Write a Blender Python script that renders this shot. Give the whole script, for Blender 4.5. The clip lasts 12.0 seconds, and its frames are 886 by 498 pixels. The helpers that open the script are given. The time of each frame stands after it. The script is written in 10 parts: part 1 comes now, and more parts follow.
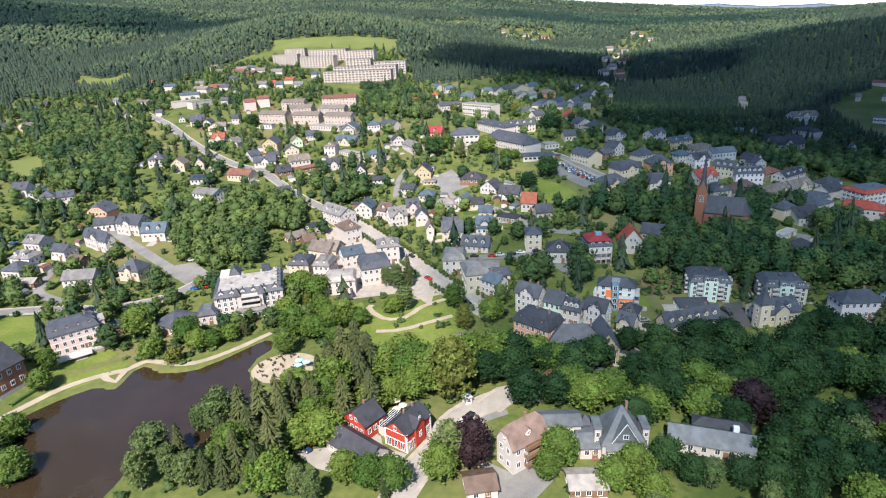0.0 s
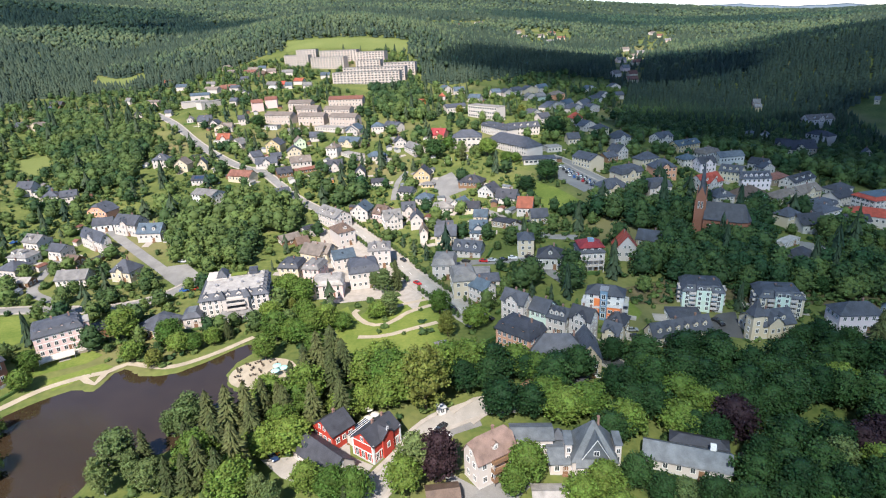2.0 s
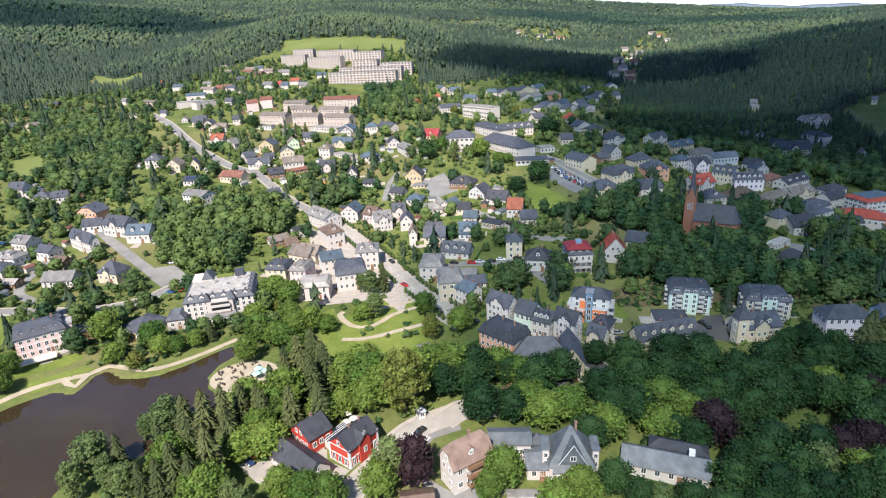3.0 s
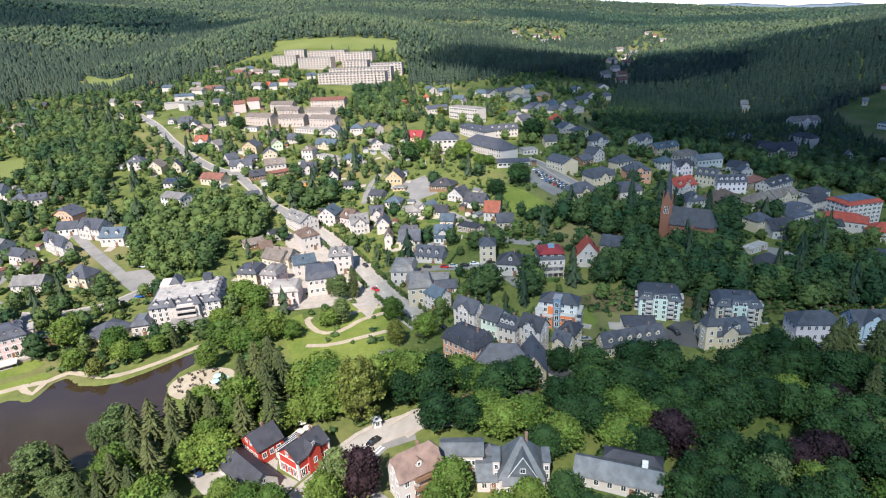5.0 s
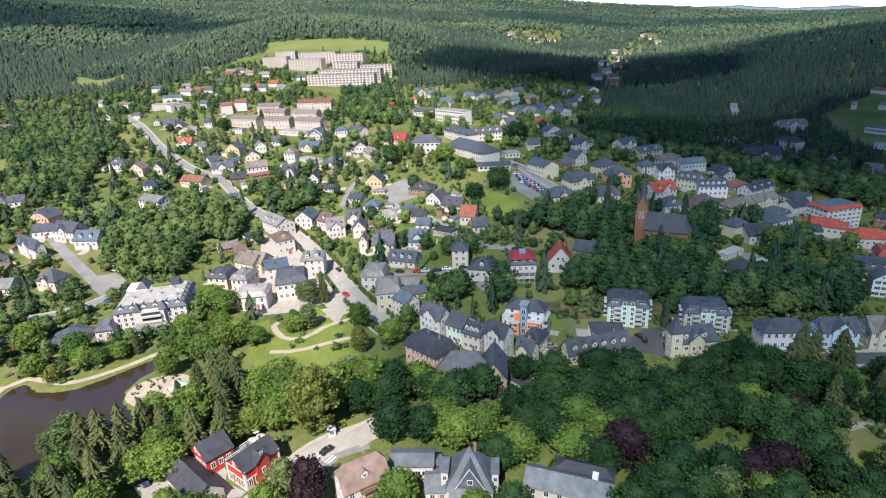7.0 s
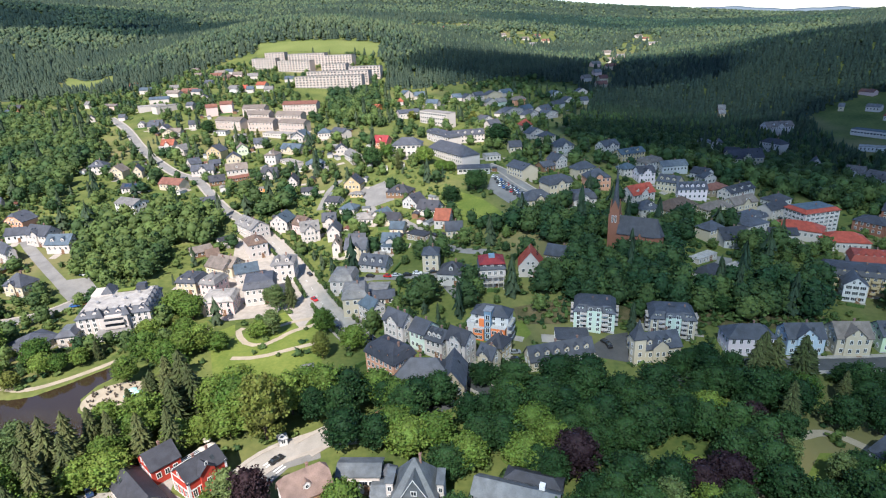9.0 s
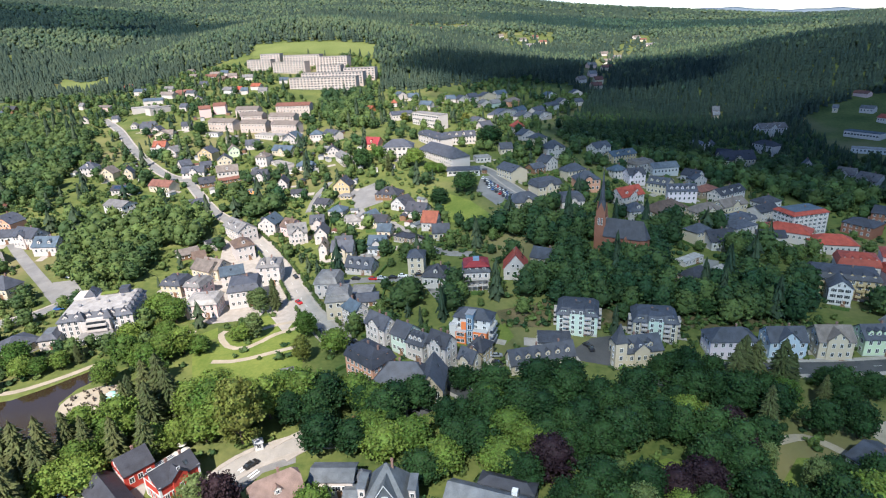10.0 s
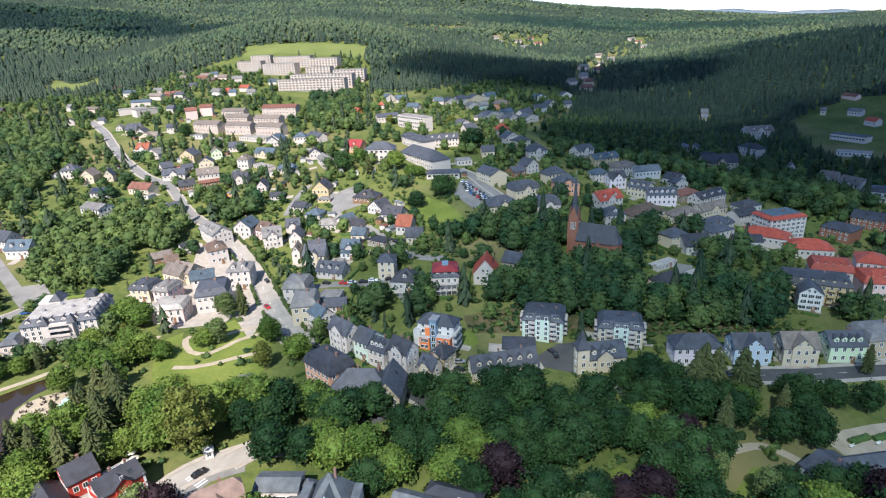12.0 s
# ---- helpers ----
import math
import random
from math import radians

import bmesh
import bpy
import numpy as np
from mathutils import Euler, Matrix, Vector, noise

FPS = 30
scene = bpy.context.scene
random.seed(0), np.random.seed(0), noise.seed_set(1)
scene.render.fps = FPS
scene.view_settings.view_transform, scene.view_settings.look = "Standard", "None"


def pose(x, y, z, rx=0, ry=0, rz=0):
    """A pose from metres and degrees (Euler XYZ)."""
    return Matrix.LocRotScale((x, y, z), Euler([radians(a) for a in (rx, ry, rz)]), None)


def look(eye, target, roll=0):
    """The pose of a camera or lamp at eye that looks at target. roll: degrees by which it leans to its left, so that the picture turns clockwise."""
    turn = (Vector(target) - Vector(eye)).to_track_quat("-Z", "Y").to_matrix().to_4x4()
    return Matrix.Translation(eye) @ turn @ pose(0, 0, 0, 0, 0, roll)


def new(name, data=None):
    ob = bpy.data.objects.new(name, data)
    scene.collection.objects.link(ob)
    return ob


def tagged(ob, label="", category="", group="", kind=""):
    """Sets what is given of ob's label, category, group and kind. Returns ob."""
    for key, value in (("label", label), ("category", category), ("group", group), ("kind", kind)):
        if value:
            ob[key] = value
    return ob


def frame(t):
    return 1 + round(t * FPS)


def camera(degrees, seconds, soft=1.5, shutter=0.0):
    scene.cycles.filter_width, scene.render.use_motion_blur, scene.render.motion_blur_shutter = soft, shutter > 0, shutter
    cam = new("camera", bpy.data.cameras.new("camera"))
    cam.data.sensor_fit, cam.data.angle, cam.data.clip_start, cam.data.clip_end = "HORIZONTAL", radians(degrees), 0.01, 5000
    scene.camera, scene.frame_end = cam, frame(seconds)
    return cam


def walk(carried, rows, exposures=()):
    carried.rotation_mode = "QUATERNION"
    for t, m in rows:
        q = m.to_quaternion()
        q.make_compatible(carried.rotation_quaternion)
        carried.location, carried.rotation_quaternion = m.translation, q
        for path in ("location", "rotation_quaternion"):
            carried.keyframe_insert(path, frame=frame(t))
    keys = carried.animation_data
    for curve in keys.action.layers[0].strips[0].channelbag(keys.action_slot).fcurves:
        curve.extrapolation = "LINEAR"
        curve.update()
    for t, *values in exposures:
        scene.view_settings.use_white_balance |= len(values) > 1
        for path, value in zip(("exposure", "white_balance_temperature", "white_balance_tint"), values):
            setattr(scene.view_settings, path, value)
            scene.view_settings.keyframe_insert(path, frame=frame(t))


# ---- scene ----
cam = camera(75.2, 12.0, 1.15)
PATH = [
    (0, (-5.595, 4.037, 104.823), (-5.393, 5.896, 104.112), -2.9),
    (0.5, (-2.543, 4.587, 104.882), (-2.365, 6.448, 104.172), -2.9),
    (1, (0.691, 5.177, 104.986), (0.848, 7.041, 104.277), -3.0),
    (1.5, (3.859, 5.714, 105.039), (4.005, 7.579, 104.33), -3.0),
    (2, (7.176, 6.288, 105.046), (7.318, 8.153, 104.339), -2.9),
    (2.5, (10.373, 6.631, 105.106), (10.512, 8.497, 104.399), -2.9),
    (3, (13.601, 7.184, 105.128), (13.738, 9.049, 104.42), -2.9),
    (5, (26.641, 9.105, 105.518), (26.776, 10.97, 104.809), -2.9),
    (5.5, (29.692, 9.379, 105.537), (29.827, 11.245, 104.83), -2.8),
    (6, (32.899, 9.706, 105.721), (33.036, 11.572, 105.014), -2.8),
    (6.5, (35.997, 10.056, 105.842), (36.134, 11.922, 105.135), -2.8),
    (7, (39.271, 10.314, 105.893), (39.408, 12.181, 105.187), -2.7),
    (9, (52.451, 11.364, 106.337), (52.591, 13.23, 105.633), -2.7),
    (9.5, (55.732, 11.346, 106.466), (55.872, 13.213, 105.763), -2.7),
    (10, (59.173, 11.551, 106.661), (59.313, 13.419, 105.959), -2.7),
    (10.5, (62.359, 11.581, 106.881), (62.498, 13.448, 106.178), -2.7),
    (11, (65.741, 11.805, 106.911), (65.881, 13.672, 106.21), -2.6),
    (11.5, (68.946, 12.022, 106.927), (69.087, 13.89, 106.228), -2.6),
    (12, (72.401, 12.319, 107.01), (72.542, 14.188, 106.311), -2.6),
]
walk(cam, [(t, look(eye, target, roll)) for t, eye, target, roll in PATH], [(0, 1.02, 5750, 15), (12, 1.05, 5650, 15)])

# ---- light ----
SUN_AZ, SUN_EL = radians(250), radians(48)      # azimuth of the sun from +x, anticlockwise
SUN_DIR = Vector((math.cos(SUN_AZ) * math.cos(SUN_EL), math.sin(SUN_AZ) * math.cos(SUN_EL), math.sin(SUN_EL)))
world = bpy.data.worlds.new("sky")
scene.world = world
world.use_nodes = True
wt = world.node_tree
wt.nodes.clear()
sky = wt.nodes.new("ShaderNodeTexSky")
sky.sky_type = "NISHITA"
sky.sun_disc = False
sky.sun_elevation = SUN_EL
sky.sun_rotation = math.pi / 2 - SUN_AZ
sky.altitude = 500
sky.air_density, sky.dust_density, sky.ozone_density = 1.0, 0.3, 2.0
bg = wt.nodes.new("ShaderNodeBackground")
bg.inputs["Strength"].default_value = 0.094
wo = wt.nodes.new("ShaderNodeOutputWorld")
wt.links.new(sky.outputs[0], bg.inputs["Color"])
wt.links.new(bg.outputs[0], wo.inputs["Surface"])
sun = new("sun", bpy.data.lights.new("sun", "SUN"))
sun.data.energy = 5.0
sun.data.angle = radians(0.6)
sun.data.color = (1.0, 0.875, 0.68)
sun.matrix_world = look(SUN_DIR * 3000, (0, 0, 0))
scene.view_settings.exposure = 1.0

# ---- materials ----
def links(m):
    t = m.node_tree
    return t, t.nodes, t.links


def mat(name, dark, light, scale=1.0, rough=0.85, fine=8.0, bump=0.0, bump_scale=20.0, spec=0.3, metal=0.0, vary=0.0, coords="Object", stain=0.0):
    """Two-scale noise between two colours, with optional relief and a tint that differs from thing to thing."""
    m = bpy.data.materials.new(name)
    m.use_nodes = True
    t, n, l = links(m)
    p = n["Principled BSDF"]
    p.inputs["Roughness"].default_value = rough
    p.inputs["Specular IOR Level"].default_value = spec
    p.inputs["Metallic"].default_value = metal
    tc = n.new("ShaderNodeTexCoord")
    a = n.new("ShaderNodeTexNoise")
    a.inputs["Scale"].default_value = scale
    a.inputs["Detail"].default_value = 4
    b = n.new("ShaderNodeTexNoise")
    b.inputs["Scale"].default_value = scale * fine
    b.inputs["Detail"].default_value = 3
    mixf = n.new("ShaderNodeMath")
    mixf.operation = "MULTIPLY_ADD"
    mixf.inputs[1].default_value = 0.6
    half = n.new("ShaderNodeMath")
    half.operation = "MULTIPLY"
    half.inputs[1].default_value = 0.4
    ramp = n.new("ShaderNodeValToRGB")
    ramp.color_ramp.elements[0].position, ramp.color_ramp.elements[0].color = 0.36, (*dark, 1)
    ramp.color_ramp.elements[1].position, ramp.color_ramp.elements[1].color = 0.64, (*light, 1)
    for x in (a, b):
        l.new(tc.outputs[coords], x.inputs["Vector"])
    l.new(b.outputs["Fac"], half.inputs[0])
    l.new(a.outputs["Fac"], mixf.inputs[0])
    l.new(half.outputs[0], mixf.inputs[2])
    l.new(mixf.outputs[0], ramp.inputs["Fac"])
    out = ramp.outputs["Color"]
    if vary:
        oi = n.new("ShaderNodeObjectInfo")
        hsv = n.new("ShaderNodeHueSaturation")
        mr = n.new("ShaderNodeMapRange")
        mr.inputs["To Min"].default_value, mr.inputs["To Max"].default_value = 1 - vary, 1 + vary
        l.new(oi.outputs["Random"], mr.inputs["Value"])
        l.new(mr.outputs[0], hsv.inputs["Value"])
        l.new(out, hsv.inputs["Color"])
        out = hsv.outputs["Color"]
    if stain:
        s = n.new("ShaderNodeTexNoise")
        s.inputs["Scale"].default_value = 0.35
        s.inputs["Detail"].default_value = 6
        sr = n.new("ShaderNodeMapRange")
        sr.inputs["From Min"].default_value, sr.inputs["From Max"].default_value = 0.42, 0.75
        sr.inputs["To Min"].default_value, sr.inputs["To Max"].default_value = 1.0, 1.0 - stain
        mul = n.new("ShaderNodeHueSaturation")
        l.new(tc.outputs[coords], s.inputs["Vector"])
        l.new(s.outputs["Fac"], sr.inputs["Value"])
        l.new(sr.outputs[0], mul.inputs["Value"])
        l.new(out, mul.inputs["Color"])
        out = mul.outputs["Color"]
    l.new(out, p.inputs["Base Color"])
    if bump:
        bt = n.new("ShaderNodeTexNoise")
        bt.inputs["Scale"].default_value = bump_scale
        bt.inputs["Detail"].default_value = 4
        bn = n.new("ShaderNodeBump")
        bn.inputs["Strength"].default_value = bump
        bn.inputs["Distance"].default_value = 0.1
        l.new(tc.outputs[coords], bt.inputs["Vector"])
        l.new(bt.outputs["Fac"], bn.inputs["Height"])
        l.new(bn.outputs[0], p.inputs["Normal"])
    return m


def foliage(name, dark, light, by_object, hue=0.014, val=0.27, grain=1.7, speckle=0.38):
    """Leaves: tint from tree to tree, small changes from clump to clump, a little light let through."""
    m = bpy.data.materials.new(name)
    m.use_nodes = True
    t, n, l = links(m)
    p = n["Principled BSDF"]
    p.inputs["Roughness"].default_value = 0.65
    p.inputs["Specular IOR Level"].default_value = 0.25
    geo = n.new("ShaderNodeNewGeometry")
    if by_object:
        src = n.new("ShaderNodeObjectInfo").outputs["Random"]
    else:
        at = n.new("ShaderNodeAttribute")
        at.attribute_name = "tint"
        src = at.outputs["Fac"]
    mix = n.new("ShaderNodeMix")
    mix.data_type = "RGBA"
    mix.inputs["A"].default_value, mix.inputs["B"].default_value = (*dark, 1), (*light, 1)
    l.new(src, mix.inputs["Factor"])
    hsv = n.new("ShaderNodeHueSaturation")
    mr = n.new("ShaderNodeMapRange")
    mr.inputs["To Min"].default_value, mr.inputs["To Max"].default_value = 1 - val, 1 + val
    mh = n.new("ShaderNodeMapRange")
    mh.inputs["To Min"].default_value, mh.inputs["To Max"].default_value = 0.5 - hue, 0.5 + hue
    l.new(geo.outputs["Random Per Island"], mr.inputs["Value"])
    l.new(geo.outputs["Random Per Island"], mh.inputs["Value"])
    l.new(mr.outputs[0], hsv.inputs["Value"])
    l.new(mh.outputs[0], hsv.inputs["Hue"])
    l.new(mix.outputs["Result"], hsv.inputs["Color"])
    tc = n.new("ShaderNodeTexCoord")
    nz = n.new("ShaderNodeTexNoise")
    nz.inputs["Scale"].default_value, nz.inputs["Detail"].default_value, nz.inputs["Roughness"].default_value = grain, 3, 0.7
    nr = n.new("ShaderNodeMapRange")
    nr.inputs["From Min"].default_value, nr.inputs["From Max"].default_value = 0.34, 0.66
    nr.inputs["To Min"].default_value, nr.inputs["To Max"].default_value = 1 - speckle, 1 + speckle
    leafy = n.new("ShaderNodeHueSaturation")
    bp = n.new("ShaderNodeBump")
    bp.inputs["Strength"].default_value, bp.inputs["Distance"].default_value = 0.9, 0.35
    l.new(tc.outputs["Object"], nz.inputs["Vector"])
    l.new(nz.outputs["Fac"], nr.inputs["Value"])
    l.new(nz.outputs["Fac"], bp.inputs["Height"])
    l.new(bp.outputs[0], p.inputs["Normal"])
    l.new(nr.outputs[0], leafy.inputs["Value"])
    l.new(hsv.outputs["Color"], leafy.inputs["Color"])
    hsv = leafy
    l.new(hsv.outputs["Color"], p.inputs["Base Color"])
    tr = n.new("ShaderNodeBsdfTranslucent")
    l.new(hsv.outputs["Color"], tr.inputs["Color"])
    ms = n.new("ShaderNodeMixShader")
    ms.inputs[0].default_value = 0.24
    l.new(p.outputs[0], ms.inputs[1])
    l.new(tr.outputs[0], ms.inputs[2])
    l.new(ms.outputs[0], n["Material Output"].inputs["Surface"])
    return m


LEAF = foliage("leaf_broad", (0.058, 0.112, 0.018), (0.144, 0.202, 0.034), True)
LEAF_YELLOW = foliage("leaf_yellow_green", (0.120, 0.142, 0.028), (0.165, 0.180, 0.036), True)
LEAF_SILVER = foliage("leaf_silver", (0.080, 0.122, 0.040), (0.130, 0.170, 0.056), True)
# Dark lime leaves, with the park's cloud shade put into the colour as well.
LEAF_DARK_SHADE = foliage("leaf_dark_shade", (0.012, 0.038, 0.011), (0.038, 0.080, 0.021), True)
LEAF_PURPLE = foliage("leaf_purple", (0.020, 0.010, 0.015), (0.030, 0.016, 0.020), True)
NEEDLE = foliage("needle_spruce", (0.040, 0.060, 0.020), (0.096, 0.110, 0.038), True)
LEAF_STUFF = foliage("leaf_wood", (0.024, 0.060, 0.022), (0.118, 0.168, 0.044), False, 0.010, 0.16, speckle=0.22)
NEEDLE_STUFF = foliage("needle_wood", (0.026, 0.054, 0.030), (0.066, 0.094, 0.046), False, 0.010, 0.16, speckle=0.22)
# Far hill woods: haze blue put into both colours, cloud shade into the spruce.
NEEDLE_HILL_HAZE = foliage("needle_hill_haze", (0.024, 0.046, 0.034), (0.056, 0.082, 0.050), False, 0.010, 0.10, speckle=0.15)
LEAF_HILL_HAZE = foliage("leaf_hill_haze", (0.050, 0.088, 0.050), (0.108, 0.142, 0.068), False, 0.010, 0.10, speckle=0.15)
HEDGE = mat("hedge_leaf", (0.03, 0.07, 0.015), (0.08, 0.13, 0.03), 1.5, 0.8, 5, 0.8, 6)
BARK = mat("bark", (0.05, 0.035, 0.025), (0.12, 0.09, 0.065), 2.0, 0.95, 6, 0.5, 12)
BIRCH = mat("bark_pale", (0.3, 0.28, 0.25), (0.6, 0.58, 0.54), 2.0, 0.9, 6)
GLASS = mat("window_glass", (0.02, 0.025, 0.03), (0.05, 0.06, 0.07), 0.6, 0.08, 3, spec=0.9)
FRAME = mat("window_frame_white", (0.62, 0.62, 0.6), (0.75, 0.75, 0.73), 3, 0.5)
ASPHALT = mat("asphalt", (0.16, 0.158, 0.152), (0.24, 0.235, 0.225), 0.12, 0.9, 25, 0.2, 30, stain=0.15)
ASPHALT_PALE = mat("asphalt_worn", (0.27, 0.255, 0.23), (0.36, 0.335, 0.30), 0.12, 0.9, 25, 0.2, 30, stain=0.15)
ASPHALT_DARK = mat("asphalt_dark", (0.05, 0.052, 0.055), (0.085, 0.085, 0.085), 0.15, 0.9, 25, 0.2, 30)
PAVING = mat("paving_slabs", (0.27, 0.245, 0.212), (0.38, 0.345, 0.305), 0.4, 0.9, 16, 0.2, 20)
SAND = mat("sand_path", (0.29, 0.25, 0.185), (0.40, 0.345, 0.26), 0.3, 0.95, 14, 0.2, 20)
KERB = mat("kerb_stone", (0.3, 0.3, 0.29), (0.42, 0.41, 0.4), 1, 0.9)
ROAD_PAINT = mat("road_paint", (0.6, 0.6, 0.58), (0.75, 0.75, 0.73), 1.0, 0.8, 12)
TIN = mat("roof_tin", (0.28, 0.29, 0.3), (0.42, 0.43, 0.44), 0.5, 0.5, 6, spec=0.5)
METAL = mat("metal_grey", (0.18, 0.18, 0.19), (0.28, 0.28, 0.29), 1, 0.45, 5, spec=0.5)
SOLAR = mat("solar_panel", (0.015, 0.03, 0.06), (0.03, 0.05, 0.09), 1, 0.15, 3, spec=0.8)
TIMBER = mat("timber_brown", (0.12, 0.07, 0.04), (0.24, 0.14, 0.08), 1.2, 0.8, 10, 0.3, 15)
CANVAS = mat("canvas_cream", (0.46, 0.43, 0.37), (0.56, 0.53, 0.46), 1, 0.8)

WALLS = {}
WALL_COLOURS = {
    "white": (0.50, 0.455, 0.42), "cream": (0.52, 0.45, 0.33), "pink": (0.62, 0.46, 0.43), "grey": (0.45, 0.44, 0.42),
    "yellow": (0.46, 0.365, 0.21), "orange": (0.60, 0.27, 0.09), "red": (0.42, 0.055, 0.035), "mint": (0.50, 0.60, 0.51),
    "blue": (0.42, 0.50, 0.56), "lavender": (0.66, 0.58, 0.61), "peach": (0.62, 0.33, 0.21), "brick": (0.25, 0.115, 0.075),
    "stone": (0.30, 0.25, 0.19), "green": (0.52, 0.62, 0.42), "brown": (0.20, 0.12, 0.07), "palegrey": (0.58, 0.57, 0.55), "stone_warm": (0.40, 0.33, 0.23), "chimney": (0.24, 0.15, 0.12), "panel": (0.44, 0.37, 0.325),
}
ROOFS = {}
ROOF_COLOURS = {
    "slate": (0.060, 0.066, 0.082), "dark": (0.040, 0.042, 0.052), "blue": (0.062, 0.088, 0.115), "red": (0.30, 0.058, 0.034), "grey": (0.17, 0.165, 0.16),
    "brown": (0.115, 0.080, 0.060), "crimson": (0.22, 0.026, 0.030), "orange": (0.27, 0.078, 0.040), "pale": (0.26, 0.245, 0.225), "rust": (0.17, 0.075, 0.052), "clay": (0.185, 0.128, 0.105), "taupe": (0.16, 0.135, 0.115), "deck": (0.36, 0.34, 0.315), "bluegrey": (0.115, 0.128, 0.140),
}


def wall_mat(key):
    if key not in WALLS:
        c = WALL_COLOURS[key]
        WALLS[key] = mat("plaster_" + key, [v * 0.86 for v in c], [min(1, v * 1.08) for v in c], 0.35, 0.9, 14, 0.15, 25, 0.2, stain=0.14)
    return WALLS[key]


def roof_mat(key):
    """Slate or tile courses: fine bands up the slope, uneven from place to place."""
    if key not in ROOFS:
        c = ROOF_COLOURS[key]
        m = mat("roof_" + key, [v * 0.72 for v in c], [v * 1.3 for v in c], 0.5, 0.62, 12, 0, 20, 0.4, vary=0.14, stain=0.22)
        t, n, l = links(m)
        tc = n.new("ShaderNodeTexCoord")
        br = n.new("ShaderNodeTexBrick")
        br.inputs["Scale"].default_value = 1.0
        br.inputs["Brick Width"].default_value, br.inputs["Row Height"].default_value = 0.4, 0.34
        br.inputs["Mortar Size"].default_value = 0.03
        mp = n.new("ShaderNodeMapping")
        mp.inputs["Rotation"].default_value = (0.9, 0, 0)
        bn = n.new("ShaderNodeBump")
        bn.inputs["Strength"].default_value, bn.inputs["Distance"].default_value = 0.5, 0.05
        l.new(tc.outputs["Object"], mp.inputs["Vector"])
        l.new(mp.outputs[0], br.inputs["Vector"])
        l.new(br.outputs["Fac"], bn.inputs["Height"])
        bn.invert = True
        l.new(bn.outputs[0], n["Principled BSDF"].inputs["Normal"])
        ROOFS[key] = m
    return ROOFS[key]


def ground_mat():
    """Meadow grass with mown, dry and earthy patches, at several scales."""
    m = mat("grass_ground", (0.062, 0.092, 0.025), (0.145, 0.162, 0.048), 0.035, 0.95, 14, 0.4, 3.0, 0.1)
    t, n, l = links(m)
    p = n["Principled BSDF"]
    src = p.inputs["Base Color"].links[0].from_socket
    tc = n.new("ShaderNodeTexCoord")
    big = n.new("ShaderNodeTexNoise")
    big.inputs["Scale"].default_value, big.inputs["Detail"].default_value = 0.012, 5
    r = n.new("ShaderNodeMapRange")
    r.inputs["From Min"].default_value, r.inputs["From Max"].default_value = 0.52, 0.7
    mix = n.new("ShaderNodeMix")
    mix.data_type = "RGBA"
    mix.inputs["B"].default_value = (0.18, 0.16, 0.075, 1)
    l.new(tc.outputs["Object"], big.inputs["Vector"])
    l.new(big.outputs["Fac"], r.inputs["Value"])
    l.new(r.outputs[0], mix.inputs["Factor"])
    l.new(src, mix.inputs["A"])
    l.new(mix.outputs["Result"], p.inputs["Base Color"])
    return m


GRASS = ground_mat()
SCRUB = mat("scrub_ground", (0.055, 0.060, 0.025), (0.15, 0.12, 0.065), 0.25, 0.95, 10, 0.5, 2.0, 0.1)
POOL_TILE = mat("pool_water", (0.10, 0.32, 0.42), (0.14, 0.40, 0.50), 0.8, 0.1, 4, 0.1, 3, 0.5)
TERRACOTTA = mat("terracotta_paving", (0.24, 0.12, 0.09), (0.36, 0.20, 0.16), 0.6, 0.85, 10, 0.2, 6)
ORANGE_RENDER = mat("orange_render", (0.62, 0.17, 0.05), (0.72, 0.22, 0.07), 0.5, 0.8, 10, 0.1, 20)
TOWER_BLUE = mat("blue_metal_cladding", (0.12, 0.20, 0.29), (0.18, 0.27, 0.36), 0.6, 0.4, 8, spec=0.5)
LAWN = mat("lawn", (0.095, 0.138, 0.026), (0.170, 0.200, 0.046), 0.08, 0.95, 12, 0.3, 4.0, 0.1)
MEADOW = mat("hay_meadow", (0.11, 0.14, 0.040), (0.155, 0.18, 0.058), 0.02, 0.95, 30, 0.3, 3.0, 0.1)
EARTH = mat("forest_floor", (0.025, 0.035, 0.012), (0.05, 0.06, 0.022), 0.1, 0.95, 10, 0.4, 2.0, 0.1)
WATER = mat("pond_water", (0.030, 0.020, 0.012), (0.038, 0.026, 0.016), 0.05, 0.06, 4, 0.04, 1.2, 0.5)


# ---- land ----
BASE_LEVEL = 0.4
# hills: centre x, y, spread, height
HILLS_NEAR = [
    (-210, 100, 60, 3.2), (-100, 100, 60, -1.3), (0, 100, 60, -2.3), (100, 100, 60, -1.8),
    (200, 100, 60, -5.5), (-210, 185, 60, 3.5), (-100, 185, 60, -2.6), (0, 185, 60, 2.3),
    (100, 185, 60, -6.2), (200, 185, 60, -2.2), (-210, 270, 60, -9.0), (-100, 270, 60, -0.2),
    (0, 270, 60, -8.4), (100, 270, 60, 4.9), (200, 270, 60, 2.8), (-210, 355, 60, 0.1),
    (-100, 355, 60, 1.7), (0, 355, 60, -3.6), (100, 355, 60, 2.9), (200, 355, 60, -3.8),
]
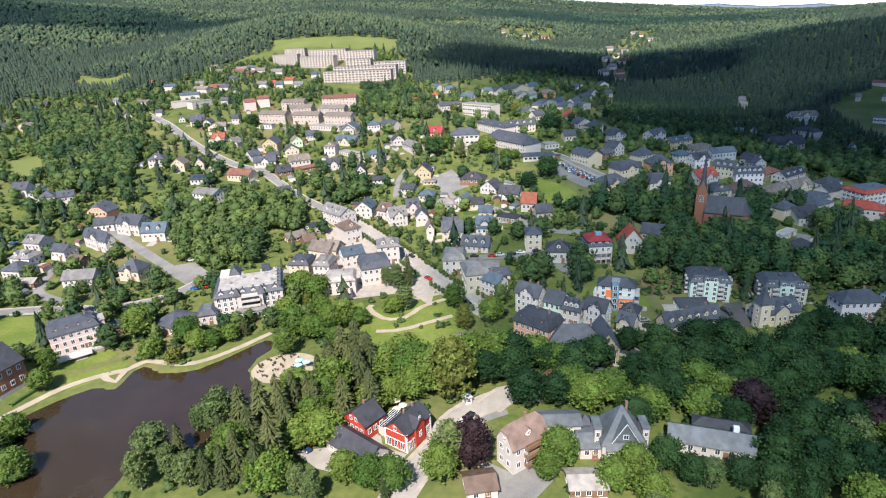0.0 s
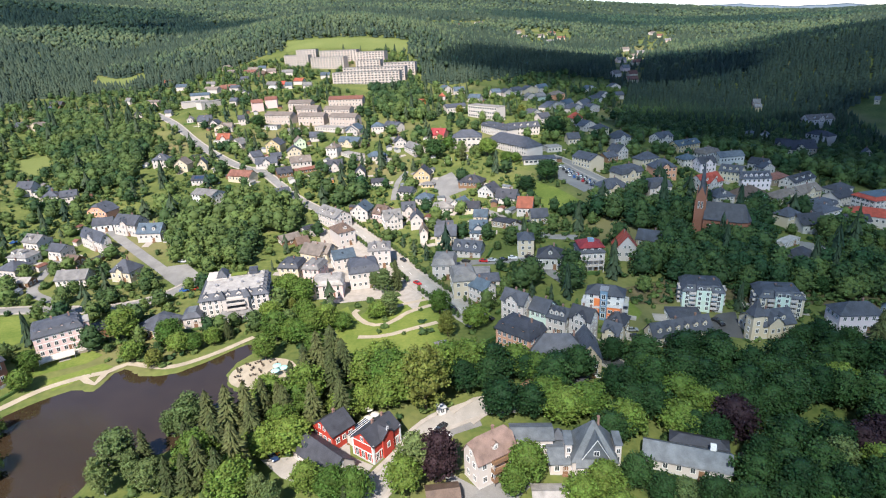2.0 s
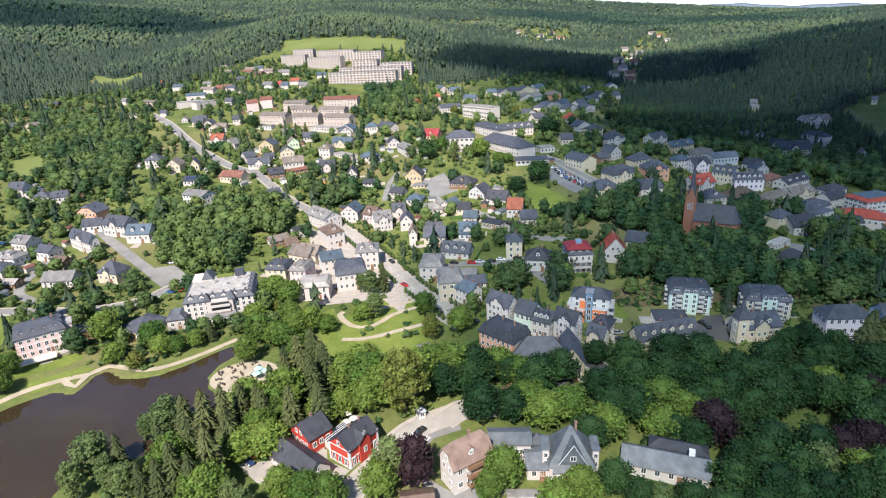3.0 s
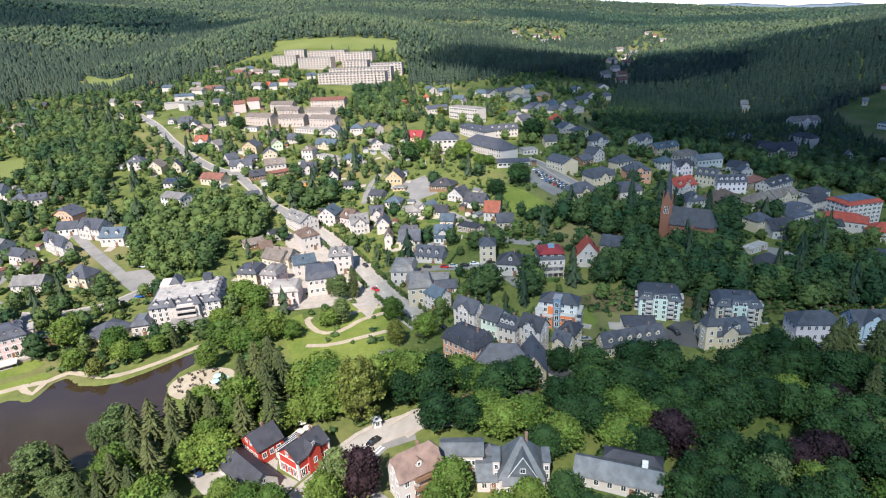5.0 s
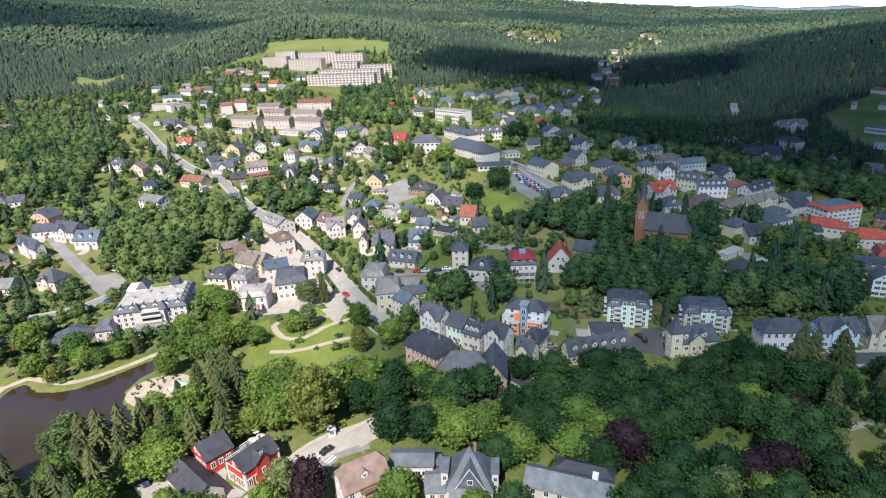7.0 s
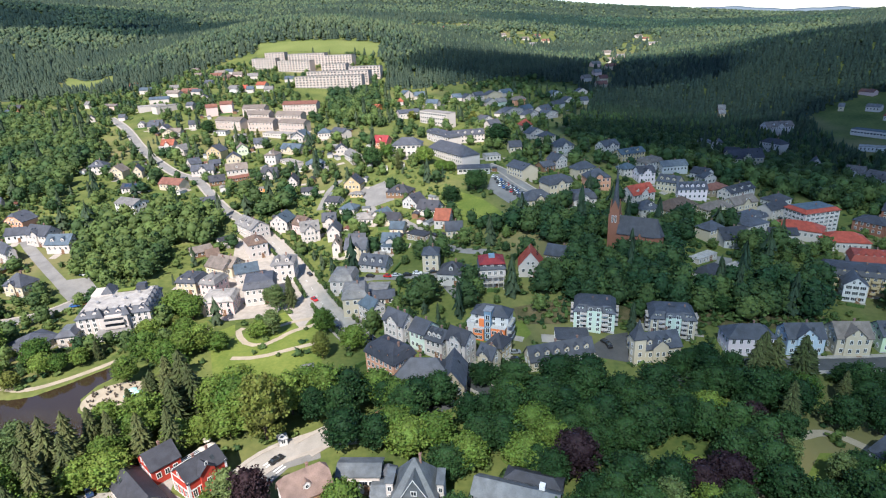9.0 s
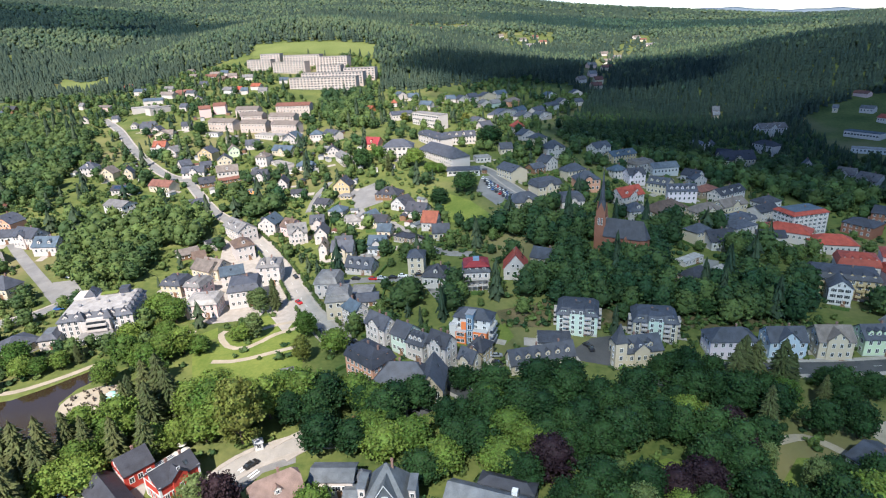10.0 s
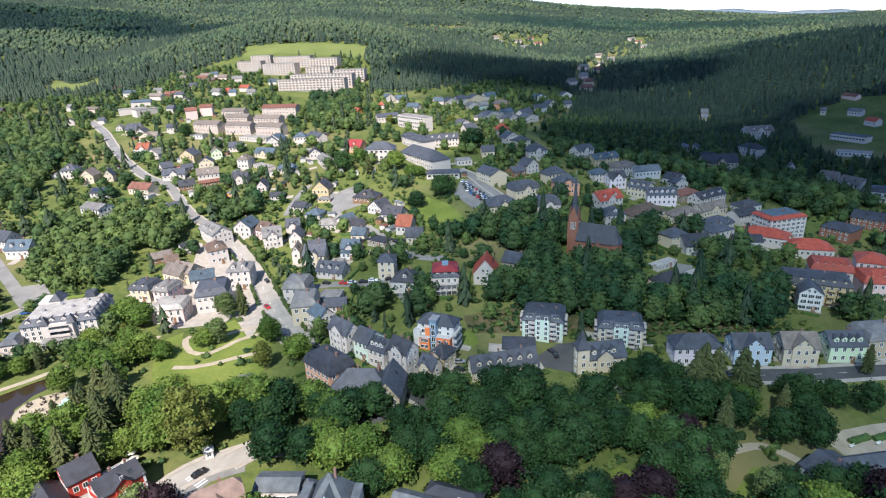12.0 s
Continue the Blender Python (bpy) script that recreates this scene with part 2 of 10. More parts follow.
HILLS_TOWN = [
    (-400, 470, 136, 3.0), (-200, 470, 136, -3.9), (0, 470, 136, 4.6), (200, 470, 136, 14.8),
    (400, 470, 136, -9.9), (-400, 640, 136, 4.6), (-200, 640, 136, 14.5), (0, 640, 136, 4.6),
    (200, 640, 136, -12.9), (400, 640, 136, -14.6), (300, 280, 104, -16.8), (450, 420, 120, -0.9),
    (-330, 300, 120, 10.9),
]
HILLS_WOOD = [
    (-850, 850, 264, 41.7), (-450, 850, 264, 13.4), (-120, 850, 264, -31.7), (180, 850, 264, 58.1),
    (480, 850, 264, -31.9), (820, 850, 264, 78.9), (-850, 1180, 264, 49.4), (-450, 1180, 264, -53.3),
    (-120, 1180, 264, 112.4), (180, 1180, 264, -30.8), (480, 1180, 264, -3.0), (820, 1180, 264, -1.5),
]
HILLS_FAR = [
    (-1500, 1900, 600, 159.9), (-700, 1900, 600, -4.1), (0, 1900, 600, 91.0), (700, 1900, 600, -41.2),
    (1500, 1900, 600, 87.1), (-2200, 2900, 880, 154.3), (-900, 2900, 880, 36.5), (400, 2900, 880, 110.8),
    (1700, 2900, 880, -79.5), (3000, 2900, 880, 150.0), (-2200, 4100, 880, 355.7), (-900, 4100, 880, 126.4),
    (400, 4100, 880, 207.9), (1700, 4100, 880, 77.7), (3000, 4100, 880, 23.5),
    (1760, 3500, 420, 40.0), (2800, 3350, 480, -36.0),
]

POND = [
    (-123.1, 159.8), (-120.2, 168.0), (-114.0, 174.2), (-107.3, 178.5), (-103.6, 180.7), (-100.8, 178.2), (-97.1, 177.8), (-96.4, 183.7),
    (-95.8, 189.6), (-91.8, 190.7), (-85.0, 184.9), (-79.2, 183.4), (-73.0, 184.6), (-64.8, 190.4), (-58.1, 196.6), (-51.5, 201.5),
    (-48.4, 198.7), (-48.7, 191.0), (-52.7, 186.4), (-54.2, 179.8), (-52.4, 173.5), (-47.5, 168.0), (-45.5, 164.1), (-44.0, 156.0),
    (-48.0, 150.0), (-54.0, 146.0), (-60.0, 142.0), (-66.0, 139.5), (-73.0, 140.0), (-77.0, 136.0), (-79.0, 128.0), (-82.0, 118.0),
    (-88.0, 108.0), (-98.0, 100.0), (-110.0, 100.0), (-120.0, 108.0), (-126.0, 122.0), (-128.0, 140.0),
]


def smooth(t):
    t = np.clip(t, 0, 1)
    return t * t * (3 - 2 * t)


def poly_distance(x, y, poly):
    """Distance to a closed outline, negative inside."""
    best = np.full(np.shape(x), 1e9)
    inside = np.zeros(np.shape(x), bool)
    for (ax, ay), (bx, by) in zip(poly, poly[1:] + poly[:1]):
        ex, ey = bx - ax, by - ay
        t = np.clip(((x - ax) * ex + (y - ay) * ey) / (ex * ex + ey * ey + 1e-9), 0, 1)
        best = np.minimum(best, np.hypot(x - ax - t * ex, y - ay - t * ey))
        cross = ((ay > y) != (by > y)) & (x < (bx - ax) * (y - ay) / (by - ay + 1e-12) + ax)
        inside ^= cross
    return np.where(inside, -best, best)


def line_distance(x, y, line):
    best = np.full(np.shape(x), 1e9)
    for (ax, ay), (bx, by) in zip(line, line[1:]):
        ex, ey = bx - ax, by - ay
        t = np.clip(((x - ax) * ex + (y - ay) * ey) / (ex * ex + ey * ey + 1e-9), 0, 1)
        best = np.minimum(best, np.hypot(x - ax - t * ex, y - ay - t * ey))
    return best


def land(x, y):
    """Height of the ground without the pond."""
    z = np.full(np.shape(x), BASE_LEVEL)
    for cx, cy, s, h in HILLS_NEAR + HILLS_TOWN + HILLS_WOOD + HILLS_FAR:
        z = z + h * np.exp(-((x - cx) ** 2 + (y - cy) ** 2) / (2.0 * s * s))
    return z


def ground_z(x, y):
    """Height of the ground; the pond's basin and bank are cut into the land."""
    x, y = np.asarray(x, float), np.asarray(y, float)
    z = land(x, y)
    near = (x > -260) & (x < 60) & (y > -20) & (y < 260)
    if np.any(near):
        d = np.where(near, poly_distance(x, y, POND), 1e3)
        bank = 0.45 + (z - 0.45) * smooth(d / 16)
        z = np.where(d > 0, np.where(d < 16, bank, z), np.maximum(-2.2, 0.45 + d * 0.45))
    return z


def gz(x, y):
    return float(ground_z(np.array([x]), np.array([y]))[0])


def part(name, bm, material, parent, label=""):
    """Links a bmesh as one mesh object under a thing or a part."""
    me = bpy.data.meshes.new(name)
    bm.to_mesh(me)
    bm.free()
    return piece(name, me, material, parent, label)


def piece(name, me, material, parent, label="", m=None):
    """Links a mesh, which others may share, under a thing or a part."""
    for x in material if isinstance(material, (list, tuple)) else [material]:
        if x is not None and x.name not in me.materials:
            me.materials.append(x)
    ob = new(name, me)
    if parent is not None:
        ob.parent = parent
    if m is not None:
        ob.matrix_basis = m
    return tagged(ob, label=label)


def raw(name, verts, faces, smooth_faces=False):
    me = bpy.data.meshes.new(name)
    me.from_pydata([tuple(v) for v in verts], [], [tuple(f) for f in faces])
    if smooth_faces:
        me.polygons.foreach_set("use_smooth", [True] * len(me.polygons))
    me.update()
    return me


def from_arrays(name, verts, faces, tint=None):
    """A mesh of triangles or quads from number arrays."""
    me = bpy.data.meshes.new(name)
    k = faces.shape[1]
    me.vertices.add(len(verts))
    me.vertices.foreach_set("co", np.ascontiguousarray(verts, np.float32).ravel())
    me.loops.add(faces.size)
    me.loops.foreach_set("vertex_index", np.ascontiguousarray(faces, np.int32).ravel())
    me.polygons.add(len(faces))
    me.polygons.foreach_set("loop_start", np.arange(0, faces.size, k, dtype=np.int32))
    if tint is not None:
        me.attributes.new("tint", "FLOAT", "POINT").data.foreach_set("value", np.ascontiguousarray(tint, np.float32))
    me.update(calc_edges=True)
    return me


def steps(stops):
    """Grid lines from (end, step) stretches."""
    out = [stops[0][0]]
    for (a, _), (b, s) in zip(stops, stops[1:]):
        k = max(1, int(round((b - a) / s)))
        out += list(np.linspace(a, b, k + 1)[1:])
    return np.array(out)


# ---- ground and pond ----
gx = steps([(-4800, 0), (-2400, 160), (-900, 50), (-400, 14), (-190, 6), (10, 2.5), (320, 5), (700, 14), (1500, 40), (2800, 110), (4800, 160)])
gy = steps([(-1600, 0), (-200, 140), (40, 20), (60, 5), (212, 2.5), (560, 5), (1000, 12), (2200, 40), (4900, 90)])
X, Y = np.meshgrid(gx, gy)
Z = ground_z(X, Y)
nx, ny = len(gx), len(gy)
idx = np.arange(nx * ny).reshape(ny, nx)
quads = np.stack([idx[:-1, :-1], idx[:-1, 1:], idx[1:, 1:], idx[1:, :-1]], -1).reshape(-1, 4)
ground_mesh = from_arrays("ground", np.stack([X, Y, Z], -1).reshape(-1, 3), quads)
ground_mesh.polygons.foreach_set("use_smooth", [True] * len(ground_mesh.polygons))
ground_mesh.materials.append(GRASS)
ground_mesh.materials.append(EARTH)
ground = tagged(new("ground", ground_mesh), "grassy valley floor rising to wooded hills", "ground", kind="structure")

# Wooded ridge whose base colour carries the blue of distance haze.
RIDGE_HAZE = mat("distant_ridge_haze", (0.115, 0.150, 0.185), (0.135, 0.170, 0.205), 0.004, 0.95, 10, spec=0.0)
rv, rf = [], []
for k in range(76):
    a = radians(-2 + 40 * k / 60)
    top = 232 - 3.3 * (k - 33) + 7 * math.sin(k * 0.55) + 3 * math.sin(k * 1.7) - max(0, 20 - k) ** 2 * 0.7
    for r, z in ((4700, -150), (4760, top - 14), (4800, top), (4820, -150)):
        rv.append((33 + r * math.sin(a), r * math.cos(a), z))
for k in range(75):
    for j in range(3):
        rf.append((4 * k + j, 4 * k + 4 + j, 4 * k + 5 + j, 4 * k + 1 + j))
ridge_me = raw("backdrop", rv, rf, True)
ridge_me.materials.append(RIDGE_HAZE)
tagged(new("backdrop", ridge_me), "wooded ridge on the far horizon, coloured blue for haze", "distant hills", kind="structure")

pond_me = raw("pond", [(x, y, 0.0) for x, y in POND], [list(range(len(POND)))])
pond_me.materials.append(WATER)
tagged(new("water", pond_me), "still brown water of a park pond", "pond", kind="structure")


def curve_line(points, step=3.0):
    """A smooth line through the points."""
    p = [Vector((x, y, 0)) for x, y in points]
    p = [2 * p[0] - p[1]] + p + [2 * p[-1] - p[-2]]
    out = []
    for a, b, c, d in zip(p, p[1:], p[2:], p[3:]):
        k = max(1, int((c - b).length / step))
        for i in range(k):
            t = i / k
            out.append(0.5 * ((2 * b) + (c - a) * t + (2 * a - 5 * b + 4 * c - d) * t * t + (3 * b - a - 3 * c + d) * t ** 3))
    out.append(p[-2])
    return out


def strip(name, line, left, right, lift, drop=0.0, cols=3):
    """A ribbon beside a line, lying on the ground; drop adds standing sides."""
    verts, faces = [], []
    for i, q in enumerate(line):
        d = (line[min(i + 1, len(line) - 1)] - line[max(i - 1, 0)]).normalized()
        n = Vector((-d.y, d.x, 0))
        us = [left + (right - left) * j / (cols - 1) for j in range(cols)]
        row = [(q + n * u) for u in us]
        zs = ground_z(np.array([r.x for r in row]), np.array([r.y for r in row]))
        pts = [(r.x, r.y, z + lift) for r, z in zip(row, zs)]
        if drop:
            pts = [(*pts[0][:2], pts[0][2] - drop)] + pts + [(*pts[-1][:2], pts[-1][2] - drop)]
        verts += pts
    w = cols + (2 if drop else 0)
    for i in range(len(line) - 1):
        for j in range(w - 1):
            a = i * w + j
            faces.append((a, a + w, a + w + 1, a + 1))
    return raw(name, verts, faces, not drop)


ROAD_LINES = []


def road(name, points, width, material, label, category="road", kerb=0.0, dashes=False):
    """A road or path on the ground, with raised pavements on both sides where kerb gives their width."""
    line = curve_line(points)
    ROAD_LINES.append(([(p.x, p.y) for p in line], width / 2 + kerb))
    ob = new(name, strip(name, line, -width / 2, width / 2, 0.10, 0.0, 4))
    ob.data.materials.append(material)
    tagged(ob, label, category, kind="structure")
    if kerb:
        for a, b in ((-width / 2 - kerb, -width / 2), (width / 2, width / 2 + kerb)):
            k = new("pavement", strip("pavement", line, a, b, 0.23, 0.25))
            k.data.materials.append(PAVING)
            tagged(k, "paved footway with a raised kerb beside the street", "pavement", kind="structure")
    if dashes:
        run = curve_line(points, 1.5)
        for i in range(2, len(run) - 3, 6):
            k = new("road_mark", strip("road_mark", run[i:i + 3], -0.07, 0.07, 0.13, 0.0, 2))
            k.data.materials.append(ROAD_PAINT)
            tagged(k, "white centre line dash on the asphalt", "road marking", kind="structure")
    return ob


AREAS = []


def area(name, points, material, label, category, lift=0.08, cell=4.0, keep_clear=True):
    """A patch of lawn, yard or paving that follows the ground inside an outline."""
    if keep_clear:
        AREAS.append(points)
    bm = bmesh.new()
    vs = [bm.verts.new((x, y, 0)) for x, y in points]
    bm.faces.new(vs)
    xs, ys = [p[0] for p in points], [p[1] for p in points]
    for lo, hi, axis in ((min(xs), max(xs), 0), (min(ys), max(ys), 1)):
        k = int((hi - lo) / cell)
        for i in range(1, k + 1):
            co = [0, 0, 0]
            co[axis] = lo + (hi - lo) * i / (k + 1)
            no = [0, 0, 0]
            no[axis] = 1
            bmesh.ops.bisect_plane(bm, geom=bm.verts[:] + bm.edges[:] + bm.faces[:], plane_co=co, plane_no=no)
    z = ground_z(np.array([v.co.x for v in bm.verts]), np.array([v.co.y for v in bm.verts]))
    for v, h in zip(bm.verts, z):
        v.co.z = h + lift
    bmesh.ops.recalc_face_normals(bm, faces=bm.faces)
    if sum(f.normal.z for f in bm.faces) < 0:
        bmesh.ops.reverse_faces(bm, faces=bm.faces)
    me = bpy.data.meshes.new(name)
    bm.to_mesh(me)
    bm.free()
    me.materials.append(material)
    return tagged(new(name, me), label, category, kind="structure")


# ---- buildings ----
FOOTPRINTS = []
HOUSES = []


def box(bm, x0, x1, y0, y1, z0, z1, mat_index=0):
    vs = [bm.verts.new(c) for c in ((x0, y0, z0), (x1, y0, z0), (x1, y1, z0), (x0, y1, z0), (x0, y0, z1), (x1, y0, z1), (x1, y1, z1), (x0, y1, z1))]
    for f in ((3, 2, 1, 0), (4, 5, 6, 7), (0, 1, 5, 4), (1, 2, 6, 5), (2, 3, 7, 6), (3, 0, 4, 7)):
        bm.faces.new([vs[i] for i in f]).material_index = mat_index
    return vs


def solid(bm, rings, caps=True, mat_index=0):
    """Skins a row of rings with the same number of points."""
    vr = [[bm.verts.new(c) for c in r] for r in rings]
    k = len(rings[0])
    for a, b in zip(vr, vr[1:]):
        for i in range(k):
            bm.faces.new((a[i], a[(i + 1) % k], b[(i + 1) % k], b[i])).material_index = mat_index
    if caps:
        bm.faces.new(vr[0][::-1]).material_index = mat_index
        bm.faces.new(vr[-1]).material_index = mat_index
    return vr


def window_mesh(name, w, h, panes=2, sill=True):
    """A casement in one piece: a frame of real depth, mullions and recessed panes."""
    f, m = 0.12, 0.035
    xs = [-w / 2 - f, -w / 2]
    for i in range(1, panes):
        x = -w / 2 + w * i / panes
        xs += [x - m, x + m]
    xs += [w / 2, w / 2 + f]
    zs = [-f, 0, h, h + f]
    bm = bmesh.new()
    out = [[bm.verts.new((x, -0.09, z)) for z in zs] for x in xs]
    for i in range(len(xs) - 1):
        for j in range(3):
            q = (out[i][j], out[i + 1][j], out[i + 1][j + 1], out[i][j + 1])
            if j == 1 and i % 2 == 1:
                deep = [bm.verts.new((v.co.x, -0.015, v.co.z)) for v in q]
                for k in range(4):
                    bm.faces.new((q[k], q[(k + 1) % 4], deep[(k + 1) % 4], deep[k]))
                bm.faces.new(deep).material_index = 1
            else:
                bm.faces.new(q)
    ring = [out[i][0] for i in range(len(xs))] + [out[-1][j] for j in range(1, 4)] + [out[i][3] for i in range(len(xs) - 2, -1, -1)] + [out[0][j] for j in (2, 1)]
    back = [bm.verts.new((v.co.x, 0.03, v.co.z)) for v in ring]
    for k in range(len(ring)):
        bm.faces.new((ring[k], back[k], back[(k + 1) % len(ring)], ring[(k + 1) % len(ring)]))
    bmesh.ops.recalc_face_normals(bm, faces=bm.faces)
    me = bpy.data.meshes.new(name)
    bm.to_mesh(me)
    bm.free()
    me.materials.append(FRAME)
    me.materials.append(GLASS)
    return me


def far_window_mesh(name, w, h):
    """A window far off: a frame with one recessed pane."""
    f = 0.12
    ring = lambda x, y0, y1, z: [(-x, z, y0), (x, z, y0), (x, z, y1), (-x, z, y1)]
    bm = bmesh.new()
    rings = [[bm.verts.new(p) for p in r] for r in (ring(w / 2 + f, -f, h + f, 0.03), ring(w / 2 + f, -f, h + f, -0.08), ring(w / 2, 0, h, -0.08), ring(w / 2, 0, h, -0.02))]
    for a, b in zip(rings, rings[1:]):
        for i in range(4):
            bm.faces.new((a[i], a[(i + 1) % 4], b[(i + 1) % 4], b[i]))
    bm.faces.new(rings[-1]).material_index = 1
    bmesh.ops.recalc_face_normals(bm, faces=bm.faces)
    me = bpy.data.meshes.new(name)
    bm.to_mesh(me)
    bm.free()
    me.materials.append(FRAME)
    me.materials.append(GLASS)
    return me


WIN = window_mesh("window", 1.05, 1.5)
WIN_WIDE = window_mesh("window", 2.0, 1.4, 3)
WIN_TALL = window_mesh("window", 1.0, 2.2)
WIN_ARCH = window_mesh("window", 0.8, 3.4, 2, False)
WIN_SHOP = window_mesh("window", 2.6, 2.1, 2)
WIN_STRIP = window_mesh("window", 2.7, 1.5, 2)
FAR_KINDS = {"strip": far_window_mesh("window", 2.7, 1.5), "std": far_window_mesh("window", 1.05, 1.5), "wide": far_window_mesh("window", 2.0, 1.4), "tall": far_window_mesh("window", 1.0, 2.2)}
WIN_KINDS = {"strip": WIN_STRIP, "std": WIN, "wide": WIN_WIDE, "tall": WIN_TALL, "shop": WIN_SHOP, "arch": WIN_ARCH}


def roof_rings(kind, w, d, h, rh, o):
    """Rings of a roof, from the eaves up, round a w x d house whose walls end at h."""
    a, b = w / 2 + o, d / 2 + o
    lo = h - o * rh / max(d / 2, 0.1) * 0.9
    rect = lambda x, y, z, s=0: [(-x + s, -y, z), (x + s, -y, z), (x + s, y, z), (-x + s, y, z)]
    if kind == "hip":
        r = max(w / 2 - d / 2, 0.15)
        return [rect(a, b, lo - 0.18), rect(a, b, lo), rect(r, 0.12, h + rh)]
    if kind == "mansard":
        s = min(1.3, d * 0.14)
        k = max(w / 2 - d * 0.42, 0.3)
        return [rect(a, b, h - 0.25), rect(a, b, h), rect(w / 2 - s * 0.6, d / 2 - s * 0.6, h + rh * 0.66), rect(w / 2 - s - 0.4, d / 2 - s - 0.4, h + rh * 0.72), rect(k, 0.15, h + rh)]
    if kind == "mansflat":
        s = min(1.6, d * 0.16)
        return [rect(a, b, h - 0.25), rect(a, b, h), rect(w / 2 - s, d / 2 - s, h + rh), ]
    return [rect(a, b, lo - 0.2), rect(a, b, lo), rect(a, 0.1, h + rh)]


def roof_shell(bm, w, d, h, rh, o, m, half):
    """A pitched roof of real thickness whose gable ends stay open to the wall; half: the ridge ends are hipped."""
    a, b = w / 2 + o, d / 2 + o
    lo, top = h - o * rh / (d / 2) + 0.12, h + rh + 0.12
    c = min(w * 0.16, 1.8) if half else 0.0
    k = 0.66 if half else 1.0
    yb, zm = b * (1 - k), lo + (top - lo) * k
    out = []
    for dz in (0.0, -0.24):
        if half:
            p = [(-a, -b, lo), (a, -b, lo), (a, -yb, zm), (a - c, 0, top), (-a + c, 0, top), (-a, -yb, zm), (a, b, lo), (-a, b, lo), (-a, yb, zm), (a, yb, zm)]
            f = [(0, 1, 2, 3, 4, 5), (6, 7, 8, 4, 3, 9), (2, 9, 3), (8, 5, 4)]
            rim = (0, 1, 2, 9, 6, 7, 8, 5)
        else:
            p = [(-a, -b, lo), (a, -b, lo), (a, 0, top), (-a, 0, top), (a, b, lo), (-a, b, lo)]
            f = [(0, 1, 2, 3), (4, 5, 3, 2)]
            rim = (0, 1, 2, 4, 5, 3)
        vs = [bm.verts.new(m @ Vector((q[0], q[1], q[2] + dz))) for q in p]
        for q in f:
            bm.faces.new([vs[t] for t in (q if dz == 0 else q[::-1])])
        out.append([vs[t] for t in rim])
    for t in range(len(out[0])):
        u = (t + 1) % len(out[0])
        bm.faces.new((out[0][t], out[1][t], out[1][u], out[0][u]))


def dormer(parent, x, y, z, facing, w, h, depth, wall, roof, gable=True):
    """A dormer that stands out of the slope: cheeks, gable or shed roof, and its window."""
    bm = bmesh.new()
    if gable:
        solid(bm, [[(-w / 2, 0, 0), (w / 2, 0, 0), (w / 2, 0, h), (0, 0, h + w * 0.42), (-w / 2, 0, h)], [(-w / 2, depth, 0), (w / 2, depth, 0), (w / 2, depth, h), (0, depth, h + w * 0.42), (-w / 2, depth, h)]])
    else:
        box(bm, -w / 2, w / 2, 0, depth, 0, h)
    bmesh.ops.recalc_face_normals(bm, faces=bm.faces)
    m = pose(x, y, z, 0, 0, facing)
    ob = part("dormer", bm, wall_mat(wall), parent)
    ob.matrix_basis = m
    bm = bmesh.new()
    e = 0.18
    if gable:
        for s in (-1, 1):
            x1 = s * (w / 2 + e)
            z1 = h - e * 0.84
            zt = h + w * 0.42
            solid(bm, [[(0, -e, zt + 0.05), (x1, -e, z1 + 0.02), (x1, -e, z1 + 0.16), (0, -e, zt + 0.2)], [(0, depth, zt + 0.05), (x1, depth, z1 + 0.02), (x1, depth, z1 + 0.16), (0, depth, zt + 0.2)]])
    else:
        solid(bm, [[(-w / 2 - e, -e, h), (w / 2 + e, -e, h), (w / 2 + e, -e, h + 0.15), (-w / 2 - e, -e, h + 0.15)], [(-w / 2 - e, depth + 0.3, h + 0.25), (w / 2 + e, depth + 0.3, h + 0.25), (w / 2 + e, depth + 0.3, h + 0.4), (-w / 2 - e, depth + 0.3, h + 0.4)]])
    bmesh.ops.recalc_face_normals(bm, faces=bm.faces)
    part("dormer_roof", bm, roof_mat(roof), ob)
    k = min(w * 0.62 / 1.05, (h - 0.5) / 1.5)
    k = max(0.35, k)
    piece("dormer_window", WIN, FRAME, ob, "", Matrix.Translation((0, -0.02, 0.3)) @ Matrix.Diagonal((k if gable else min(k * 1.5, w * 0.7 / 1.05), 1, k, 1)))
    return ob


def chimney(parent, x, y, z0, z1, wall="chimney", s=0.55):
    bm = bmesh.new()
    box(bm, -s / 2, s / 2, -s / 2, s / 2, z0, z1)
    box(bm, -s / 2 - 0.1, s / 2 + 0.1, -s / 2 - 0.1, s / 2 + 0.1, z1, z1 + 0.14)
    box(bm, -s / 4, s / 4, -s / 4, s / 4, z1 + 0.14, z1 + 0.4)
    ob = part("chimney", bm, wall_mat(wall), parent)
    ob.matrix_basis = pose(x, y, 0)
    return ob


def facade(parent, face, w, d, z0, floors, step, kind="std", gap=2.7, margin=1.0, skip=(), floor_h=2.9):
    """Rows of windows on one face: 0 front, 1 right, 2 back, 3 left."""
    L = w if face in (0, 2) else d
    k = max(1, int(round((L - margin) / gap)))
    mesh = (FAR_KINDS if parent.matrix_world.translation.y > 330 else WIN_KINDS)[kind]
    for f in range(floors):
        for i in range(k):
            if (f, i) in skip:
                continue
            u = (i + 0.5) / k * (L - margin) - (L - margin) / 2
            z = z0 + f * floor_h
            m = {0: pose(u, -d / 2, z), 1: pose(w / 2, u, z, 0, 0, 90), 2: pose(-u, d / 2, z, 0, 0, 180), 3: pose(-w / 2, -u, z, 0, 0, -90)}[face]
            piece("window", mesh, FRAME, parent, "", m)


